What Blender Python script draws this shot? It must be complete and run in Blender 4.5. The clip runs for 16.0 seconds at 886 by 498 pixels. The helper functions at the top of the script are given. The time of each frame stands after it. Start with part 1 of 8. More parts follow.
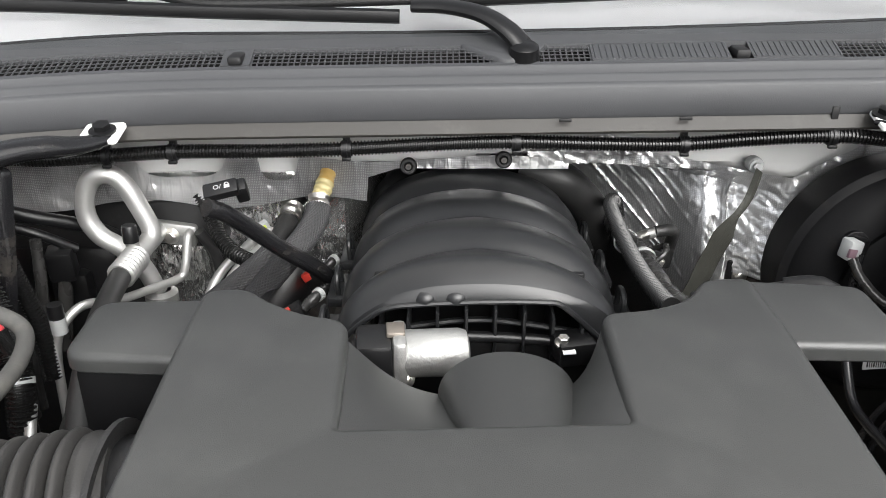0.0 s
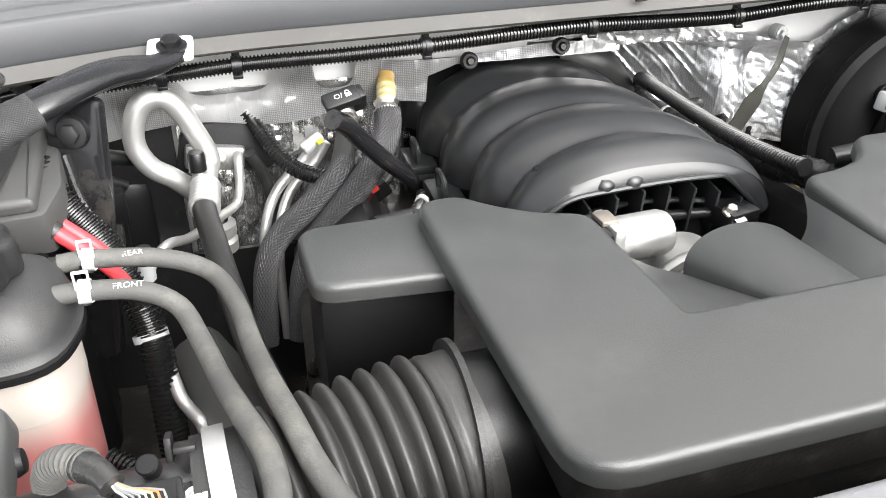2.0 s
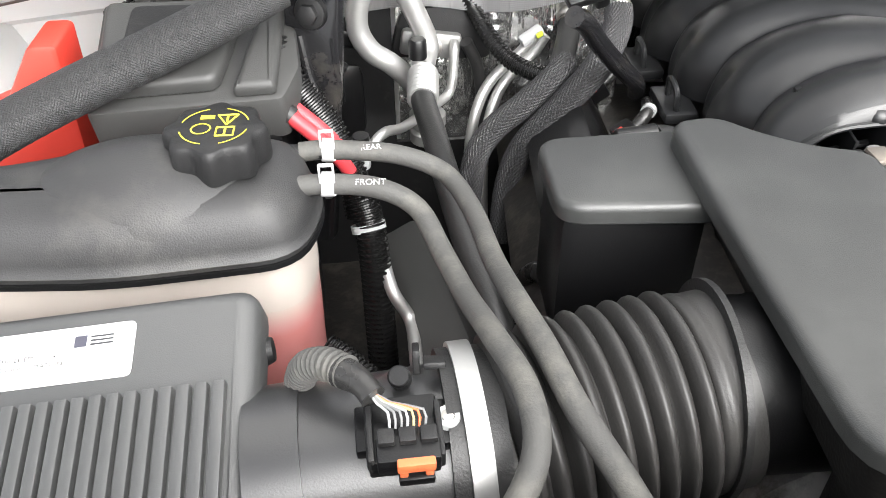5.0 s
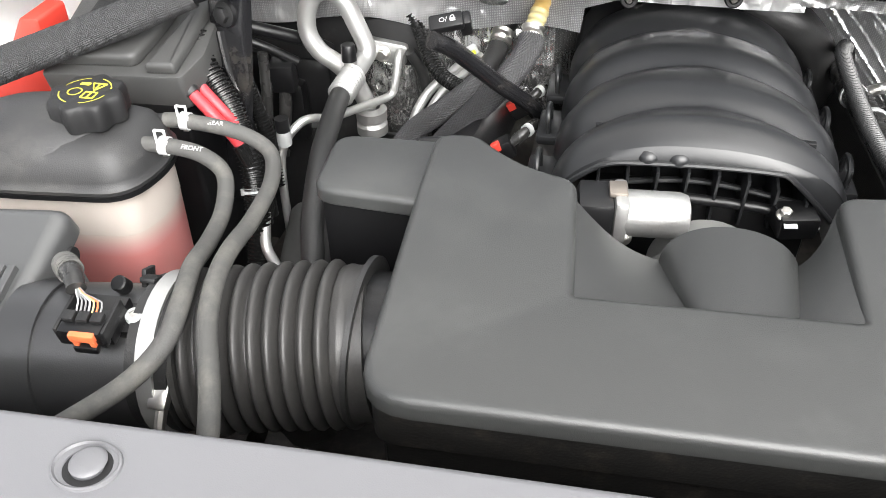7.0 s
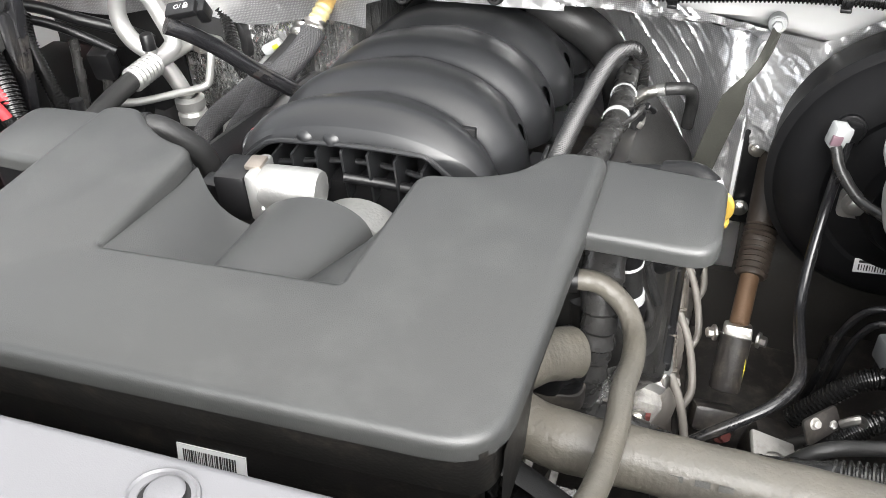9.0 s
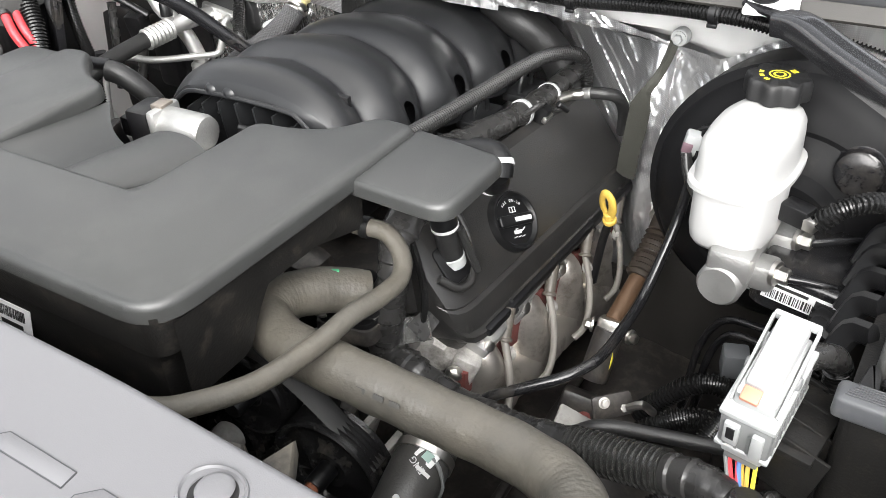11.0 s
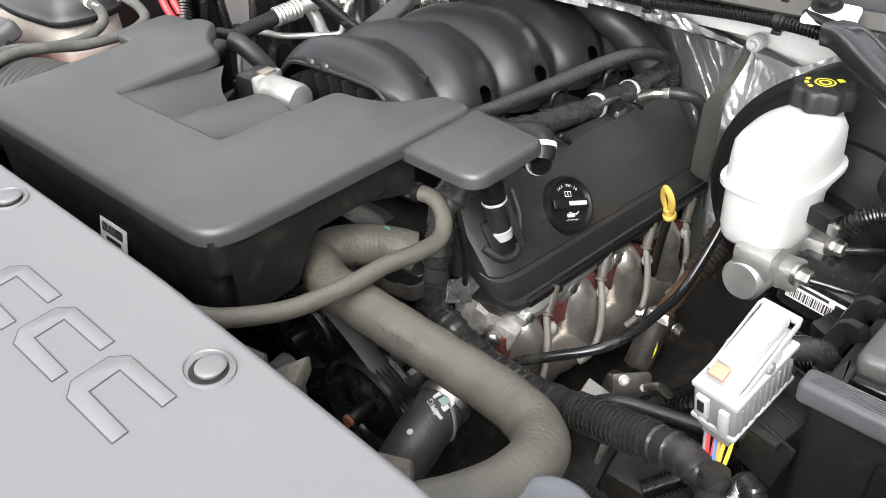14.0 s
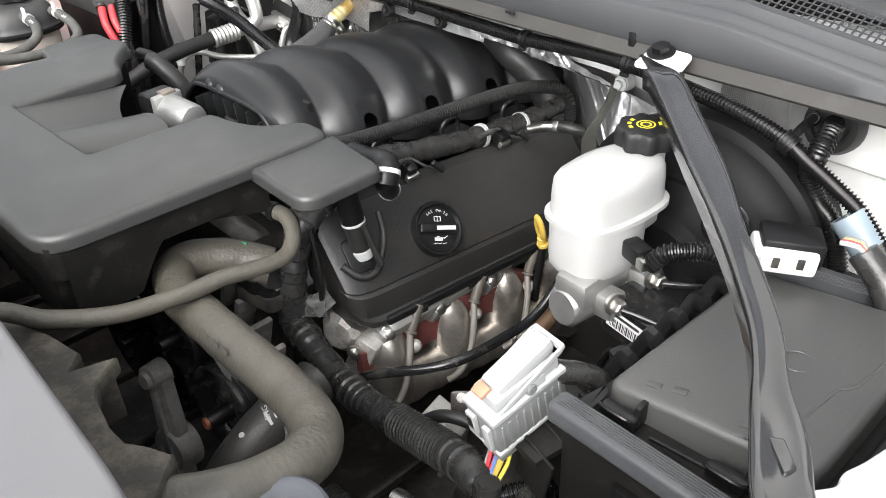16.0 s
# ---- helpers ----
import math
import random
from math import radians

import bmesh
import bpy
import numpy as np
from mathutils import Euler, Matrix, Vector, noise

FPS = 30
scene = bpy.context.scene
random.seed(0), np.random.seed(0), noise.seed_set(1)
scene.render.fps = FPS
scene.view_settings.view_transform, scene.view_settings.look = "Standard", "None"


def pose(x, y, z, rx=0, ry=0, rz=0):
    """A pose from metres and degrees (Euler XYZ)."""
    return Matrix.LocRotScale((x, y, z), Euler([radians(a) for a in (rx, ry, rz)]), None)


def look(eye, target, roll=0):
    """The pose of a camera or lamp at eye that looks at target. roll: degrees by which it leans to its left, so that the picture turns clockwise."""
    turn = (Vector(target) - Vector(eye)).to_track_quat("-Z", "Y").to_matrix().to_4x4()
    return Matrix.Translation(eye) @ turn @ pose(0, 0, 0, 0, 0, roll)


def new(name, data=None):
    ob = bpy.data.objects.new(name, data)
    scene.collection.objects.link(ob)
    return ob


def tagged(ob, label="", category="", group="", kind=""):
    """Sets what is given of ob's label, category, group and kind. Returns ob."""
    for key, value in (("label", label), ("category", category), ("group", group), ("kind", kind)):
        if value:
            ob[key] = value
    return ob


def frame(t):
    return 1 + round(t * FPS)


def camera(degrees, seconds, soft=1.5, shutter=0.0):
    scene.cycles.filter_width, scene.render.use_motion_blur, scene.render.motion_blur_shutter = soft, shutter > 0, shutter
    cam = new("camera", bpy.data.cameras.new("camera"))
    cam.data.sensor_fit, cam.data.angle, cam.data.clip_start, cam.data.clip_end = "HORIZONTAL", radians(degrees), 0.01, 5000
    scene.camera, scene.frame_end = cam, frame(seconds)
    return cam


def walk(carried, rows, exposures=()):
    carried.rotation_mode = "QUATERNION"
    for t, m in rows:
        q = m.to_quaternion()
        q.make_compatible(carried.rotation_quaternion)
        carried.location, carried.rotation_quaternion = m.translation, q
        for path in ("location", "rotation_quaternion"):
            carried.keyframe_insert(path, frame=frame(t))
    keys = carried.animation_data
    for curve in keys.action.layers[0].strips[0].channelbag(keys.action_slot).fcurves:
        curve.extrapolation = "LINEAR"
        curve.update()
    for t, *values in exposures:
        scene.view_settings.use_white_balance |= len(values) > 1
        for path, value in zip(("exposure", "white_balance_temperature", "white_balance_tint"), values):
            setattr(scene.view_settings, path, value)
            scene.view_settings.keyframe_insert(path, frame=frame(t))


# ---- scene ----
cam = camera(56.4, 16.0, soft=0.6)
METRES, EYE, TILT, LEAN, TURN = 2.2, 1.41, -25.0, 0.0, 0.0
ROWS = [
    (0.0, 0.0, 0.0, 0.0, 0.0, 0.0, -0.0),
    (0.5, -0.0307, 0.0144, 0.0043, -1.19, -0.95, 0.29),
    (1.0, -0.0418, 0.017, 0.0002, -2.76, -2.89, 1.28),
    (1.5, -0.0932, 0.0167, 0.0005, -10.18, -5.45, 3.55),
    (2.0, -0.1442, 0.0236, 0.0044, -14.14, -7.38, 6.23),
    (2.5, -0.1801, 0.0366, 0.0064, -19.03, -9.6, 7.09),
    (3.0, -0.205, 0.0458, 0.0098, -19.2, -11.44, 7.43),
    (3.5, -0.2188, 0.0498, 0.0105, -18.25, -12.72, 6.66),
    (3.7, -0.2191, 0.0485, 0.0112, -17.0, -13.15, 6.6),
    (5.8, -0.1294, 0.0395, 0.0149, 4.47, -15.05, -1.6),
    (6.0, -0.1211, 0.0351, 0.0149, 5.78, -14.95, -2.23),
    (6.5, -0.0826, 0.0136, 0.0175, 8.72, -14.93, -3.22),
    (7.0, -0.0284, -0.0083, 0.023, 10.79, -14.86, -3.96),
    (7.5, 0.0162, -0.0076, 0.0233, 15.13, -14.7, -3.16),
    (8.0, 0.0692, 0.0078, 0.0258, 15.01, -14.16, -3.5),
    (8.5, 0.1183, 0.0187, 0.0242, 15.94, -14.0, -4.4),
    (9.0, 0.1447, 0.0177, 0.0211, 17.82, -13.82, -5.31),
    (9.5, 0.1688, 0.0156, 0.0205, 20.37, -13.9, -5.81),
    (10.0, 0.2131, 0.0112, 0.0215, 23.32, -13.96, -7.89),
    (10.2, 0.226, 0.0095, 0.0208, 24.2, -13.8, -8.6),
    (12.3, 0.3663, 0.0668, 0.0327, 39.6, -16.35, -12.85),
    (12.5, 0.3707, 0.0639, 0.0327, 39.87, -16.53, -13.1),
    (13.0, 0.3708, 0.0551, 0.0326, 40.65, -16.81, -13.51),
    (13.5, 0.3536, 0.0375, 0.0339, 41.4, -17.04, -13.95),
    (14.0, 0.3373, 0.0234, 0.0302, 41.69, -17.06, -13.95),
    (14.5, 0.3321, 0.0228, 0.0326, 40.95, -16.84, -13.7),
    (15.0, 0.3421, 0.0343, 0.0408, 40.0, -16.47, -13.48),
    (15.5, 0.3768, 0.0514, 0.055, 41.05, -16.71, -14.0),
    (16.0, 0.4065, 0.0592, 0.0576, 44.17, -16.42, -15.9),
]
walk(cam, [(t, pose(0, 0, EYE, TILT, LEAN, TURN) @ pose(METRES * x, METRES * y, METRES * z, 90 + pitch, roll, yaw)) for t, x, y, z, yaw, pitch, roll in ROWS],
     exposures=[(0.0, 0.98), (0.6, 1.0), (1.0, 1.24), (1.5, 1.62), (2.5, 1.92), (3.0, 1.88), (3.5, 1.78), (3.7, 1.76), (6.0, 1.63), (7.0, 1.6), (8.0, 1.77), (9.0, 1.88), (10.0, 1.74), (12.5, 1.57), (13.5, 1.57), (14.5, 1.60), (15.5, 1.72), (16.0, 1.33)])

# ---- sky, sun ----
world = bpy.data.worlds.new("sky")
scene.world = world
world.use_nodes = True
wn, wl = world.node_tree.nodes, world.node_tree.links
sky = wn.new("ShaderNodeTexSky")
sky.sky_type = "NISHITA"
sky.sun_disc = False
sky.sun_elevation, sky.sun_rotation = radians(38.8), radians(155)
sky.air_density, sky.dust_density, sky.ozone_density = 1.0, 4.0, 1.0
grey = wn.new("ShaderNodeHueSaturation")
grey.inputs["Saturation"].default_value = 0.15
wl.new(sky.outputs[0], grey.inputs["Color"])
wl.new(grey.outputs[0], wn["Background"].inputs["Color"])
wn["Background"].inputs["Strength"].default_value = 0.13

HOOD_RUN, HOOD_RISE = 0.50, 1.0
sun_data = bpy.data.lights.new("sun", "SUN")
sun_data.energy, sun_data.angle, sun_data.color = 2.1, radians(60), (1.0, 0.99, 0.97)
sun = new("sun", sun_data)
sun.matrix_world = look((1.4, -2.6, 3.7), (0, 0.4, 1.0))


# ---- materials ----
def mat(name, base, rough=0.5, metal=0.0, var=0.2, vscale=25.0, bump=0.15, bscale=900.0, dust=None, dscale=12.0, damount=0.5,
        coat=0.0, sub=0.0, spec=0.5, rvar=0.1):
    """A surface with broad variation, fine grain in its relief and, if given, dust or rust patches."""
    m = bpy.data.materials.new(name)
    m.use_nodes = True
    nt = m.node_tree
    b = nt.nodes["Principled BSDF"]
    tc = nt.nodes.new("ShaderNodeTexCoord")
    n1 = nt.nodes.new("ShaderNodeTexNoise")
    n1.inputs["Scale"].default_value, n1.inputs["Detail"].default_value = vscale, 5.0
    nt.links.new(tc.outputs["Object"], n1.inputs["Vector"])
    hi = nt.nodes.new("ShaderNodeMixRGB")
    hi.inputs[1].default_value = (*[c * (1 - var) for c in base], 1)
    hi.inputs[2].default_value = (*[min(1, c * (1 + var)) for c in base], 1)
    nt.links.new(n1.outputs["Fac"], hi.inputs[0])
    col = hi.outputs[0]
    if dust:
        n3 = nt.nodes.new("ShaderNodeTexNoise")
        n3.inputs["Scale"].default_value, n3.inputs["Detail"].default_value, n3.inputs["Roughness"].default_value = dscale, 8.0, 0.7
        nt.links.new(tc.outputs["Object"], n3.inputs["Vector"])
        rp = nt.nodes.new("ShaderNodeValToRGB")
        rp.color_ramp.elements[0].position, rp.color_ramp.elements[1].position = 0.62 - 0.4 * damount, 0.85 - 0.3 * damount
        nt.links.new(n3.outputs["Fac"], rp.inputs[0])
        mx = nt.nodes.new("ShaderNodeMixRGB")
        nt.links.new(rp.outputs[0], mx.inputs[0])
        nt.links.new(col, mx.inputs[1])
        mx.inputs[2].default_value = (*dust, 1)
        col = mx.outputs[0]
    nt.links.new(col, b.inputs["Base Color"])
    b.inputs["Metallic"].default_value = metal
    b.inputs["Specular IOR Level"].default_value = spec
    if coat:
        b.inputs["Coat Weight"].default_value = coat
        b.inputs["Coat Roughness"].default_value = 0.12
    if sub:
        b.inputs["Subsurface Weight"].default_value = sub
        b.inputs["Subsurface Radius"].default_value = (0.02, 0.02, 0.02)
        b.inputs["Subsurface Scale"].default_value = 0.5
    mr = nt.nodes.new("ShaderNodeMapRange")
    mr.inputs["To Min"].default_value, mr.inputs["To Max"].default_value = max(0.03, rough - rvar), min(1, rough + rvar)
    nt.links.new(n1.outputs["Fac"], mr.inputs["Value"])
    nt.links.new(mr.outputs[0], b.inputs["Roughness"])
    n2 = nt.nodes.new("ShaderNodeTexNoise")
    n2.inputs["Scale"].default_value, n2.inputs["Detail"].default_value = bscale, 3.0
    nt.links.new(tc.outputs["Object"], n2.inputs["Vector"])
    bp = nt.nodes.new("ShaderNodeBump")
    bp.inputs["Strength"].default_value, bp.inputs["Distance"].default_value = bump, 0.001
    nt.links.new(n2.outputs["Fac"], bp.inputs["Height"])
    nt.links.new(bp.outputs[0], b.inputs["Normal"])
    return m


def foil_mat(name, weave, rough=0.22, crumple=0.55, metal=0.95, low=0.25):
    """Crinkled aluminium foil; weave: how strongly a woven backing shows through."""
    m = mat(name, (0.90, 0.90, 0.89), rough, metal, 0.04, 14, 0.0, rvar=0.06)
    nt = m.node_tree
    b = nt.nodes["Principled BSDF"]
    tc = [n for n in nt.nodes if n.type == "TEX_COORD"][0]
    mp = nt.nodes.new("ShaderNodeMapping")
    mp.inputs["Rotation"].default_value, mp.inputs["Scale"].default_value = (0, 0.55, 0), (1.0, 1.0, 0.16)
    nt.links.new(tc.outputs["Object"], mp.inputs["Vector"])
    big = nt.nodes.new("ShaderNodeTexNoise")
    big.inputs["Scale"].default_value, big.inputs["Detail"].default_value, big.inputs["Distortion"].default_value = 26, 2, 0.8
    cr = nt.nodes.new("ShaderNodeTexNoise")
    cr.inputs["Scale"].default_value, cr.inputs["Detail"].default_value, cr.inputs["Distortion"].default_value = 60, 1, 0.6
    fine = nt.nodes.new("ShaderNodeTexNoise")
    fine.inputs["Scale"].default_value, fine.inputs["Detail"].default_value, fine.inputs["Distortion"].default_value = 150, 3, 1.5
    nt.links.new(tc.outputs["Object"], big.inputs["Vector"])
    nt.links.new(mp.outputs[0], cr.inputs["Vector"])
    nt.links.new(mp.outputs[0], fine.inputs["Vector"])
    vor = nt.nodes.new("ShaderNodeTexVoronoi")
    vor.feature = "DISTANCE_TO_EDGE"
    vor.inputs["Scale"].default_value, vor.inputs["Randomness"].default_value = 70, 1.0
    nt.links.new(mp.outputs[0], vor.inputs["Vector"])
    crease = nt.nodes.new("ShaderNodeMapRange")
    crease.inputs["From Max"].default_value, crease.inputs["To Min"].default_value, crease.inputs["To Max"].default_value = 0.14, 1.0, 0.0
    nt.links.new(vor.outputs[0], crease.inputs["Value"])
    last = None
    for tex, strength, distance in ((big, 0.25, 0.010), (crease, 0.45, 0.003), (cr, 0.55, 0.005), (fine, 0.5, 0.0022)):
        bp = nt.nodes.new("ShaderNodeBump")
        bp.inputs["Strength"].default_value, bp.inputs["Distance"].default_value = strength * crumple, distance
        nt.links.new(tex.outputs[0], bp.inputs["Height"])
        if last:
            nt.links.new(last.outputs[0], bp.inputs["Normal"])
        last = bp
    if weave:
        w = []
        for ax in ("X", "Z"):
            wv = nt.nodes.new("ShaderNodeTexWave")
            wv.bands_direction = ax
            wv.inputs["Scale"].default_value, wv.inputs["Distortion"].default_value = 150, 3.0
            nt.links.new(tc.outputs["Object"], wv.inputs["Vector"])
            w.append(wv)
        mul = nt.nodes.new("ShaderNodeMath")
        mul.operation = "MULTIPLY"
        nt.links.new(w[0].outputs["Fac"], mul.inputs[0])
        nt.links.new(w[1].outputs["Fac"], mul.inputs[1])
        mx = nt.nodes.new("ShaderNodeMixRGB")
        mx.inputs[1].default_value, mx.inputs[2].default_value = (low * weave, low * weave, 1.02 * low * weave, 1), (0.9 * weave, 0.9 * weave, 0.91 * weave, 1)
        nt.links.new(mul.outputs[0], mx.inputs[0])
        patch = nt.nodes.new("ShaderNodeMixRGB")
        patch.inputs[2].default_value = (weave, weave, weave, 1)
        worn = nt.nodes.new("ShaderNodeTexNoise")
        worn.inputs["Scale"].default_value = 11
        nt.links.new(tc.outputs["Object"], worn.inputs["Vector"])
        rp = nt.nodes.new("ShaderNodeValToRGB")
        rp.color_ramp.elements[0].position, rp.color_ramp.elements[1].position = 0.48, 0.66
        nt.links.new(worn.outputs["Fac"], rp.inputs[0])
        nt.links.new(rp.outputs[0], patch.inputs[0])
        nt.links.new(mx.outputs[0], patch.inputs[1])
        nt.links.new(patch.outputs[0], b.inputs["Base Color"])
        b.inputs["Metallic"].default_value = 0.80
    nt.links.new(last.outputs[0], b.inputs["Normal"])
    return m


DUSTY = (0.098, 0.089, 0.073)
# cover base is lighter than the other black plastics to include reflected sky
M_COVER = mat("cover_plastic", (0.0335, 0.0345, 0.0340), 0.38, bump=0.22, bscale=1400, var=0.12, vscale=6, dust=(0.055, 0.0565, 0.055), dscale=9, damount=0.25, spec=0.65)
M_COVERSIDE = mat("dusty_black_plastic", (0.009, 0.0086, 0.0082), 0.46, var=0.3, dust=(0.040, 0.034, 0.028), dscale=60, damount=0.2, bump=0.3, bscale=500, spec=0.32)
# base colour lifted to carry part of the sky reflected by the lid
M_LID = mat("lid_plastic_sky_sheen", (0.058, 0.059, 0.059), 0.32, bump=0.2, bscale=1400, var=0.12, vscale=6, spec=1.0)
M_BATT = mat("battery_box_plastic", (0.045, 0.045, 0.044), 0.5, bump=0.2, bscale=900, var=0.15, vscale=10)
M_INTAKE = mat("intake_plastic", (0.0135, 0.014, 0.015), 0.34, bump=0.08, bscale=1100, var=0.1, vscale=8)
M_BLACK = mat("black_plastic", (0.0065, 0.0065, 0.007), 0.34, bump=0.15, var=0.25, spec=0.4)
M_BLACKM = mat("matt_black_plastic", (0.011, 0.011, 0.0115), 0.52, spec=0.4, bump=0.25, var=0.25, dust=(0.045, 0.043, 0.04), dscale=40, damount=0.12)
M_GLOSS = mat("gloss_black_paint", (0.010, 0.010, 0.011), 0.2, var=0.3, bump=0.04, bscale=200, dust=(0.05, 0.045, 0.04), dscale=18, damount=0.2)
M_CONDUIT = mat("conduit_black", (0.008, 0.008, 0.008), 0.22, var=0.2, bump=0.05)
M_RUBBER = mat("rubber_black", (0.018, 0.018, 0.018), 0.44, var=0.25, bump=0.3, bscale=700)
M_RUBBERG = mat("rubber_grey_bloom", (0.065, 0.064, 0.061), 0.7, var=0.2, vscale=18, bump=0.3, bscale=600, dust=(0.13, 0.125, 0.11), dscale=25, damount=0.35)
M_BELLOWS = mat("bellows_rubber", (0.031, 0.030, 0.029), 0.42, var=0.2, vscale=18, bump=0.2, bscale=600, dust=(0.055, 0.053, 0.050), dscale=22, damount=0.2)
M_HOSE = mat("dusty_hose_rubber", (0.074, 0.070, 0.061), 0.44, var=0.3, vscale=20, bump=0.9, bscale=170, dust=DUSTY, dscale=14, damount=0.65)
M_GREYPL = mat("grey_shroud_plastic", (0.155, 0.155, 0.164), 0.48, var=0.06, vscale=10, bump=0.12, bscale=1300)
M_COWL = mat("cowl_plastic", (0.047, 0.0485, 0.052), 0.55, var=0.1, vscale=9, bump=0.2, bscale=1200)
# near-black for clip pads; also shade in vents, slots and gaps as colour
M_COWLDK = mat("dark_clip_and_gap_shade", (0.006, 0.006, 0.0065), 0.6, var=0.2)
M_WHITE = mat("white_body_paint", (0.82, 0.82, 0.81), 0.32, var=0.04, vscale=4, bump=0.02, coat=0.4)
M_FOIL = foil_mat("foil", 0.0)
M_FOILW = foil_mat("foil_woven", 0.85, 0.30, 0.4, low=0.40)
M_ALU = mat("aluminium_tube", (0.50, 0.50, 0.49), 0.46, 0.8, var=0.1, vscale=60, bump=0.08, bscale=500)
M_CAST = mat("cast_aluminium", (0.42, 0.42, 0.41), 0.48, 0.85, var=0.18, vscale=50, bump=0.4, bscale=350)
M_STEEL = mat("zinc_steel", (0.62, 0.60, 0.57), 0.33, 1.0, var=0.2, vscale=80, bump=0.05)
M_SHIELD = mat("heat_shield_steel", (0.55, 0.52, 0.48), 0.38, 0.9, var=0.35, vscale=22, bump=0.5, bscale=70, dust=(0.20, 0.17, 0.14), dscale=30, damount=0.35)
M_RUST = mat("rusted_iron", (0.15, 0.035, 0.03), 0.8, 0.0, var=0.4, vscale=40, bump=0.6, bscale=250, dust=(0.09, 0.03, 0.025), dscale=35)
M_COPPER = mat("copper_shaft", (0.105, 0.062, 0.036), 0.5, 0.4, var=0.3, vscale=60, bump=0.3, bscale=300)
M_RES = mat("milky_reservoir_plastic", (0.38, 0.38, 0.376), 0.42, var=0.03, vscale=6, bump=0.05, sub=0.12)
M_TANK = mat("cream_tank_plastic", (0.46, 0.415, 0.375), 0.4, var=0.12, vscale=12, bump=0.05, sub=0.3)
M_PINK = mat("coolant_in_tank", (0.50, 0.19, 0.18), 0.35, var=0.25, vscale=8, bump=0.05, sub=0.3)
nt = M_PINK.node_tree
level, mixer = nt.nodes.new("ShaderNodeMapRange"), nt.nodes.new("ShaderNodeMixRGB")
split = nt.nodes.new("ShaderNodeSeparateXYZ")
nt.links.new([n for n in nt.nodes if n.type == "TEX_COORD"][0].outputs["Object"], split.inputs[0])
nt.links.new(split.outputs["Z"], level.inputs["Value"])
level.inputs["From Min"].default_value, level.inputs["From Max"].default_value = 0.985, 1.012
nt.links.new(level.outputs[0], mixer.inputs[0])
nt.links.new(nt.nodes["Principled BSDF"].inputs["Base Color"].links[0].from_socket, mixer.inputs[1])
mixer.inputs[2].default_value = (0.46, 0.41, 0.37, 1)
nt.links.new(mixer.outputs[0], nt.nodes["Principled BSDF"].inputs["Base Color"])
M_RED = mat("red_plastic", (0.55, 0.045, 0.03), 0.42, var=0.12, bump=0.05)
M_REDW = mat("red_cable", (0.55, 0.05, 0.06), 0.4, var=0.1, bump=0.05)
M_ORANGE = mat("orange_plastic", (0.75, 0.16, 0.06), 0.4, var=0.1)
M_YELLOW = mat("yellow_plastic", (0.55, 0.37, 0.07), 0.4, var=0.1, bump=0.05)
M_YELINK = mat("yellow_print", (0.70, 0.62, 0.05), 0.5, var=0.05)
M_AMBER = mat("amber_plastic", (0.42, 0.28, 0.09), 0.4, var=0.2, vscale=50, sub=0.2)
M_BEIGE = mat("pale_yellow_plastic", (0.42, 0.36, 0.18), 0.4, var=0.15, vscale=40)
M_CONN = mat("light_grey_connector", (0.38, 0.39, 0.39), 0.45, var=0.06, vscale=20, bump=0.1)
M_CONN2 = mat("grey_connector", (0.19, 0.195, 0.195), 0.5, var=0.1, vscale=25, bump=0.1)
M_PAPER = mat("label_paper", (0.72, 0.72, 0.72), 0.5, var=0.03, bump=0.0)
M_INK = mat("black_ink", (0.02, 0.02, 0.02), 0.5, var=0.0, bump=0.0)
M_WHITEINK = mat("white_ink", (0.52, 0.52, 0.52), 0.5, var=0.03, bump=0.0)
M_TAPE = mat("cloth_tape", (0.024, 0.0235, 0.023), 0.28, var=0.4, vscale=60, bump=1.0, bscale=95)
M_CLAY = mat("grimy_engine_metal", (0.50, 0.485, 0.46), 0.5, 0.4, var=0.35, vscale=35, bump=0.6, bscale=220, dust=(0.06, 0.052, 0.045), dscale=25)
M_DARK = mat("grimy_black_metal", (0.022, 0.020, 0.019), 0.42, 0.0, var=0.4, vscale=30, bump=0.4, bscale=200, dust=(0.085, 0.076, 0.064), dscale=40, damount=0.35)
M_FLANGE = mat("flange_primer", (0.034, 0.032, 0.029), 0.55, 0.0, var=0.15, vscale=30, bump=0.1, dust=(0.06, 0.057, 0.052), dscale=20, damount=0.2)
M_RIM = mat("dusty_shroud", (0.036, 0.033, 0.029), 0.7, var=0.35, vscale=30, bump=0.4, bscale=300, dust=(0.14, 0.125, 0.10), dscale=30, damount=0.35)
M_OLIVE = mat("olive_strap", (0.045, 0.045, 0.038), 0.6, var=0.2, vscale=40, bump=0.5, bscale=500)
M_BRAID = mat("braid_thread", (0.034, 0.034, 0.036), 0.45, var=0.35, vscale=200, bump=0.1)
M_MESH = mat("mesh_thread", (0.03, 0.03, 0.031), 0.5, var=0.35, vscale=200, bump=0.1)
M_MAF = mat("satin_tube_plastic", (0.026, 0.026, 0.027), 0.32, spec=0.9, var=0.1, vscale=12, bump=0.12)
M_ASPHALT = mat("asphalt", (0.10, 0.095, 0.09), 0.85, var=0.5, vscale=180, bump=0.8, bscale=120)
M_GLASS = mat("windscreen_glass", (0.95, 0.97, 0.97), 0.03, var=0.0, bump=0.0, rvar=0.005)
M_GLASS.node_tree.nodes["Principled BSDF"].inputs["Transmission Weight"].default_value = 1.0
M_GLASS.node_tree.nodes["Principled BSDF"].inputs["IOR"].default_value = 1.5
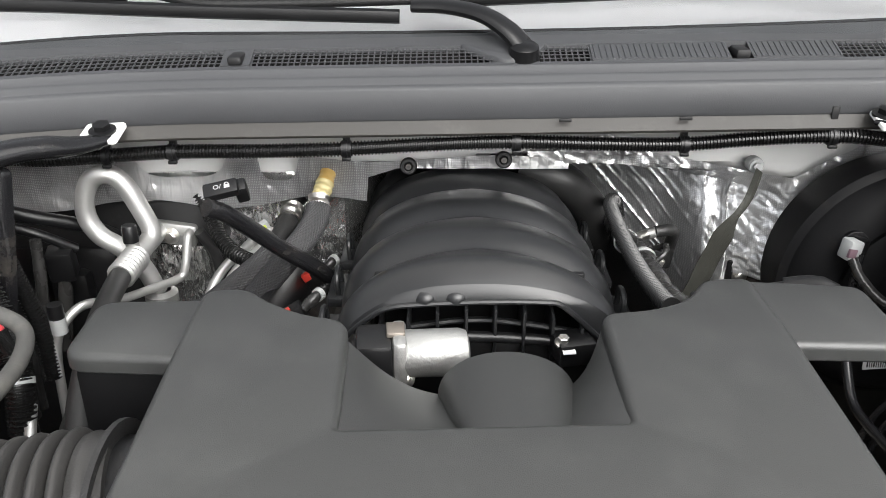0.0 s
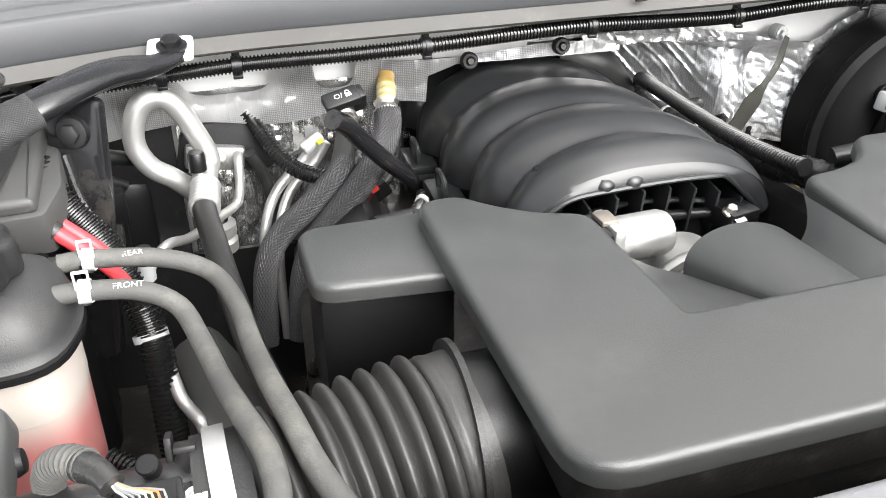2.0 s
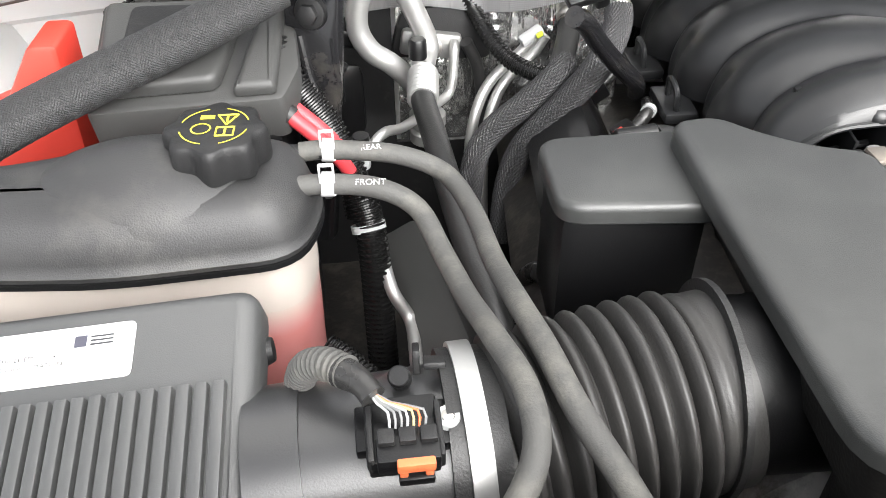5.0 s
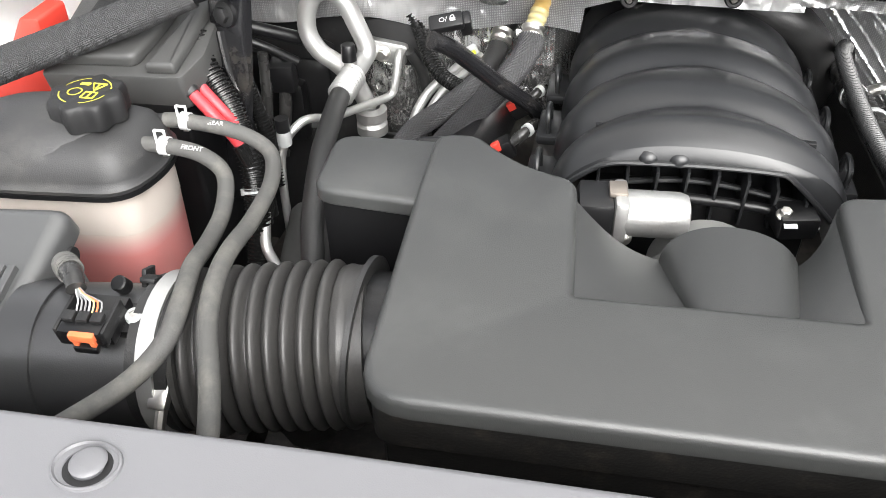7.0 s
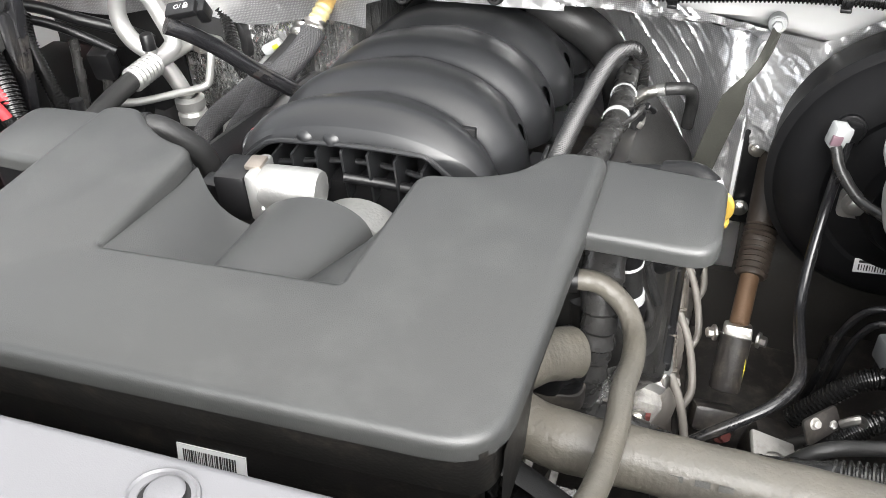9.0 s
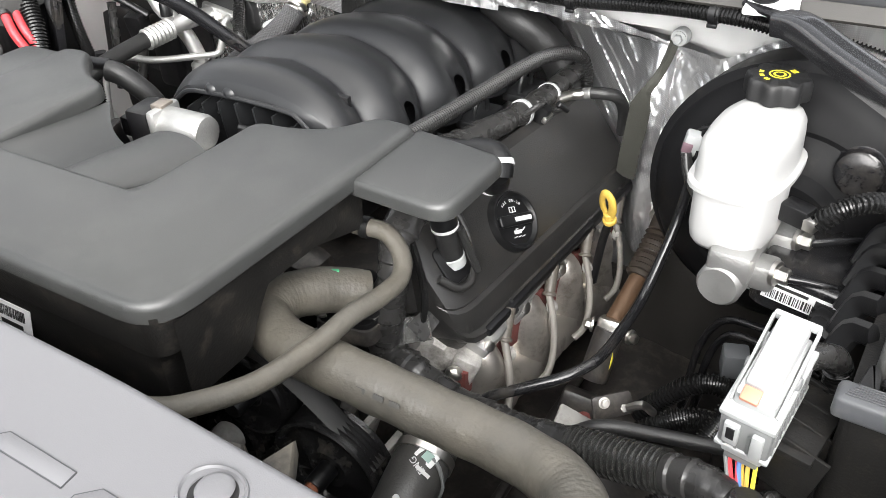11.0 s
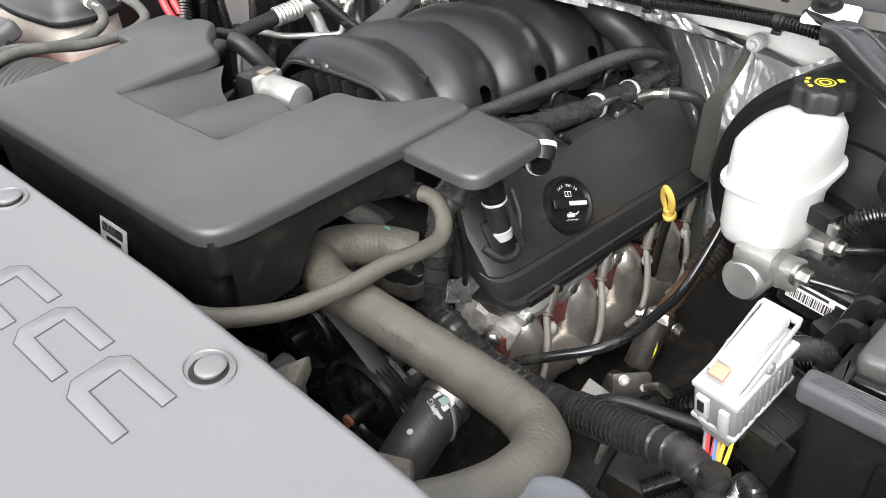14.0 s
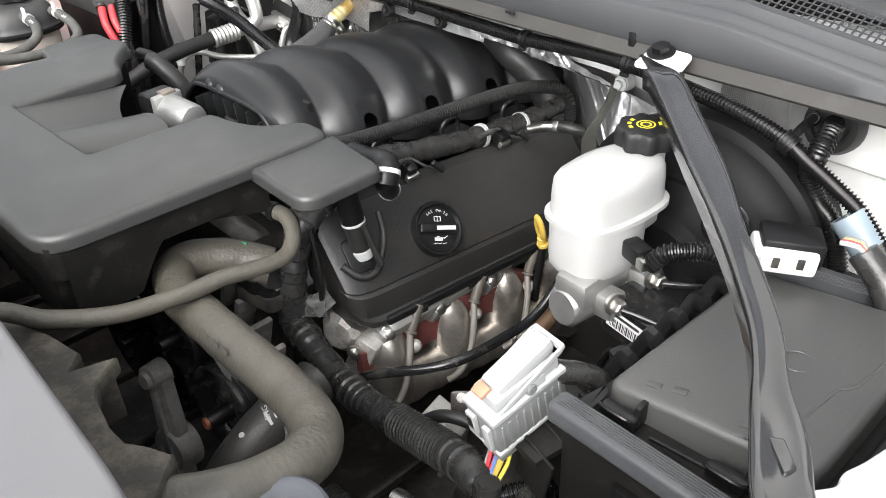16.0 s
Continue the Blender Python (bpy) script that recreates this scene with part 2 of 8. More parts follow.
# pale base stands in for the bright sky reflected by the glass
M_DASH = mat("dash_pale_reflection", (0.50, 0.50, 0.51), 0.6, var=0.05, vscale=8, bump=0.2, bscale=700)


# ---- mesh tools ----
def spline(pts, step=0.006):
    """Points along a smooth curve through pts, about step apart."""
    p = [Vector(q) for q in pts]
    if len(p) == 2:
        n = max(2, int((p[1] - p[0]).length / step))
        return [p[0].lerp(p[1], k / n) for k in range(n + 1)]
    p = [2 * p[0] - p[1]] + p + [2 * p[-1] - p[-2]]
    out = []
    for a, b, c, d in zip(p, p[1:], p[2:], p[3:]):
        n = max(2, int((c - b).length / step))
        for k in range(n):
            t = k / n
            out.append(0.5 * (2 * b + (c - a) * t + (2 * a - 5 * b + 4 * c - d) * t * t + (3 * b - a - 3 * c + d) * t ** 3))
    return out + [p[-2]]


def sweep(pts, r, seg=14, step=0.006, rib=None, cap=True, flat=1.0, bm=None, wobble=0.0):
    """A tube along pts. r: a radius, or a function of the length run and the whole length. rib: (pitch, depth) of a corrugated
    conduit. flat: the section's height over its width. Adds to bm if given."""
    if rib:
        step = rib[0] / 4
    c = spline(pts, step)
    run = [0.0]
    for a, b in zip(c, c[1:]):
        run.append(run[-1] + (b - a).length)
    if rib:
        n = int(run[-1] / step)
        d, j = [], 0
        for k in range(n + 1):
            s = run[-1] * k / n
            while j < len(c) - 2 and run[j + 1] < s:
                j += 1
            d.append(c[j].lerp(c[j + 1], (s - run[j]) / max(1e-9, run[j + 1] - run[j])))
        c, run = d, [run[-1] * k / n for k in range(n + 1)]
    bm = bm or bmesh.new()
    tang = (c[1] - c[0]).normalized()
    side = tang.orthogonal().normalized() if abs(tang.z) > 0.95 else tang.cross(Vector((0, 0, 1))).normalized()
    rings = []
    for k, p in enumerate(c):
        t = (c[min(k + 1, len(c) - 1)] - c[max(k - 1, 0)]).normalized()
        side = (side - t * side.dot(t)).normalized()
        up = side.cross(t)
        rad = r(run[k], run[-1]) if callable(r) else r
        if rib:
            rad += rib[1] * (0.5 if k % 4 in (0, 1) else -0.5)
        if wobble:
            rad *= 1 + wobble * noise.noise(p * 60)
        rings.append([bm.verts.new(p + rad * (math.cos(a) * side + flat * math.sin(a) * up)) for a in (2 * math.pi * i / seg for i in range(seg))])
    for a, b in zip(rings, rings[1:]):
        for i in range(seg):
            bm.faces.new((a[i], a[(i + 1) % seg], b[(i + 1) % seg], b[i]))
    if cap:
        bm.faces.new(rings[0][::-1])
        bm.faces.new(rings[-1])
    return bm


def braided(pts, r, strands=14, pitch=0.09, flat=1.0, thread=0.0009):
    """Threads wound both ways round a tube of radius r along pts."""
    c = spline(pts, 0.003)
    run, frames = 0.0, []
    tang = (c[1] - c[0]).normalized()
    side = tang.orthogonal().normalized() if abs(tang.z) > 0.95 else tang.cross(Vector((0, 0, 1))).normalized()
    for k, p in enumerate(c):
        t = (c[min(k + 1, len(c) - 1)] - c[max(k - 1, 0)]).normalized()
        side = (side - t * side.dot(t)).normalized()
        run += (p - c[k - 1]).length if k else 0.0
        frames.append((p, side.copy(), side.cross(t), run))
    bm = bmesh.new()
    for way in (1, -1):
        for i in range(strands):
            rows = []
            for k, (p, u, v, s) in enumerate(frames):
                a = way * 2 * math.pi * s / pitch + 2 * math.pi * i / strands
                rad = r(s, run) if callable(r) else r
                out = math.cos(a) * u + flat * math.sin(a) * v
                along = (-math.sin(a) * u + flat * math.cos(a) * v).normalized()
                h = thread * (1.0 + 0.5 * way * math.cos(strands * a))
                q = p + rad * out
                rows.append([bm.verts.new(q - along * 1.6 * thread), bm.verts.new(q + out * h), bm.verts.new(q + along * 1.6 * thread)])
            for m, n in zip(rows, rows[1:]):
                bm.faces.new((m[0], m[1], n[1], n[0]))
                bm.faces.new((m[1], m[2], n[2], n[1]))
    return bm


def box(c, s, bevel=0.003, turn=(0, 0, 0), seg=2, bm=None, taper=1.0):
    """A box with rounded edges round c; turn in degrees; taper: the top's size over the bottom's."""
    own = bmesh.new()
    bmesh.ops.create_cube(own, size=1.0)
    for v in own.verts:
        k = taper if v.co.z > 0 else 1.0
        v.co = Vector((v.co.x * s[0] * k, v.co.y * s[1] * k, v.co.z * s[2]))
    if bevel:
        bmesh.ops.bevel(own, geom=own.edges[:], offset=min(bevel, 0.45 * min(s)), segments=seg, profile=0.5, affect="EDGES")
    own.transform(pose(*c, *turn))
    return add(bm, own)


def add(bm, own):
    """own added to bm; own alone if there is none."""
    if bm is None:
        return own
    me = bpy.data.meshes.new("tmp")
    own.to_mesh(me)
    own.free()
    bm.from_mesh(me)
    bpy.data.meshes.remove(me)
    return bm


def lathe(profile, m, seg=28, bm=None, lobes=0, depth=0.0):
    """A turned body: (radius, height) pairs about z, placed by m. lobes: grips round the rim, depth deep."""
    own = bmesh.new()
    rings = []
    for r, z in profile:
        if r < 1e-6:
            rings.append([own.verts.new((0, 0, z))])
        else:
            ring = []
            for i in range(seg):
                a = 2 * math.pi * i / seg
                rr = r * (1 + (depth * math.cos(lobes * a) if lobes else 0))
                ring.append(own.verts.new((rr * math.cos(a), rr * math.sin(a), z)))
            rings.append(ring)
    for a, b in zip(rings, rings[1:]):
        for i in range(seg):
            if len(a) == 1 and len(b) == 1:
                continue
            if len(a) == 1:
                own.faces.new((a[0], b[(i + 1) % seg], b[i])[::-1])
            elif len(b) == 1:
                own.faces.new((a[i], a[(i + 1) % seg], b[0]))
            else:
                own.faces.new((a[i], a[(i + 1) % seg], b[(i + 1) % seg], b[i]))
    own.transform(m)
    return add(bm, own)


def aim(at, along, roll=0.0):
    """A pose at a place whose z axis points along a direction."""
    q = Vector(along).to_track_quat("Z", "Y").to_matrix().to_4x4()
    return Matrix.Translation(at) @ q @ pose(0, 0, 0, 0, 0, roll)


def rod(a, b, r, seg=16, bevel=0.001, bm=None, r2=None):
    """A straight round bar with broken edges from a to b."""
    a, b = Vector(a), Vector(b)
    h, r2 = (b - a).length, r if r2 is None else r2
    e = min(bevel, 0.4 * r, 0.4 * h)
    return lathe([(0, 0), (r - e, 0), (r, e), (r2, h - e), (r2 - e, h), (0, h)], aim(a, b - a), seg, bm)


def bolt(at, along, r=0.006, h=0.006, bm=None):
    """A flanged hexagon bolt head."""
    bm = lathe([(0, 0), (r * 1.5, 0), (r * 1.5, h * 0.25), (r * 1.1, h * 0.35), (0, h * 0.35)], aim(at, along), 16, bm)
    return lathe([(0, h * 0.3), (r, h * 0.3), (r, h * 0.9), (r * 0.8, h), (0, h)], aim(at, along), 6, bm)


def rounded(poly, radii, n=5):
    """A plan outline with its corners rounded. radii: one for all, or one each."""
    out, m = [], len(poly)
    for i in range(m):
        a, b, c = Vector(poly[i - 1]), Vector(poly[i]), Vector(poly[(i + 1) % m])
        r = radii[i] if isinstance(radii, (list, tuple)) else radii
        if r < 1e-5:
            out.append(b)
            continue
        u, v = (a - b), (c - b)
        d = min(r, 0.45 * u.length, 0.45 * v.length)
        p, q = b + u.normalized() * d, b + v.normalized() * d
        for k in range(n + 1):
            t = k / n
            out.append((1 - t) ** 2 * p + 2 * t * (1 - t) * b + t * t * q)
    return out


def inset(poly, d):
    """The outline (anticlockwise) moved inwards by d."""
    out, m = [], len(poly)
    for i in range(m):
        a, b, c = poly[i - 1], poly[i], poly[(i + 1) % m]
        u, v = (b - a), (c - b)
        u = u.normalized() if u.length > 1e-9 else Vector((1, 0))
        v = v.normalized() if v.length > 1e-9 else u
        n = Vector((-u.y - v.y, u.x + v.x))
        n = n.normalized() if n.length > 1e-6 else Vector((-u.y, u.x))
        k = max(0.5, n.dot(Vector((-u.y, u.x))))
        out.append(b + n * (d / k))
    return out


def prism(poly, layers, m=None, bm=None, caps=True):
    """A solid on a plan outline. layers: (inset, z) from the bottom up; rounded edges come from several layers near an end."""
    own = bmesh.new()
    poly = [Vector(p) for p in poly]
    if sum(a.x * b.y - b.x * a.y for a, b in zip(poly, poly[1:] + poly[:1])) < 0:
        poly = poly[::-1]
    rings = []
    for d, z in layers:
        pl = inset(poly, d) if abs(d) > 1e-9 else poly
        rings.append([own.verts.new((p.x, p.y, z)) for p in pl])
    k = len(poly)
    for a, b in zip(rings, rings[1:]):
        for i in range(k):
            own.faces.new((a[i], a[(i + 1) % k], b[(i + 1) % k], b[i]))
    if caps:
        ends = [own.faces.new(rings[0][::-1]), own.faces.new(rings[-1])]
        own.normal_update()
        bmesh.ops.triangulate(own, faces=ends, ngon_method="EAR_CLIP")
    if m is not None:
        own.transform(m)
    return add(bm, own)


def edge(r, z0, z1, n=4):
    """Layers of a plate from z0 to z1 with its upper edge rounded by r and the lower one a little."""
    e = min(0.3 * r, 0.2 * (z1 - z0))
    out = [(e, z0), (0, z0 + e)]
    for k in range(n + 1):
        a = math.pi / 2 * k / n
        out.append((r * (1 - math.cos(a)), z1 - r + r * math.sin(a)))
    return out


def thing(name, at, label, category, group="", kind=""):
    e = new(name)
    e.empty_display_size = 0.02
    e.location = at
    return tagged(e, label, category, group, kind)


def mesh_object(name, bm, material, sharp=38):
    bmesh.ops.remove_doubles(bm, verts=bm.verts[:], dist=1e-6)
    bmesh.ops.recalc_face_normals(bm, faces=bm.faces[:])
    me = bpy.data.meshes.new(name)
    bm.to_mesh(me)
    bm.free()
    me.polygons.foreach_set("use_smooth", [True] * len(me.polygons))
    me.set_sharp_from_angle(angle=radians(sharp))
    me.materials.append(material)
    return new(name, me)


def part(name, bm, material, parent, label="", sharp=38):
    ob = mesh_object(name, bm, material, sharp)
    ob.parent = parent
    if parent.type == "EMPTY":
        ob.matrix_parent_inverse = Matrix.Translation(-Vector(parent.location))
    return tagged(ob, label)


def single(name, bm, material, label, category, group="", kind="", sharp=38):
    return tagged(mesh_object(name, bm, material, sharp), label, category, group, kind)


def text(name, body, size, m, material, parent, lift=0.0004):
    """Printed characters, laid out flat in the plane of m."""
    cu = bpy.data.curves.new(name, "FONT")
    cu.body, cu.size, cu.align_x, cu.align_y, cu.extrude = body, size, "CENTER", "CENTER", 0.0001
    cu.resolution_u = 3
    tmp = new(name, cu)
    me = bpy.data.meshes.new_from_object(tmp.evaluated_get(bpy.context.evaluated_depsgraph_get()))
    bpy.data.objects.remove(tmp)
    bm = bmesh.new()
    bm.from_mesh(me)
    bm.transform(m @ Matrix.Translation((0, 0, lift)))
    return part(name, bm, material, parent)


# ---- the bay ----
def grid_sheet(xs, zs, f, thick=0.003, keep=None):
    """A sheet over x and z lying at y = f(x, z), thick towards +y. keep(x, z): whether it has stuff there."""
    bm = bmesh.new()
    made = {}

    def vert(i, j, s):
        if (i, j, s) not in made:
            x, z = xs[i], zs[j]
            made[i, j, s] = bm.verts.new((x, f(x, z) + s * thick, z))
        return made[i, j, s]

    cells = {(i, j) for i in range(len(xs) - 1) for j in range(len(zs) - 1) if not keep or keep((xs[i] + xs[i + 1]) / 2, (zs[j] + zs[j + 1]) / 2)}
    for i, j in cells:
        q = [(i, j), (i + 1, j), (i + 1, j + 1), (i, j + 1)]
        bm.faces.new([vert(a, b, 0) for a, b in q])
        bm.faces.new([vert(a, b, 1) for a, b in reversed(q)])
        for k, (di, dj) in enumerate(((0, -1), (1, 0), (0, 1), (-1, 0))):
            if (i + di, j + dj) not in cells:
                a, b = q[k], q[(k + 1) % 4]
                bm.faces.new([vert(*b, 0), vert(*a, 0), vert(*a, 1), vert(*b, 1)])
    return bm


def steps(a, b, d):
    n = max(1, round((b - a) / d))
    return [a + (b - a) * k / n for k in range(n + 1)]


def bay_slope(x):
    return 0.016 * x


def cowl_bend(x):
    return -0.6 * max(0.0, -0.25 - x) ** 2


ground_bm = bmesh.new()
bmesh.ops.create_grid(ground_bm, x_segments=40, y_segments=40, size=400)
single("ground", ground_bm, M_ASPHALT, "worn dark grey asphalt under the parked truck", "ground", kind="structure")

def fw_deep(x, z):
    """How far the middle of the firewall lies back, behind the engine."""
    if x < 0.06:
        return 0.205 * min(1.0, max(0.0, (0.18 - abs(x - 0.06)) / 0.05)) * min(1.0, max(0.0, (1.080 - z) / 0.016))
    edge_z = 1.085 - 0.07 * max(0.0, x - 0.20)
    k = min(1.0, max(0.0, (0.43 - x) / 0.08))
    return min(0.205, 0.062 * k + 0.58 * max(0.0, 0.335 - x)) * min(1.0, max(0.0, (edge_z - z) / 0.028))


# firewall: white sheet metal
fw = grid_sheet(steps(-0.80, 0.84, 0.02), steps(0.45, 1.17, 0.01), lambda x, z: 0.962 + 0.05 * max(0, 1.05 - z) + cowl_bend(x) * 0.5 + fw_deep(x, z) * 1.12 + 0.016 * (z < 1.055), 0.012)
single("wall_firewall", fw, M_WHITE, "white painted steel firewall behind the engine", "firewall", kind="structure")


def apron(x, lean, y0, y1, name):
    bm = bmesh.new()
    s = -1 if x < 0 else 1
    prof = [(x - s * 0.10, 0.35), (x - s * 0.08, 0.7), (x, 1.0), (x + s * lean, 1.12), (x + s * 0.2, 1.135), (x + s * 0.36, 1.12), (x + s * 0.37, 0.35)]
    ys = steps(y0, y1, 0.05)
    rows = [[bm.verts.new((px + 0.004 * noise.noise(Vector((px * 5, y * 5, 0))), y, pz)) for px, pz in prof] for y in ys]
    for a, b in zip(rows, rows[1:]):
        for i in range(len(prof)):
            bm.faces.new((a[i], a[(i + 1) % len(prof)], b[(i + 1) % len(prof)], b[i]))
    bm.faces.new(rows[0])
    bm.faces.new(rows[-1][::-1])
    bm.normal_update()
    bmesh.ops.triangulate(bm, faces=[f for f in bm.faces if len(f.verts) > 4])
    return single(name, bm, M_WHITE, "white painted inner fender along the engine bay", "fender", kind="structure", sharp=60)


apron(-0.74, 0.04, -0.1, 1.05, "wall_fender_1")
fender = apron(0.86, 0.03, -0.1, 1.05, "wall_fender_2")
part("corner_flange", prism(rounded([(0.790, 0.30), (0.96, 0.30), (0.96, 0.80), (0.852, 0.80), (0.842, 0.66), (0.832, 0.570), (0.823, 0.530), (0.818, 0.516), (0.821, 0.506), (0.806, 0.486), (0.790, 0.450)], 0.006), edge(0.005, 1.100, 1.126, 4)), M_WHITE, fender, "white painted flange")

# plain closing walls below the bumper line and behind the dash
front_bm = box((0.05, -0.22, 0.62), (2.0, 0.05, 0.9), 0.02)
single("wall_front", front_bm, M_DARK, "dark grille panel closing the front of the bay", "front panel", kind="structure")

# cowl: long plastic beam with ridges, then the slope towards the glass
cowl = thing("cowl_panel", (0.05, 0.9, 1.16), "grey moulded plastic cowl below the windscreen with vent grilles", "cowl", kind="structure")
C_PROF = [(0.876, 1.156), (0.873, 1.160), (0.8765, 1.1895), (0.878, 1.1925), (0.882, 1.1945), (0.884, 1.1925), (0.8875, 1.1945), (0.890, 1.1995),
          (0.894, 1.2015), (0.896, 1.1995), (0.900, 1.2020), (0.905, 1.2085)]


def cowl_dip(x):
    """The top of the beam sinks towards the driver's side end."""
    return min(0.035, 0.13 * max(0.0, x - 0.52))


def cowl_sweep(prof, x0, x1, d=0.02):
    bm = bmesh.new()
    rows = []
    for x in steps(x0, x1, d):
        rows.append([bm.verts.new((x, y + cowl_bend(x), z + bay_slope(x) - (cowl_dip(x) if z > 1.18 else 0.0))) for y, z in prof])
    n = len(prof)
    for a, b in zip(rows, rows[1:]):
        for i in range(n):
            bm.faces.new((a[i], a[(i + 1) % n], b[(i + 1) % n], b[i]))
    bm.faces.new(rows[0])
    bm.faces.new(rows[-1][::-1])
    return bm


part("beam", cowl_sweep(C_PROF + [(0.905, 1.19), (0.90, 1.156)], -0.8, 0.86), M_COWL, cowl, sharp=50)
# near-black sheets put the shade inside the vents into their colour
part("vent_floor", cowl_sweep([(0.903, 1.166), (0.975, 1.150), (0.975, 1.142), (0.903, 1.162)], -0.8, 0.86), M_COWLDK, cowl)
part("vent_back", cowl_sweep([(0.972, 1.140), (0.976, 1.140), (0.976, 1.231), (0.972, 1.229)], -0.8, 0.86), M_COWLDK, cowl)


def vent_z(y):
    return 1.2085 + (y - 0.905) * 0.36


def plain_strip(x0, x1, y0, y1, lift=0.0):
    return cowl_sweep([(y0, vent_z(y0) + lift), (y1, vent_z(y1) + lift), (y1, vent_z(y1) - 0.006), (y0, vent_z(y0) - 0.006)], x0, x1)


part("front_rail", plain_strip(-0.8, 0.86, 0.9055, 0.9115), M_COWL, cowl)
part("rear_rail", plain_strip(-0.8, 0.86, 0.944, 0.966, 0.001), M_COWL, cowl)
for x0, x1 in ((-0.246, -0.214), (0.060, 0.098), (0.165, 0.318), (0.342, 0.44)):
    part("blank_panel", plain_strip(x0, x1, 0.912, 0.9435, 0.0005), M_COWL, cowl)
part("clip_pad", box((-0.230, 0.925, 1.213), (0.016, 0.03, 0.010), 0.003), M_COWLDK, cowl)
part("clip_pad", box((0.330, 0.925, 1.221), (0.016, 0.03, 0.010), 0.003), M_COWLDK, cowl)


def grille(x0, x1):
    bm = bmesh.new()
    n = round((x1 - x0) / 0.0068)
    for k in range(n + 1):
        x = x0 + (x1 - x0) * k / n
        y = cowl_bend(x)
        a, b = Vector((x, 0.911 + y, vent_z(0.911) + bay_slope(x) - cowl_dip(x) - 0.002)), Vector((x, 0.945 + y, vent_z(0.945) + bay_slope(x) - cowl_dip(x) - 0.002))
        box((a + b) / 2, (0.0016, 0.0355, 0.0012), 0, (19.8, 0, 0), 1, bm)
    for y in (0.9175, 0.9243, 0.9311, 0.9379):
        add(bm, cowl_sweep([(y - 0.0007, vent_z(y) + 0.0003), (y + 0.0007, vent_z(y) + 0.0003), (y + 0.0007, vent_z(y) - 0.0006), (y - 0.0007, vent_z(y) - 0.0006)], x0, x1))
    return bm


for x0, x1 in ((-0.78, -0.247), (-0.213, 0.059), (0.099, 0.164), (0.441, 0.84)):
    part("vent_grille", grille(x0, x1), M_COWL, cowl, "slotted vent grille", sharp=30)

VENT = Matrix(((1, 0, 0, 0), (0, 1, 0, 0), (0.016, 0.36, 1, 1.2085 - 0.36 * 0.905), (0, 0, 0, 1)))
part("pivot_surround", prism(rounded([(0.018, 0.9435), (0.066, 0.910), (0.094, 0.910), (0.118, 0.9435)], 0.006), [(0, -0.004), (0, 0.003), (0.001, 0.004)], VENT), M_COWL, cowl)
flutes = bmesh.new()
for x in [0.168 + 0.0066 * k for k in range(23)] + [0.345 + 0.0066 * k for k in range(15)]:
    prism([(x, 0.914), (x + 0.003, 0.914), (x + 0.003, 0.942), (x, 0.942)], [(0, 0.0), (0.0004, 0.0016)], VENT, flutes)
part("fluted_relief", flutes, M_COWL, cowl)

# steel flange under the cowl, with the white seam below it
part("flange", cowl_sweep([(0.868, 1.141), (0.866, 1.144), (0.876, 1.157), (0.890, 1.157), (0.890, 1.141)], -0.78, 0.84), M_FLANGE, cowl, "grey-brown steel flange")
for x in (0.132, 0.262):
    part("slot", box((x, 0.8665, 1.157 + bay_slope(x)), (0.014, 0.003, 0.004), 0.001), M_COWLDK, cowl)

# windscreen and the dash below it, coloured pale to stand for reflected sky
glass = bmesh.new()
rows = []
for x in steps(-0.85, 0.95, 0.1):
    dy = -0.10 * (abs(x - 0.05) / 0.85) ** 2
    rows.append([glass.verts.new((x, 0.957 + dy + 0.8 * k / 6, 1.2315 + bay_slope(x) + 0.46 * k / 6)) for k in range(7)])
for a, b in zip(rows, rows[1:]):
    for i in range(6):
        glass.faces.new((a[i], b[i], b[i + 1], a[i + 1]))
bmesh.ops.solidify(glass, geom=glass.faces[:], thickness=0.005)
pane = single("window_windscreen", glass, M_GLASS, "clear windscreen glass, its pale reflection painted on the dashboard", "windscreen", kind="structure")
pane.visible_shadow = False
dash = grid_sheet(steps(-0.8, 0.9, 0.1), steps(1.19, 1.32, 0.02), lambda x, z: 1.0 + (z - 1.19) * 2.2 - 0.10 * (abs(x - 0.05) / 0.85) ** 2, 0.4)
single("dashboard", dash, M_DASH, "dashboard top coloured pale for the windscreen's bright reflection", "dashboard", kind="structure")

# raised bonnet over the rear half, out of sight, hinged behind the cowl
hood = bmesh.new()
rows = []
for x in steps(-0.85, 0.95, 0.15):
    rows.append([hood.verts.new((x, 0.84 - HOOD_RUN * k / 6, 1.42 + HOOD_RISE * k / 6 + 0.06 * math.sin(math.pi * k / 6))) for k in range(7)])
for a, b in zip(rows, rows[1:]):
    for i in range(6):
        hood.faces.new((a[i], a[i + 1], b[i + 1], b[i]))
bmesh.ops.solidify(hood, geom=hood.faces[:], thickness=0.03)
single("bonnet", hood, M_WHITE, "raised white bonnet over the engine bay", "bonnet", kind="structure")


# ---- heat shield mats on the firewall ----
def mat_y(x, z):
    return 0.938 + 0.05 * max(0, 1.05 - z) + 0.004 * noise.noise(Vector((x * 14, z * 14, 2))) + 0.0012 * noise.noise(Vector((x * 40, z * 40, 5))) + 0.5 * cowl_bend(x)


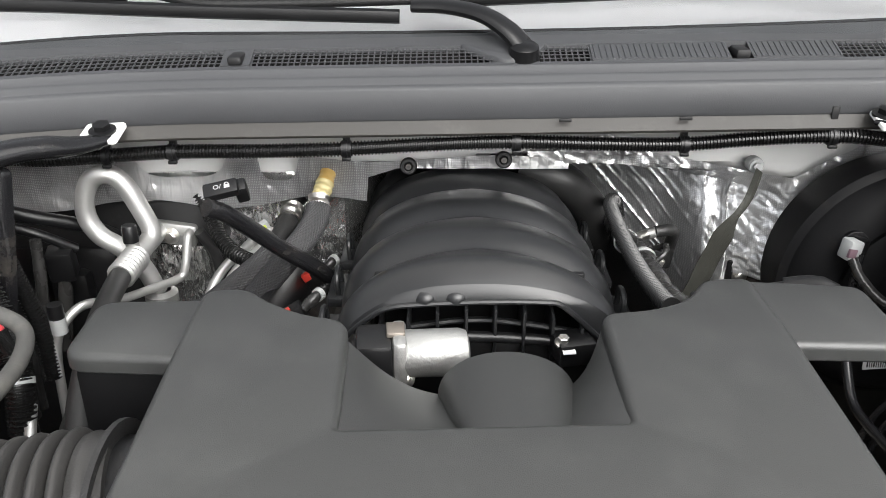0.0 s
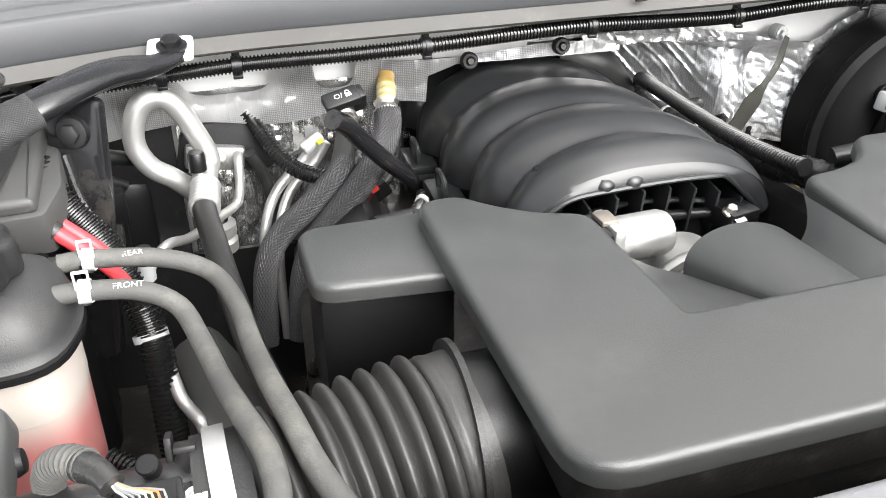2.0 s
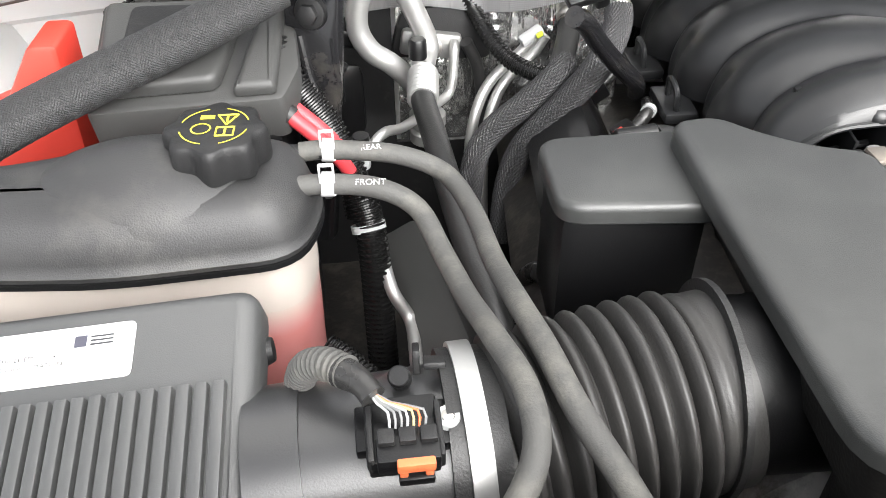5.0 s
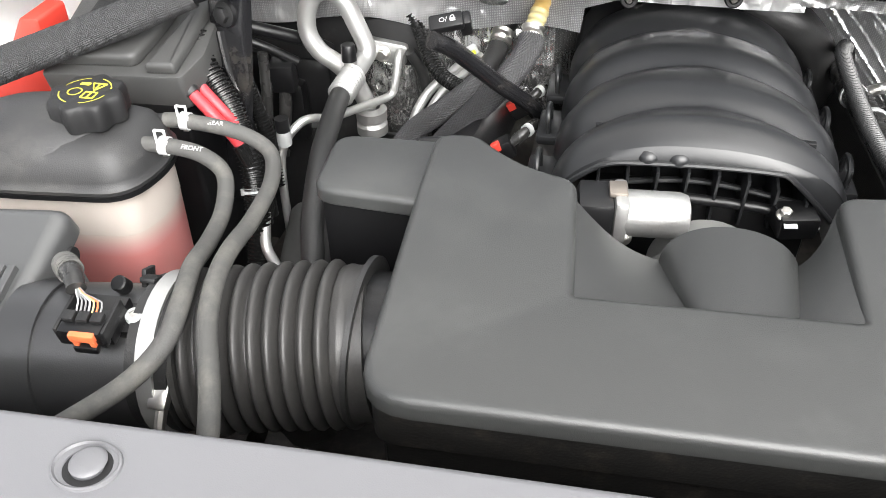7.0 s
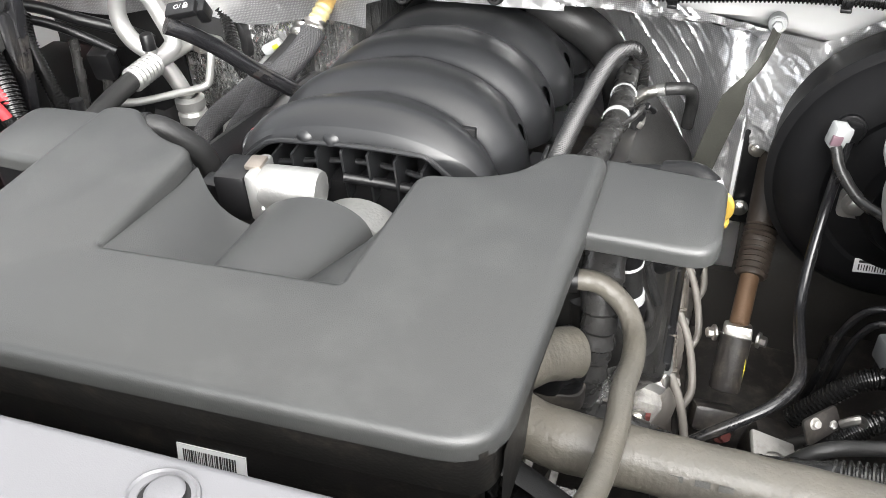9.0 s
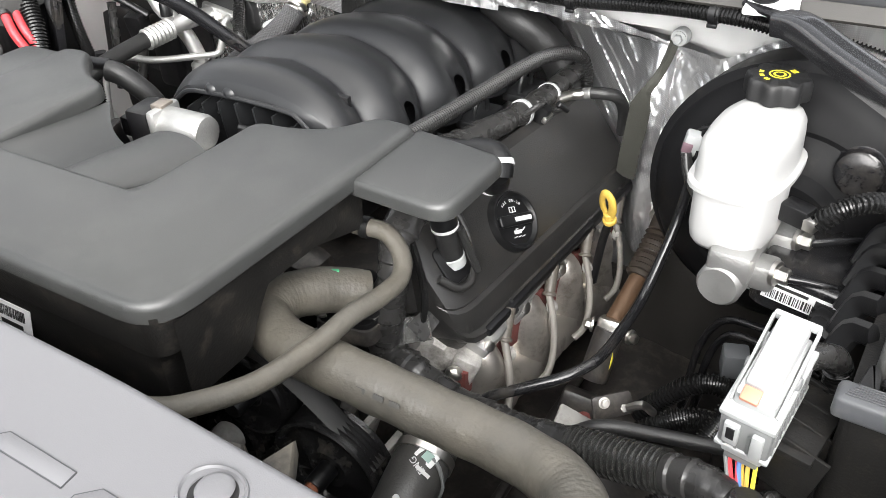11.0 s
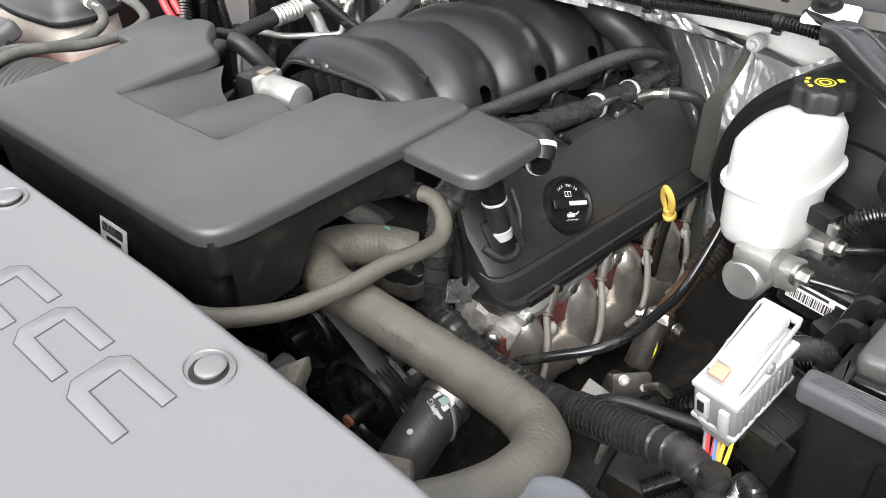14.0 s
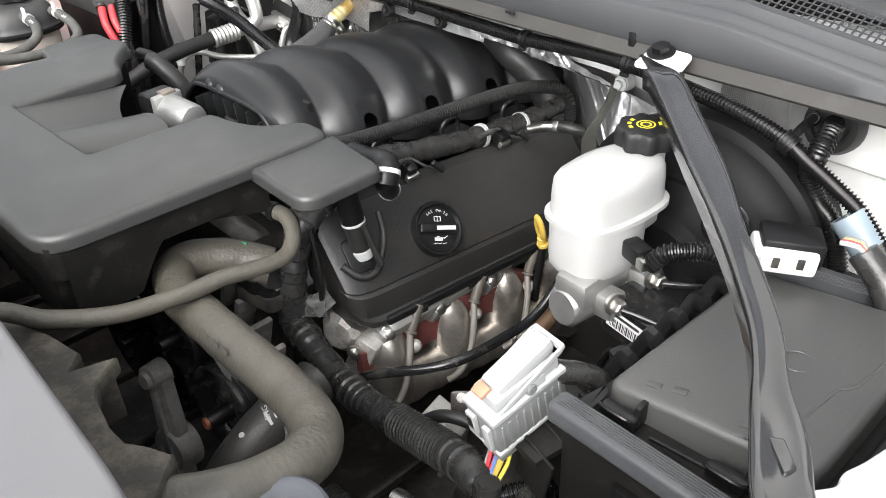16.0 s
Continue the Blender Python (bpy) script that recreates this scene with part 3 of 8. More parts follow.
def strip_edges(x):
    """Lower and upper edge of the woven strip, with its two cut-outs."""
    low = 1.035 + 0.05 * max(0, x + 0.2) + 0.006 * math.sin(x * 30)
    if x > -0.09:
        low = max(low, 1.079 - 0.3 * max(0.0, -0.055 - x))
    top = 1.092 + 0.004 * math.sin(x * 23)
    for cx, w, d in ((-0.312, 0.052, 0.026), (-0.197, 0.024, 0.030)):
        if abs(x - cx) < w:
            top = min(top, 1.095 - d * (1 - ((x - cx) / w) ** 4) ** 0.5)
    return low, top


def right_top(x):
    """Upper edge of the foil on the driver's side."""
    if x < 0.16:
        return 1.10
    if x < 0.26:
        return 1.135 - 0.38 * (x - 0.16)
    if x < 0.42:
        return 1.097 - 0.2 * (x - 0.26)
    return min(1.15, 1.065 + 0.55 * (x - 0.42))


def ramp(v):
    v = min(1.0, max(0.0, v))
    return v * v * (3 - 2 * v)


def crumple(x, z):
    """Sharp-edged creases of crumpled foil, in metres."""
    a, b = noise.noise(Vector((x * 34 + 3 * z, z * 34, 1))), noise.noise(Vector(((x + 0.8 * z) * 70, (z - 0.6 * x) * 48, 4)))
    c = noise.noise(Vector(((x - 0.5 * z) * 130, (z + x) * 90, 9)))
    return 0.0065 * abs(a) + 0.0042 * abs(b) + 0.0020 * abs(c)


def lower_y(x, z):
    return mat_y(x, z) + 0.016 - crumple(x, z) + fw_deep(x, z)


def pleat_y(x, z):
    """The foil beside the brake booster: long diagonal pleats towards the engine, crumpled towards the booster."""
    s = (x + 0.93 * z + 0.5 * (z - 1.0) ** 2 + 0.006 * noise.noise(Vector((x * 13, z * 13, 1)))) / 0.0165
    near = abs(s - round(s) + 0.22 * math.sin(2.4 * round(s)))
    tall = 0.0019 + 0.0013 * math.sin(1.7 * round(s))
    fold = tall * math.exp(-(near / 0.115) ** 2) * ramp((0.345 - x) / 0.04)
    bright = ramp((x - 0.29) / 0.05)
    bulge = 0.42 * min(0.10, max(0.0, 1.058 - z)) * bright * ramp((0.46 - x) / 0.06)
    return mat_y(x, z) + 0.004 - fold - bulge - crumple(x, z) * (0.42 + 0.34 * bright) + fw_deep(x, z)


mat_thing = thing("heat_shield_mat", (0, 0.94, 1.0), "crinkled silver foil heat insulation covering the firewall", "heat insulation")
bm = bmesh.new()
rows = []
for x in steps(-0.56, 0.150, 0.003):
    low, top = strip_edges(x)
    rows.append([bm.verts.new((x, mat_y(x, z) - 0.25 * crumple(x, z) - 0.05 * max(0.0, 1.058 - z), z)) for z in (low + (top - low) * k / 24 for k in range(25))])
for p, q in zip(rows, rows[1:]):
    for k in range(24):
        bm.faces.new((p[k], q[k], q[k + 1], p[k + 1]))
bmesh.ops.solidify(bm, geom=bm.faces[:], thickness=-0.005)
part("woven_strip", bm, M_FOILW, mat_thing, "grey woven foil strip with scalloped edge")
part("lower_sheet", grid_sheet(steps(-0.375, 0.16, 0.0042), steps(0.86, 1.07, 0.0042), lower_y, 0.004), M_FOIL, mat_thing, "bright crinkled foil", sharp=25)
M_FOILD = foil_mat("foil_fine_woven", 0.92, 0.30, 0.30, low=0.6)
bm = bmesh.new()
rows = []
for x in steps(0.10, 0.56, 0.0018):
    top = right_top(x) + 0.002 * noise.noise(Vector((x * 40, 0, 7)))
    low = 0.86 - 0.10 * min(1.0, max(0.0, (x - 0.275) / 0.03)) if x < 0.362 else 0.935
    rows.append([bm.verts.new((x, pleat_y(x, z), z)) for z in (low + (top - low) * k / 120 for k in range(121))])
for p, q in zip(rows, rows[1:]):
    for k in range(120):
        bm.faces.new((p[k], q[k], q[k + 1], p[k + 1]))
bmesh.ops.solidify(bm, geom=bm.faces[:], thickness=-0.002)
part("side_sheet", bm, M_FOILD, mat_thing, "woven silver foil pulled into diagonal pleats", sharp=50)
bm = bmesh.new()
rows = []
for x in steps(0.145, 0.352, 0.003):
    top = min(1.098 - 0.03 * (x - 0.15), 1.092 - 0.25 * (x - 0.255)) + 0.0015 * math.sin(x * 90)
    low = min(top - 0.004, 1.081 - 0.235 * (x - 0.155)) if x < 0.30 else top - 0.022 * (0.356 - x) / 0.056
    rows.append([bm.verts.new((x, lower_y(x, z) - 0.0155, z)) for z in (low + (top - low) * k / 10 for k in range(11))])
for p, q in zip(rows, rows[1:]):
    for k in range(10):
        bm.faces.new((p[k], q[k], q[k + 1], p[k + 1]))
bmesh.ops.solidify(bm, geom=bm.faces[:], thickness=-0.003)
part("woven_strip", bm, M_FOILW, mat_thing, "grey woven foil strip")
part("woven_patch", grid_sheet(steps(0.14, 0.185, 0.006), steps(1.10, 1.15, 0.005), lambda x, z: mat_y(x, z) - 0.002, 0.003), M_FOILW, mat_thing)
part("woven_patch", grid_sheet(steps(0.50, 0.607, 0.004), steps(1.02, 1.15, 0.004), lambda x, z: mat_y(x, z) - 0.004, 0.003), M_FOILW, mat_thing)


for x, z in ((-0.041, 1.084), (0.072, 1.092)):
    ring = thing("firewall_fastener", (x, 0.93, z), "round black rubber fastener pressed into the firewall foil", "fastener", "firewall fasteners")
    part("washer", lathe([(0.004, 0.001), (0.0055, 0.003), (0.0085, 0.003), (0.010, 0.001), (0.010, -0.006)], aim((x, 0.932, z), (0, -1, 0.2)), 22), M_BLACKM, ring)
    part("stud", lathe([(0, 0.006), (0.0035, 0.006), (0.004, 0.004), (0.004, -0.006)], aim((x, 0.932, z), (0, -1, 0.2)), 14), M_DARK, ring, "grimy steel stud")

# ---- intake manifold ----
IX, IW = 0.033, 0.134
RIGHT_CREASES = (0.668, 0.768, 0.880, 0.990, 1.100)
LEFT_CREASES = (0.684, 0.784, 0.892, 1.002, 1.112)


def intake_point(y, a):
    """A place on the arch: a from 0 (left foot) to pi (right foot). Runners from either side fade out past the crest."""
    u = -math.cos(a)
    crest = 1.1005 - 0.10 * (y - 0.66)
    foot = 1.008 - 0.105 * (y - 0.66)
    w, lift = IW, 1.0
    if y < 0.655:
        k = (0.655 - y) / 0.045
        lift = 1 - 0.34 * k * k
        w = IW * (1 - 0.10 * k * k)
    if y > 1.082:
        k = (y - 1.082) / 0.05
        lift, w = 1 - 0.55 * k * k, IW * (1 - 0.14 * k * k)
    cut = 0.0
    for cr, cl in zip(RIGHT_CREASES, LEFT_CREASES):
        d = y - (cr * (1 + u) / 2 + cl * (1 - u) / 2 + 0.018 * (1 - u * u))
        g = max(0.0, 1 - (d * d + 0.000005) ** 0.5 / (0.055 if d < 0 else 0.040))
        cut += (0.011 + 0.011 * min(1.0, abs(u) / 0.6)) * g ** 2.0
    for s, creases in ((1, RIGHT_CREASES), (-1, LEFT_CREASES)):
        pocket = min((abs(y - (c + 0.067)) for c in creases))
        cut += 0.006 * max(0.0, (u * s - 0.78) / 0.22) ** 0.8 * max(0.0, 1 - (pocket / 0.016) ** 2)
    flat = math.copysign(abs(u) ** 0.88, u)
    x = IX + (w - cut * abs(u) ** 1.5) * flat
    z = foot + (crest - foot) * lift * max(0.0, math.sin(a)) ** 0.85 - cut * max(0.0, math.sin(a))
    return Vector((x, y, z))


intake = thing("intake_manifold", (IX, 0.83, 0.9), "black moulded plastic intake manifold with arched runners", "intake manifold")
bm = bmesh.new()
ys = steps(0.622, 1.130, 0.002)
angs = [math.pi * k / 112 for k in range(113)]
rows, where = [], []
for y in ys:
    row, far = [], []
    for a in angs:
        c = min((c + 0.067 for c in RIGHT_CREASES), key=lambda v: abs(y - v))
        dy, du = y - c, -math.cos(a) - 0.935
        e = math.hypot(dy / 0.0115, du / 0.050)
        if 0.84 < e < 1.19:
            row.append(bm.verts.new(intake_point(c + dy / e, math.acos(max(-1.0, min(1.0, -(0.935 + du / e)))))))
            e = 1.0
        else:
            row.append(bm.verts.new(intake_point(y, a)))
        far.append(e)
    rows.append(row)
    where.append(far)
for r0, r1, e0, e1 in zip(rows, rows[1:], where, where[1:]):
    for i in range(112):
        if max(e0[i], e1[i], e0[i + 1], e1[i + 1]) > 1.0001:
            bm.faces.new((r0[i], r1[i], r1[i + 1], r0[i + 1]))
bmesh.ops.solidify(bm, geom=bm.faces[:], thickness=0.004)
part("runner_shell", bm, M_INTAKE, intake, sharp=60)
trap = spline([(-0.096, 0.618, 1.022), (-0.078, 0.617, 1.045), (-0.056, 0.6165, 1.0625), (-0.040, 0.6165, 1.0685), (0.030, 0.6165, 1.0728), (0.090, 0.6165, 1.0722), (0.104, 0.6165, 1.0672), (0.126, 0.617, 1.047), (0.147, 0.618, 1.025)], 0.004)
bm = bmesh.new()
brow = []
for k in range(49):
    low = Vector(trap[round(k / 48 * (len(trap) - 1))])
    high = intake_point(0.624, math.pi * (0.06 + 0.88 * k / 48))
    brow.append([bm.verts.new(low), bm.verts.new(low.lerp(high, 0.5) + Vector((0, -0.002, 0.001))), bm.verts.new(high)])
for p, q in zip(brow, brow[1:]):
    for k in range(2):
        bm.faces.new((p[k], q[k], q[k + 1], p[k + 1]))
bmesh.ops.recalc_face_normals(bm, faces=bm.faces[:])
bmesh.ops.solidify(bm, geom=bm.faces[:], thickness=0.003)
part("front_brow", bm, M_INTAKE, intake)
part("front_lip", sweep([tuple(v) for v in trap[::3]], 0.0026, 8, 0.004), M_INTAKE, intake)
bm = box((IX, 0.83, 0.975), (0.20, 0.40, 0.10), 0.01)
part("plenum", bm, M_BLACK, intake)
part("back_wall", box((IX, 0.668, 1.03), (0.19, 0.006, 0.09), 0.001), M_BLACK, intake)
for k in range(8):
    x = -0.055 + 0.025 * k
    h = 0.054 - 0.9 * (x - IX) ** 2 * 3.0
    part("rib", box((x, 0.641, 1.016 + h / 2), (0.0028, 0.05, h), 0.0008, (6, 0, 0)), M_INTAKE, intake)
part("cross_rib", sweep([(-0.07, 0.628, 1.035), (0.03, 0.640, 1.042), (0.13, 0.628, 1.035)], 0.003, 8), M_INTAKE, intake)
for x, r in ((-0.015, 0.0118), (0.011, 0.0122), (0.037, 0.0090)):
    h = 0.0100 if r > 0.01 else 0.0080
    part("boss", lathe([(0, h), (r * 0.5, h * 0.93), (r * 0.78, h * 0.72), (r * 0.94, h * 0.42), (r, h * 0.1), (r, 0.0), (0, 0.0)], aim((x, 0.6258, 1.0722 + 0.04 * (x + 0.015)), (0, -0.25, 1)), 24), M_INTAKE, intake)
for y in (0.735, 0.85, 0.965):
    for s, x in ((-1, IX - 0.140), (1, IX + 0.140)):
        yy = y - (0.05 if s < 0 else 0)
        part("mounting_tab", box((x, yy, 1.004 - 0.118 * (yy - 0.66)), (0.034, 0.06, 0.012), 0.004), M_INTAKE, intake)
        part("loop_bracket", sweep([(x + s * 0.004, yy - 0.022, 1.005 - 0.118 * (yy - 0.66)), (x + s * 0.006, yy - 0.018, 1.028 - 0.118 * (yy - 0.66)),
                                    (x + s * 0.006, yy + 0.006, 1.03 - 0.118 * (yy - 0.66)), (x + s * 0.004, yy + 0.01, 1.005 - 0.118 * (yy - 0.66))], 0.003, 8), M_INTAKE, intake)


# ---- air resonator that covers the front of the engine ----
TOP = 1.103
cover = thing("engine_cover", (0.04, 0.43, 0.98), "dark grey textured plastic air resonator covering the front of the engine", "engine cover")
outline = [(-0.181, 0.297), (0.247, 0.309), (0.254, 0.511), (0.254, 0.606), (0.213, 0.605), (0.190, 0.568), (0.158, 0.553), (0.119, 0.548),
           (0.114, 0.413), (-0.063, 0.406), (-0.0705, 0.537), (-0.105, 0.546), (-0.135, 0.566), (-0.157, 0.589), (-0.191, 0.584), (-0.1895, 0.497)]
radii = [0.034, 0.036, 0, 0.014, 0.014, 0.02, 0.02, 0.015, 0.003, 0.003, 0.015, 0.02, 0.02, 0.016, 0.014, 0]
part("top_panel", prism(rounded(outline, radii), edge(0.007, TOP - 0.018, TOP)), M_COVER, cover)
tab_r = rounded([(0.250, 0.511), (0.342, 0.508), (0.343, 0.602), (0.250, 0.612)], [0, 0.022, 0.014, 0])
part("side_tab", prism(tab_r, edge(0.006, TOP - 0.022, TOP - 0.006)), M_COVER, cover)
tab_l = rounded([(-0.180, 0.598), (-0.282, 0.594), (-0.279, 0.511), (-0.180, 0.505)], [0, 0.02, 0.018, 0])
part("side_tab", prism(tab_l, edge(0.006, TOP - 0.032, TOP - 0.016)), M_COVER, cover)


def saddle(a0, a1, b0, b1, sag, thick=0.004):
    """A smooth sheet between the line a0-a1 and the line b0-b1; its far end is hollowed by sag towards the front."""
    bm = bmesh.new()
    a0, a1, b0, b1 = Vector(a0), Vector(a1), Vector(b0), Vector(b1)
    rows = []
    for i in range(15):
        u = i / 14
        e = 0.85 * u + 0.15 * u * u * (3 - 2 * u)
        front, back = a0.lerp(b0, u), a1.lerp(b1, u) + Vector((0, -sag * math.sin(math.pi * u), 0))
        front.z, back.z = a0.z + (b0.z - a0.z) * e, a1.z + (b1.z - a1.z) * e
        rows.append([bm.verts.new(front.lerp(back, k / 10)) for k in range(11)])
    for p, q in zip(rows, rows[1:]):
        for k in range(10):
            bm.faces.new((p[k], q[k], q[k + 1], p[k + 1]))
    bm.normal_update()
    if sum(f.normal.z for f in bm.faces) < 0:
        bmesh.ops.reverse_faces(bm, faces=bm.faces[:])
    bmesh.ops.solidify(bm, geom=bm.faces[:], thickness=thick)
    return bm


part("sunk_facet", saddle((-0.0650, 0.4030, TOP - 0.0035), (-0.0725, 0.538, TOP - 0.020), (0.018, 0.404, TOP - 0.015), (0.000, 0.508, TOP - 0.049), 0.014), M_COVER, cover, sharp=60)
part("sunk_facet", saddle((0.1160, 0.410, TOP - 0.0025), (0.1215, 0.547, TOP - 0.012), (0.076, 0.406, TOP - 0.014), (0.094, 0.505, TOP - 0.038), 0.010), M_COVER, cover, sharp=60)
bm = bmesh.new()
rows = []
for k in range(11):
    t = k / 10
    y, x0, x1 = 0.400 + 0.1025 * t, 0.016 - 0.020 * t, 0.078 + 0.019 * t
    base, crest = TOP - 0.014 - 0.034 * t, TOP - 0.003 - 0.0150 * t
    rows.append([bm.verts.new(((x0 + x1) / 2 - (x1 - x0) / 2 * math.cos(a), y + 0.016 * math.sin(a) * t, base + (crest - base) * math.sin(a) ** 0.8)) for a in (math.pi * i / 20 for i in range(21))])
for a, b in zip(rows, rows[1:]):
    for i in range(20):
        bm.faces.new((a[i], a[i + 1], b[i + 1], b[i]))
bmesh.ops.recalc_face_normals(bm, faces=bm.faces[:])
bmesh.ops.solidify(bm, geom=bm.faces[:], thickness=0.003)
part("throttle_duct_hump", bm, M_COVER, cover)
# lower half: walls under the panel, arched over the radiator hose on one side
low = rounded([(-0.176, 0.300), (0.242, 0.312), (0.247, 0.50), (0.18, 0.555), (0.140, 0.50), (0.128, 0.396), (-0.082, 0.392), (-0.098, 0.52), (-0.172, 0.56)], 0.02)
# dusty walls; the top panel's colour is lifted for reflected sky, theirs is not
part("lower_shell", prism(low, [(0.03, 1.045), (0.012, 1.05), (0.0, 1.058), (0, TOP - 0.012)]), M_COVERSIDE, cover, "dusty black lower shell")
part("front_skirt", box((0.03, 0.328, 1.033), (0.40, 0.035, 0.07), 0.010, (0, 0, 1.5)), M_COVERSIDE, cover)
bm = bmesh.new()
arch = []
for k in range(25):
    t = k / 24
    y = 0.325 + 0.205 * t
    rise = min(1.0, max(0.0, (y - 0.383) / 0.05))
    arch.append((y, 1.012 + 0.054 * math.sin(math.pi / 2 * rise) - 0.3 * max(0.0, y - 0.433)))
va = [bm.verts.new((0.243, y, z)) for y, z in arch]
vb = [bm.verts.new((0.246, y, 1.085)) for y, z in arch]
for i in range(24):
    bm.faces.new((va[i], va[i + 1], vb[i + 1], vb[i]))
bmesh.ops.solidify(bm, geom=bm.faces[:], thickness=0.01)
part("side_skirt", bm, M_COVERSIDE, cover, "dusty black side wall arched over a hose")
part("left_body", box((-0.226, 0.552, 1.02), (0.10, 0.072, 0.11), 0.010), M_BLACK, cover)
part("duct_collar", rod((-0.212, 0.409, 1.029), (-0.12, 0.409, 1.030), 0.052, 40, 0.002), M_BLACK, cover)


# ---- corrugated intake duct, flow meter tube and air box ----
DUCT_A, DUCT_B = Vector((-0.335, 0.385, 1.017)), Vector((-0.200, 0.408, 1.029))
duct = thing("intake_duct", (-0.26, 0.39, 0.95), "black rubber corrugated air intake duct dusty in its folds", "intake duct")


def duct_r(s, n):
    t = s / n
    if t < 0.04:
        return 0.0570
    if t > 0.84:
        return 0.0575 + 0.0012 * math.exp(-((t - 0.88) / 0.02) ** 2)
    return 0.0515 + 0.0110 * abs(math.sin((t - 0.04) / 0.80 * math.pi * 9)) ** 0.8


part("bellows", sweep([DUCT_A, (DUCT_A + DUCT_B) / 2 + Vector((0, 0.002, 0)), DUCT_B], duct_r, 48, 0.0014), M_BELLOWS, duct, sharp=60)
part("end_flange", sweep([DUCT_B - Vector((0.009, 0, 0)), DUCT_B - Vector((0.005, 0, 0))], 0.0635, 40, 0.002), M_RUBBER, duct)
part("cuff", sweep([DUCT_A + Vector((-0.026, -0.002, 0)), DUCT_A + Vector((0.004, 0, 0))], 0.0575, 40, 0.004), M_RUBBER, duct)
maf = thing("flow_meter_tube", (-0.42, 0.38, 0.94), "black plastic air flow meter tube holding a plugged sensor", "air flow meter")
part("tube", sweep([(-0.460, 0.3736, 1.0053), (-0.352, 0.382, 1.012)], 0.0545, 40, 0.01), M_MAF, maf)
part("wide_end", sweep([(-0.461, 0.3734, 1.0051), (-0.432, 0.3757, 1.007)], 0.0568, 40, 0.004), M_MAF, maf)
clamp = thing("hose_clamp", (-0.36, 0.383, 0.94), "bright steel worm-drive clamp round the intake duct", "hose clamp")
part("band", sweep([(-0.352, 0.3838, 1.0165), (-0.340, 0.3848, 1.0168)], 0.0608, 48, 0.004), M_ALU, clamp)
part("screw_housing", box((-0.333, 0.330, 1.030), (0.014, 0.018, 0.009), 0.002, (40, 0, 0)), M_STEEL, clamp)
part("screw", rod((-0.331, 0.326, 1.024), (-0.331, 0.312, 1.008), 0.0042, 8), M_STEEL, clamp)

airbox = thing("air_filter_box", (-0.6, 0.36, 0.85), "dark grey plastic air filter box with a ribbed lid", "air filter box")
lid_poly = rounded([(-0.86, 0.290), (-0.459, 0.290), (-0.459, 0.462), (-0.86, 0.462)], [0.02, 0.012, 0.016, 0.02])
lid_m = Matrix.Translation((-0.5, 0.40, 1.061)) @ pose(0, 0, 0, 16.7, -5.7, 0) @ Matrix.Translation((0.5, -0.40, 0))
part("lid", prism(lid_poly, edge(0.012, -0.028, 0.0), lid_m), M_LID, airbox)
# near-black body puts the shade below the lid into its colour
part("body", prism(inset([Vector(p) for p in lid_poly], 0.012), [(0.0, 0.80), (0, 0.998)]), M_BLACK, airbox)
part("side_knob", lathe([(0, 0.006), (0.007, 0.005), (0.009, 0.0)], aim((-0.460, 0.438, 1.048), (1, 0.1, 0.1)), 18), M_BLACKM, airbox)
for k in range(24):
    part("rib", box((-0.4770 - 0.0094 * k, 0.352, 0.0010), (0.0068, 0.098, 0.0085), 0.0010, (0, 0, 0), 2), M_LID, airbox).data.transform(lid_m)


# ---- coolant tank ----
M_TANKTOP = mat("tank_black_plastic", (0.026, 0.026, 0.0265), 0.5, bump=0.3, var=0.25, dust=(0.06, 0.058, 0.054), dscale=14, damount=0.3)
tank = thing("coolant_tank", (-0.56, 0.58, 0.85), "coolant surge tank, black upper half over translucent plastic with pink coolant", "coolant tank")
tank_poly = rounded([(-0.78, 0.518), (-0.68, 0.503), (-0.56, 0.496), (-0.445, 0.508), (-0.432, 0.56), (-0.446, 0.608), (-0.55, 0.616), (-0.62, 0.592), (-0.78, 0.566)], [0.02, 0.03, 0.03, 0.05, 0.05, 0.04, 0.05, 0.03, 0.02])
shell = prism(tank_poly, [(-0.003, 1.058), (-0.004, 1.062), (-0.001, 1.065), (0.0, 1.070), (0.003, 1.080), (0.009, 1.090), (0.017, 1.096), (0.026, 1.0985), (0.030, 1.099)])
part("upper_shell", shell, M_TANKTOP, tank, "black plastic upper half", sharp=50)
for x, y, rx, ry in ((-0.540, 0.556, 0.090, 0.056), (-0.695, 0.536, 0.070, 0.040)):
    part("lobe", lathe([(math.cos(a), math.sin(a)) for a in (math.pi / 2 * (1 - k / 10) for k in range(11))], Matrix.Translation((x, y, 1.068)) @ Matrix.Diagonal((rx, ry, 0.046 if rx > 0.08 else 0.037, 1)), 40), M_TANKTOP, tank)
part("seam", prism(tank_poly, [(-0.0045, 1.0535), (-0.0045, 1.0575)]), M_BLACK, tank)
part("window_band", prism(inset([Vector(p) for p in tank_poly], 0.004), [(0, 1.0105), (0, 1.0533)]), M_TANK, tank, "cream translucent plastic")
part("coolant_band", prism(inset([Vector(p) for p in tank_poly], 0.0045), [(0.03, 0.84), (0.004, 0.86), (0, 1.010)]), M_PINK, tank, "pink coolant seen through the plastic")
part("neck", lathe([(0.027, 0), (0.027, 0.012), (0.03, 0.013)], aim((-0.494, 0.565, 1.094), (0, 0, 1)), 28), M_BLACKM, tank)


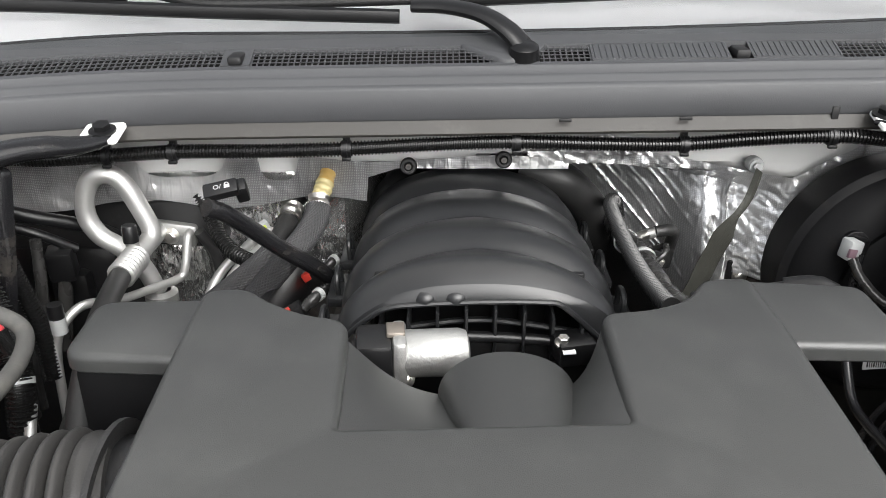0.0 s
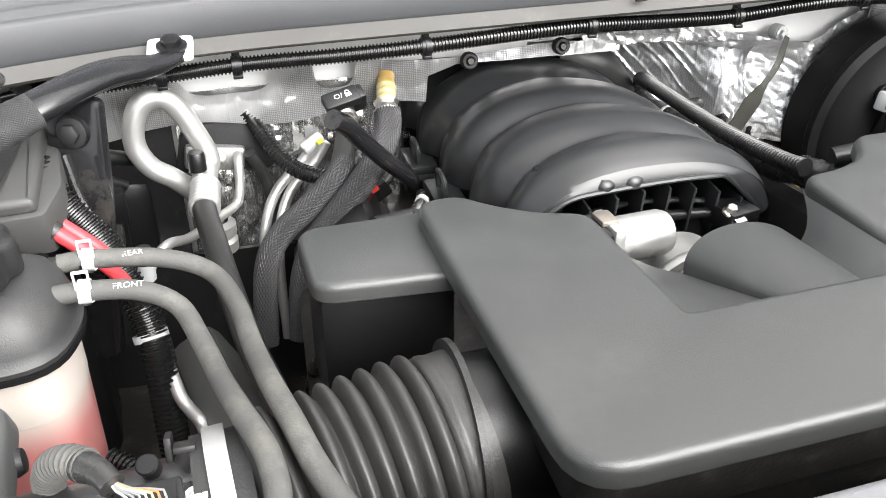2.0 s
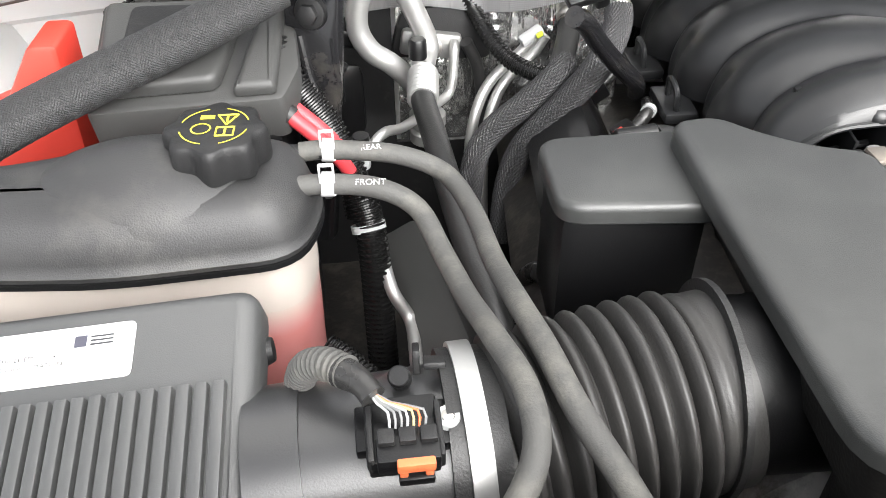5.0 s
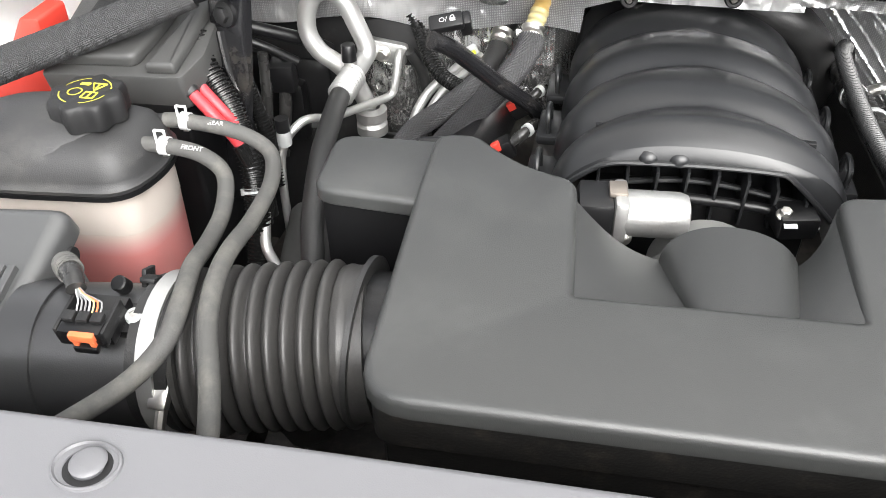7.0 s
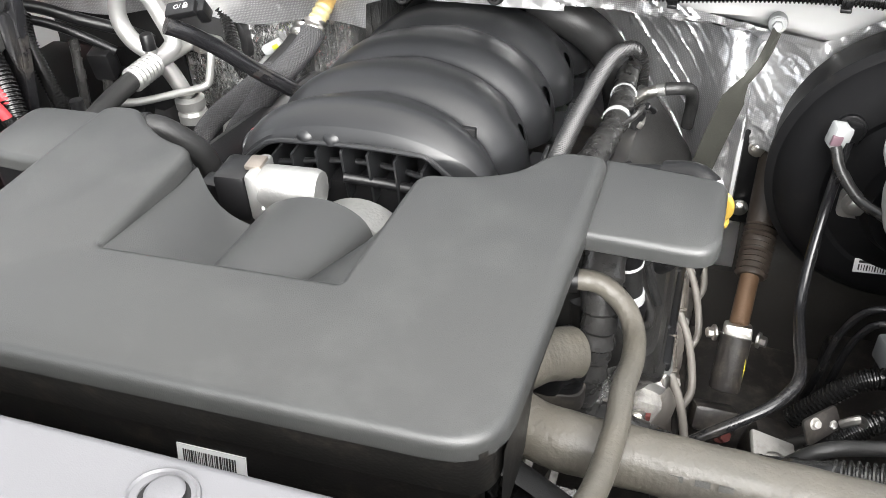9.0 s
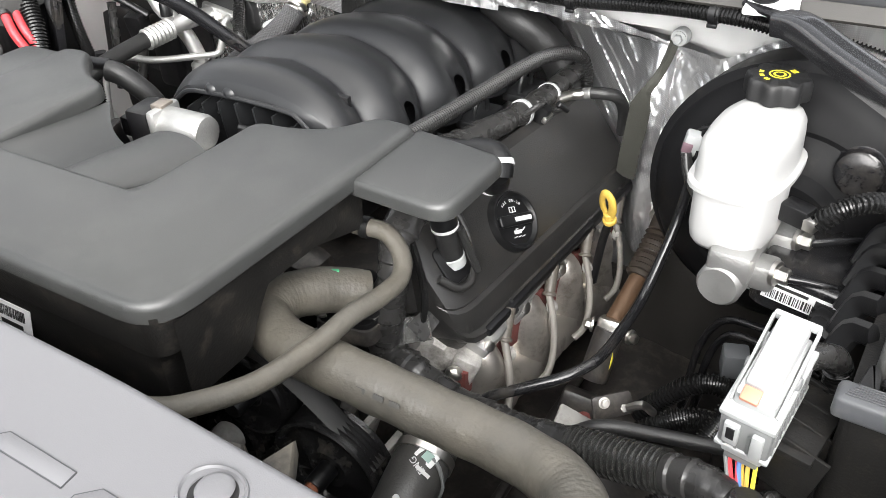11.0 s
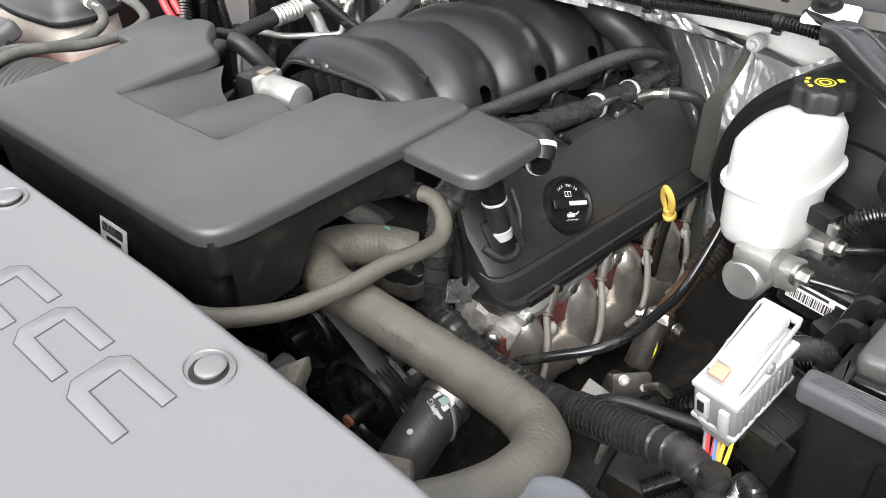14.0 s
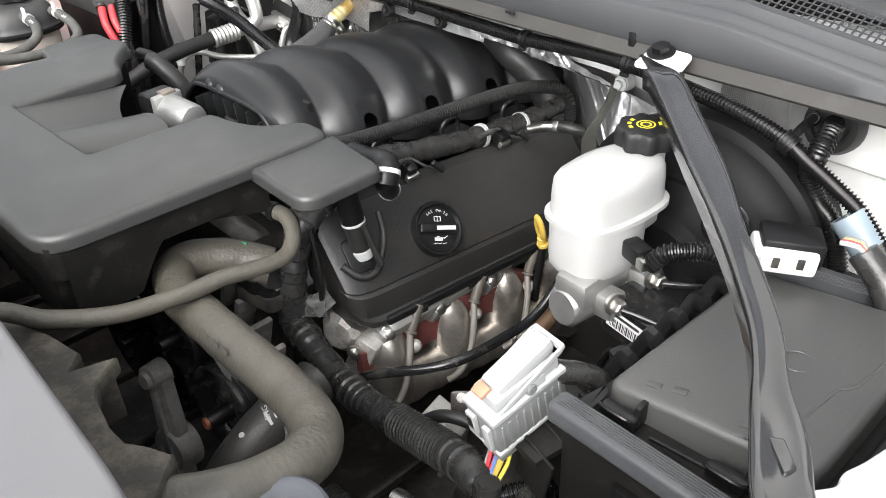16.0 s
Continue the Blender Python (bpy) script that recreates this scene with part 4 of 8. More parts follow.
def screw_cap(at, r, h, label, up=(0, 0, 1)):
    m = aim(at, up)
    cap = thing("reservoir_cap", at, label, "cap")
    grip = part("grip", lathe([(0, h), (r * 0.90, h), (r * 0.94, h - 0.0008), (r * 0.975, h - 0.003), (r, h - 0.006), (r, 0.003), (r * 0.98, 0), (0, 0)], m, 96, lobes=8, depth=0.075), M_BLACKM, cap)
    return grip, m @ Matrix.Translation((0, 0, h))


def ring_print(parent, m, r0, r1, a0, a1, material):
    bm = bmesh.new()
    n = 14
    top = [[bm.verts.new(m @ Vector((r * math.cos(a), r * math.sin(a), 0.0005))) for r in (r0, r1)] for a in (radians(a0 + (a1 - a0) * k / n) for k in range(n + 1))]
    for a, b in zip(top, top[1:]):
        bm.faces.new((a[0], a[1], b[1], b[0]))
    bmesh.ops.recalc_face_normals(bm, faces=bm.faces[:])
    return part("printed_ring", bm, material, parent)


cap, cm = screw_cap((-0.493, 0.562, 1.101), 0.0315, 0.024, "black ribbed coolant cap with yellow warning print")
for a0, a1 in ((15, 75), (105, 165), (195, 255), (285, 345)):
    ring_print(cap, cm, 0.0212, 0.0221, a0, a1, M_YELINK)
for loop in ([(-0.014, -0.013), (-0.001, -0.013), (-0.0075, -0.001)], [(-0.013, 0.002), (-0.002, 0.002), (-0.002, 0.012), (-0.013, 0.012)]):
    bm = bmesh.new()
    for p, q in zip(loop, loop[1:] + loop[:1]):
        sweep([(*p, 0.0004), (*q, 0.0004)], 0.0006, 6, 0.02, bm=bm)
    bm.transform(cm)
    part("printed_outline", bm, M_YELINK, cap)
part("printed_mark", prism([(-0.0082, -0.011), (-0.0068, -0.011), (-0.0068, -0.005), (-0.0082, -0.005)], [(0, 0.0002), (0, 0.0007)], cm), M_YELINK, cap)
part("printed_mark", prism([(-0.0082, 0.003), (-0.0068, 0.003), (-0.0068, 0.011), (-0.0082, 0.011)], [(0, 0.0002), (0, 0.0007)], cm), M_YELINK, cap)
ring_print(cap, cm @ Matrix.Translation((0.008, 0.003, 0)), 0.0055, 0.0066, 0, 360, M_YELINK)
part("printed_bar", prism([(0.001, -0.013), (0.010, -0.013), (0.010, -0.009), (0.001, -0.009)], [(0, 0.0002), (0, 0.0007)], cm), M_YELINK, cap)


# ---- radiator cover panel ----
shroud = thing("radiator_cover", (0.05, 0.1, 1.10), "smooth grey plastic panel over the radiator with raised emblem outlines", "radiator cover")
SH = 1.130
sh_poly = rounded([(-0.86, -0.20), (0.95, -0.20), (0.95, 0.15), (0.70, 0.225), (0.55, 0.242), (0.30, 0.2495), (0.05, 0.246), (-0.20, 0.240), (-0.42, 0.232), (-0.86, 0.18)], 0.03)
part("panel", prism(sh_poly, edge(0.006, SH - 0.022, SH, 3)), M_GREYPL, shroud)


# ---- valve cover side ----
def drop(y):
    return -0.10 * (y - 0.65)


VC = [(0.205, 0.955), (0.222, 0.998), (0.236, 1.008), (0.250, 1.004), (0.302, 0.931), (0.3065, 0.9245), (0.3045, 0.9215), (0.3095, 0.918), (0.3125, 0.908), (0.314, 0.893), (0.320, 0.889), (0.320, 0.882), (0.285, 0.865), (0.21, 0.91)]
M_VALVE = mat("scuffed_valve_cover_plastic", (0.020, 0.0195, 0.019), 0.36, var=0.3, vscale=20, bump=0.3, bscale=600, dust=(0.045, 0.039, 0.032), dscale=40, damount=0.16, spec=0.6)
valve = thing("valve_cover", (0.29, 0.78, 0.9), "dusty black plastic valve cover over the cylinder head", "valve cover")
bm = bmesh.new()
rows = []
vx, vz = 0.268, 0.935
for y, k in ((0.571, 0.46), (0.573, 0.70), (0.579, 0.86), (0.588, 0.95), (0.600, 0.99), (0.614, 1.0), (0.70, 1.0), (0.80, 1.0), (0.90, 1.0), (0.985, 1.0), (1.0, 0.95), (1.004, 0.8)):
    rows.append([bm.verts.new((vx + (x - vx) * k, y, vz + (z - vz) * k + drop(y))) for x, z in VC])
n = len(VC)
for a, b in zip(rows, rows[1:]):
    for i in range(n):
        bm.faces.new((a[i], a[(i + 1) % n], b[(i + 1) % n], b[i]))
bm.faces.new(rows[0])
bm.faces.new(rows[-1][::-1])
part("shell", bm, M_VALVE, valve, sharp=32)
part("front_lobe", lathe([(0, 0.012), (0.020, 0.010), (0.030, 0.002), (0.033, -0.02), (0.033, -0.05)], aim((0.282, 0.585, 0.902), (0.1, -1, 0)), 24), M_VALVE, valve)
part("front_pillar", rod((0.246, 0.580, 0.985), (0.252, 0.576, 0.915), 0.013, 20, 0.006), M_VALVE, valve)
part("pocket_floor", prism(rounded([(-0.019, -0.021), (0.017, -0.021), (0.017, 0.019), (-0.019, 0.019)], 0.007), edge(0.002, -0.004, 0.0035, 2), aim((0.281, 0.607, 0.9645), (0.80, -0.06, 0.60))), M_BLACK, valve)
part("rail", box((0.319, 0.80, 0.8715), (0.010, 0.39, 0.010), 0.003, (-5.7, 0, 0)), M_BLACK, valve)
for y in (0.635, 0.735, 0.835, 0.935):
    part("bolt_boss", rod((0.306, y - 0.012, 0.876 + drop(y)), (0.316, y + 0.03, 0.880 + drop(y)), 0.010, 14), M_BLACKM, valve)
part("recess_wall", sweep([(0.260, 0.652, 0.988), (0.276, 0.645, 0.970), (0.289, 0.630, 0.955), (0.300, 0.612, 0.946), (0.298, 0.592, 0.948), (0.284, 0.580, 0.962)], 0.0042, 10), M_VALVE, valve)
VN = Vector((0.80, -0.06, 0.60)).normalized()
oil_m = aim((0.290, 0.712, 0.950), VN, 12)
oil = thing("oil_filler_cap", (0.290, 0.712, 0.950), "round black oil filler cap with white printed text", "oil cap")
oil_rim = part("rim", lathe([(0, 0.004), (0.026, 0.004), (0.029, 0.008), (0.031, 0.008), (0.0325, 0.005), (0.0325, -0.006), (0, -0.006)], oil_m, 40), M_BLACK, oil)
tm = oil_m @ Matrix.Translation((0, 0, 0.0046)) @ pose(0, 0, 0, 0, 0, -33)
part("grip_bar", prism(rounded([(-0.025, -0.006), (0.025, -0.006), (0.025, 0.006), (-0.025, 0.006)], 0.004), edge(0.002, -0.001, 0.0045, 3), tm), M_BLACK, oil)
for k, ch in enumerate("SAE 0W-20"):
    a = radians(128 - 9.5 * k)
    if ch != " ":
        text("print", ch, 0.0046, tm @ Matrix.Translation((0.021 * math.cos(a), 0.021 * math.sin(a), 0)) @ pose(0, 0, 0, 0, 0, math.degrees(a) - 90), M_WHITEINK, oil_rim)
part("printed_bar", prism([(-0.004, -0.0022), (0.021, -0.0022), (0.021, 0.0026), (-0.004, 0.0026)], [(0, 0.0047), (0, 0.0050)], tm), M_WHITEINK, oil)
for q in ([(-0.006, -0.0145), (0.004, -0.0145), (0.006, -0.0105), (-0.006, -0.0105)], [(0.006, -0.0112), (0.0115, -0.0082), (0.0118, -0.0092), (0.0065, -0.0125)], [(-0.003, -0.0098), (0.001, -0.0098), (0.001, -0.0088), (-0.003, -0.0088)],
          [(-0.008, -0.0185), (-0.003, -0.0175), (-0.003, -0.0167), (-0.008, -0.0177)], [(-0.002, -0.0185), (0.003, -0.0175), (0.003, -0.0167), (-0.002, -0.0177)], [(0.004, -0.0185), (0.009, -0.0175), (0.009, -0.0167), (0.004, -0.0177)],
          [(-0.0045, 0.0085), (-0.0037, 0.0085), (-0.0037, 0.0145), (-0.0045, 0.0145)], [(0.0037, 0.0085), (0.0045, 0.0085), (0.0045, 0.0145), (0.0037, 0.0145)], [(-0.0004, 0.0080), (0.0004, 0.0080), (0.0004, 0.0140), (-0.0004, 0.0140)],
          [(-0.0037, 0.0138), (0.0037, 0.0138), (0.0037, 0.0145), (-0.0037, 0.0145)], [(-0.0037, 0.0085), (0.0037, 0.0085), (0.0037, 0.0092), (-0.0037, 0.0092)]):
    part("printed_mark", prism(q, [(0, 0.0002), (0, 0.0006)], tm), M_WHITEINK, oil_rim)

pcv = thing("breather_pipe", (0.275, 0.605, 0.96), "black breather connector with white bands standing in the valve cover", "breather pipe")
P0, P1 = Vector((0.268, 0.598, 1.08)), Vector((0.2815, 0.611, 0.955))
part("sleeve", rod(P0, P0.lerp(P1, 0.62), 0.0128, 24), M_BLACK, pcv)
part("band", rod(P0.lerp(P1, 0.60), P0.lerp(P1, 0.625), 0.0134, 24, 0.0004), M_WHITEINK, pcv, "white ring")
part("lower_sleeve", rod(P0.lerp(P1, 0.62), P0.lerp(P1, 0.90), 0.0115, 24), M_RUBBER, pcv)
part("collar", rod(P0.lerp(P1, 0.88), P0.lerp(P1, 0.97), 0.0128, 24), M_CONN, pcv, "pale plastic collar")
part("foot", rod(P0.lerp(P1, 0.97), P0.lerp(P1, 1.06), 0.0105, 20), M_BLACK, pcv)
part("lock_arm", sweep([P0.lerp(P1, 0.6) + Vector((0.0155, 0.002, 0)), P0.lerp(P1, 0.8) + Vector((0.019, 0.004, 0)), P0.lerp(P1, 1.0) + Vector((0.023, 0.006, 0))], 0.004, 8), M_RUBBER, pcv)

dip = thing("dipstick", (0.341, 0.843, 0.9), "yellow plastic ring handle of the oil dipstick", "dipstick")
ring = [(0.350 - 0.0095 * math.cos(a) * 0.80, 0.827 + 0.0095 * math.cos(a) * 0.35 - 0.004 * math.sin(a), 0.924 + 0.0155 * math.sin(a)) for a in (2 * math.pi * k / 16 for k in range(17))]
part("ring_handle", sweep(ring, 0.0030, 10, 0.003, flat=1.7), M_YELLOW, dip)
part("stem", rod((0.351, 0.830, 0.911), (0.352, 0.833, 0.898), 0.0062, 12), M_YELLOW, dip)
part("collar", rod((0.352, 0.832, 0.903), (0.352, 0.834, 0.897), 0.0082, 14), M_YELLOW, dip)
part("tube", sweep([(0.352, 0.834, 0.900), (0.343, 0.838, 0.86), (0.335, 0.84, 0.80)], 0.005, 10), M_BLACK, dip)

# cylinder head, block and sump: grimy metal in the depth
engine = thing("engine_block", (0.04, 0.78, 0.5), "grimy aluminium engine block and cylinder heads under the covers", "engine")
# right head coloured brighter to make up for missing fill light, left kept dark
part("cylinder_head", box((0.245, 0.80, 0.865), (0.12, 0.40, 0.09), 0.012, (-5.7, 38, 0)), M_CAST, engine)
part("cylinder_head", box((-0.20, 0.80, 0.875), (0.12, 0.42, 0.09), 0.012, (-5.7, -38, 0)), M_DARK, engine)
part("head_end", lathe([(0, 0.030), (0.018, 0.029), (0.026, 0.020), (0.030, 0.0), (0.036, -0.004), (0.036, -0.05)], aim((0.268, 0.592, 0.868), (0.35, -0.9, 0.1)), 9), M_CLAY, engine, "rough grey casting", sharp=20)
part("head_end", box((0.296, 0.590, 0.842), (0.030, 0.034, 0.062), 0.007, (0, 25, 20)), M_CLAY, engine)
part("head_bolt", bolt((0.302, 0.570, 0.858), (0.5, -0.8, 0.2), 0.006, 0.008), M_STEEL, engine)
part("block", box((0.03, 0.80, 0.72), (0.36, 0.46, 0.36), 0.03), M_DARK, engine)
# front case coloured near-black for the shade under the cover
part("front_case", box((0.03, 0.545, 0.80), (0.30, 0.05, 0.34), 0.02), M_DARK, engine)
for k in range(7):
    x, z = 0.13 + 0.02 * k, 0.93 - 0.028 * k
    part("case_rib", box((x, 0.515, z), (0.008, 0.03, 0.06), 0.002, (0, 20, 0)), M_CLAY, engine)
for y in (0.612, 0.690, 0.780, 0.876):
    part("head_lug", box((0.306, y, 0.862 + drop(y)), (0.026, 0.034, 0.028), 0.006, (0, 30, 10)), M_CAST, engine)
    part("head_bolt", bolt((0.317, y - 0.004, 0.868 + drop(y)), (0.8, -0.3, 0.35), 0.0065, 0.008), M_STEEL, engine)

exhaust = thing("exhaust_manifold", (0.32, 0.77, 0.8), "rust-brown exhaust manifold under dull steel heat shields", "exhaust manifold")
bm = bmesh.new()
edge_pts = []
for k in range(61):
    y = 0.572 + 0.40 * k / 60
    w = 0.021 + 0.009 * math.cos(2 * math.pi * (y - 0.628) / 0.095)
    edge_pts.append((y, w))
top = [bm.verts.new((0.312 + 0.15 * w, y, 0.846 - 0.13 * (y - 0.58) + w)) for y, w in edge_pts]
bot = [bm.verts.new((0.314 - 0.15 * w, y, 0.840 - 0.13 * (y - 0.58) - w)) for y, w in edge_pts]
for i in range(60):
    bm.faces.new((top[i], top[i + 1], bot[i + 1], bot[i]))
bmesh.ops.recalc_face_normals(bm, faces=bm.faces[:])
bmesh.ops.solidify(bm, geom=bm.faces[:], thickness=0.012)
part("flange", bm, M_RUST, exhaust, "rust-red flange")
part("collector", sweep([(0.300, 0.60, 0.78), (0.305, 0.70, 0.765), (0.31, 0.82, 0.745), (0.31, 0.93, 0.71), (0.30, 0.99, 0.62)], 0.030, 20, 0.01, wobble=0.15), M_SHIELD, exhaust, "dull steel collector shield")


def shield(y, z):
    """A pressed steel cup over one port, pinched towards its top."""
    bm = bmesh.new()
    rows = []
    for k in range(13):
        t = k / 12
        dome = (1 - (1 - min(1.0, t / 0.42)) ** 2) ** 0.5
        half, out = 0.004 + 0.024 * dome + 0.010 * t * t, 0.010 + 0.030 * dome
        rows.append([bm.verts.new((0.294 + out * math.cos(a) + 0.004 * noise.noise(Vector((a * 2, t * 4, y * 9))), y + 0.012 * (t - 0.4) * 0.5 + half * math.sin(a), z + 0.040 - 0.110 * t)) for a in (math.pi * (i / 12 - 0.5) * 1.25 for i in range(13))])
    for a, b in zip(rows, rows[1:]):
        for i in range(12):
            bm.faces.new((a[i], a[i + 1], b[i + 1], b[i]))
    bm.faces.new(rows[0])
    bmesh.ops.recalc_face_normals(bm, faces=bm.faces[:])
    bmesh.ops.solidify(bm, geom=bm.faces[:], thickness=0.0015)
    return bm


for y in (0.628, 0.728, 0.826, 0.92):
    sh = part("heat_shield", shield(y - 0.016, 0.836 - 0.10 * (y - 0.63)), M_SHIELD, exhaust, "pressed steel heat shield", sharp=50)
    part("shield_bolt", bolt((0.328, y + 0.008, 0.842 - 0.10 * (y - 0.63)), (0.8, -0.2, 0.5), 0.0055, 0.007), M_CLAY, sh)


M_BOOT = mat("brown_boot_rubber", (0.075, 0.066, 0.056), 0.5, vscale=40)


def plug_lead(pts):
    t = thing("spark_plug_lead", pts[-1], "grey spark plug lead with a dark boot", "ignition lead", "spark plug leads")
    part("boot", rod(pts[0], pts[1], 0.0075, 14, r2=0.0062), M_BOOT, t)
    part("collar", rod(Vector(pts[0]).lerp(Vector(pts[1]), 0.9), Vector(pts[0]).lerp(Vector(pts[1]), 1.02), 0.0080, 14), M_BOOT, t)
    part("lead", sweep(pts[1:], 0.0042, 10), mat_lead, t)


mat_lead = mat("grey_lead", (0.135, 0.125, 0.112), 0.5, var=0.15, vscale=60)
for y, z in ((0.640, 0.0), (0.744, -0.014), (0.843, -0.024), (0.940, -0.034)):
    plug_lead([(0.318, y + 0.014, 0.888 + z), (0.324, y - 0.006, 0.860 + z), (0.337, y - 0.020, 0.838 + z), (0.346, y - 0.036, 0.812 + z), (0.349, y - 0.056, 0.796 + z), (0.342, y - 0.07, 0.786 + z)])

# ---- hoses in front of the engine ----
hose = thing("upper_radiator_hose", (0.35, 0.41, 0.98), "thick dusty rubber radiator hose bending down beside the engine", "radiator hose")
big_run = part("hose", sweep([(0.250, 0.515, 0.978), (0.226, 0.490, 0.990), (0.210, 0.455, 0.999), (0.216, 0.428, 1.001), (0.253, 0.413, 0.999), (0.32, 0.411, 0.998), (0.39, 0.414, 0.992), (0.455, 0.411, 0.993),
                    (0.500, 0.393, 1.002), (0.520, 0.358, 1.014), (0.515, 0.315, 1.02), (0.490, 0.275, 1.018), (0.46, 0.235, 1.0), (0.45, 0.15, 0.98)], lambda s, n: 0.0205 + 0.00008 * math.sin(s * 1250) + 0.0003 * math.sin(s * 170), 28, 0.0013), M_HOSE, hose)
for x in (0.30, 0.318, 0.336, 0.352, 0.366):
    part("printed_mark", box((x, 0.3945, 1.008), (0.009, 0.0006, 0.004), 0, (-25, 0, 0)), M_RUBBERG, big_run)
house = thing("thermostat_housing", (0.245, 0.515, 0.93), "dusty aluminium thermostat housing with bolts at the hose end", "thermostat housing")
part("flange", prism(rounded([(0.205, 0.488), (0.262, 0.498), (0.262, 0.528), (0.205, 0.535)], 0.01), edge(0.003, 0.930, 0.948, 2)), M_DARK, house)
part("seal", prism(rounded([(0.207, 0.490), (0.260, 0.500), (0.260, 0.526), (0.207, 0.533)], 0.01), [(0, 0.948), (0, 0.954)]), M_BLACK, house)
part("elbow", sweep([(0.228, 0.513, 0.95), (0.235, 0.514, 0.968), (0.252, 0.515, 0.978)], 0.0225, 22), M_BLACK, house)
part("green_mark", box((0.231, 0.498, 1.007), (0.010, 0.002, 0.003), 0, (0, 0, 20)), mat("green_paint", (0.05, 0.30, 0.15), 0.5), house)
for p in ((0.252, 0.518, 0.954), (0.212, 0.498, 0.954)):
    part("bolt", bolt(p, (0, 0, 1), 0.006, 0.008), M_STEEL, house)
thin = thing("vent_hose", (0.29, 0.4, 1.02), "thin dusty rubber vent hose looping across the radiator hose", "hose")
part("hose", sweep([(0.232, 0.532, 1.035), (0.262, 0.536, 1.034), (0.284, 0.526, 1.024), (0.294, 0.508, 1.016), (0.297, 0.477, 1.020), (0.295, 0.44, 1.026), (0.296, 0.40, 1.030), (0.290, 0.342, 1.037), (0.272, 0.293, 1.05), (0.262, 0.262, 1.07), (0.255, 0.235, 1.07)], 0.0082, 18, 0.005), M_HOSE, thin)
part("end_clip", sweep([(0.240, 0.533, 1.035), (0.247, 0.534, 1.035)], 0.0098, 18, 0.003), M_BLACK, thin, "black spring clip")
M_LOWHOSE = mat("smooth_hose_rubber", (0.040, 0.039, 0.037), 0.42, var=0.25, vscale=30, bump=0.3, bscale=500, dust=(0.07, 0.062, 0.05), dscale=30, damount=0.25)
low_hose = thing("lower_radiator_hose", (0.37, 0.39, 0.85), "black rubber radiator hose with white print and a paint dot", "radiator hose")
low_run = part("hose", sweep([(0.350, 0.335, 0.79), (0.351, 0.360, 0.832), (0.352, 0.382, 0.857), (0.353, 0.402, 0.873), (0.352, 0.425, 0.884), (0.349, 0.455, 0.892), (0.344, 0.49, 0.895)], 0.0245, 26, 0.005), M_LOWHOSE, low_hose)
part("paint_dot", lathe([(0, 0.0012), (0.0028, 0.001), (0.003, 0)], aim((0.3562, 0.3962, 0.8974), (0.1, -0.35, 1)), 14), M_WHITEINK, low_run)
part("clamp", sweep([(0.3505, 0.442, 0.8895), (0.3495, 0.450, 0.8912)], 0.0260, 26, 0.004), M_STEEL, low_hose)
text("print", "ENG", 0.008, aim((0.3590, 0.4238, 0.9090), (0.27, -0.35, 1), 120), M_WHITEINK, low_run)
part("printed_bar", prism([(-0.007, -0.0015), (0.007, -0.0015), (0.007, 0.0015), (-0.007, 0.0015)], [(0, 0.0), (0, 0.0005)], aim((0.3650, 0.4218, 0.9068), (0.45, -0.35, 1), 120)), M_WHITEINK, low_run)
sticker_low = part("sticker", prism(rounded([(-0.009, -0.006), (0.009, -0.006), (0.009, 0.006), (-0.009, 0.006)], 0.001), [(0, 0.0), (0, 0.0006)], aim((0.3610, 0.4350, 0.9095), (0.35, -0.30, 1), 120)), M_PAPER, low_run, "white and green sticker")
part("green_print", prism([(-0.005, -0.004), (0.003, -0.004), (0.003, 0.004), (-0.005, 0.004)], [(0, 0.0007), (0, 0.0011)], aim((0.3610, 0.4350, 0.9095), (0.35, -0.30, 1), 120)), mat("pale_green_ink", (0.30, 0.42, 0.38), 0.5), sticker_low)
for k in range(2):
    part("clamp_wire", sweep([(0.366 - 0.003 * k, 0.436 + 0.003 * k, 0.909), (0.374 - 0.002 * k, 0.433 + 0.003 * k, 0.900), (0.378 - 0.002 * k, 0.430 + 0.003 * k, 0.886), (0.374, 0.428 + 0.003 * k, 0.872)], 0.0014, 8), M_CONN2, low_hose)


# ---- belt drive ----
M_PULLEY = mat("worn_pulley_paint", (0.012, 0.012, 0.0125), 0.24, var=0.3, bump=0.1, dust=(0.07, 0.063, 0.054), dscale=45, damount=0.2)
M_ARM = mat("dusty_cast_arm", (0.42, 0.41, 0.39), 0.5, 0.3, var=0.3, vscale=45, bump=0.5, bscale=260, dust=(0.24, 0.22, 0.19), dscale=40, damount=0.35)


def pulley(at, r, label, groove=True):
    m = aim(at, (0.05, -1, 0.04))
    p = thing("pulley", at, label, "pulley", "belt pulleys")
    prof = [(0, 0.004), (0.012, 0.004), (0.014, 0.006), (r * 0.35, 0.006), (r * 0.45, 0.001), (r * 0.80, -0.002), (r * 0.9, 0.010), (r * 0.97, 0.012), (r, 0.010)]
    for k in range(5):
        prof += [(r, 0.006 - 0.005 * k), (r - 0.003, 0.0035 - 0.005 * k)]
    part("wheel", lathe(prof + [(r, -0.02), (0, -0.02)], m, 44), M_PULLEY, p)
    part("hub", lathe([(0, 0.030), (0.009, 0.030), (0.010, 0.028), (0.010, 0.0)], m, 18), M_BLACK, p)
    return p


p1 = pulley((0.249, 0.437, 0.828), 0.058, "large black belt pulley with a rusty centre bolt")
part("centre_bolt", lathe([(0, 0.034), (0.006, 0.034), (0.007, 0.032), (0.007, 0.028)], aim((0.249, 0.437, 0.828), (0.05, -1, 0.04)), 14), mat("rusty_orange", (0.28, 0.10, 0.05), 0.7), p1, "rust-orange bolt")
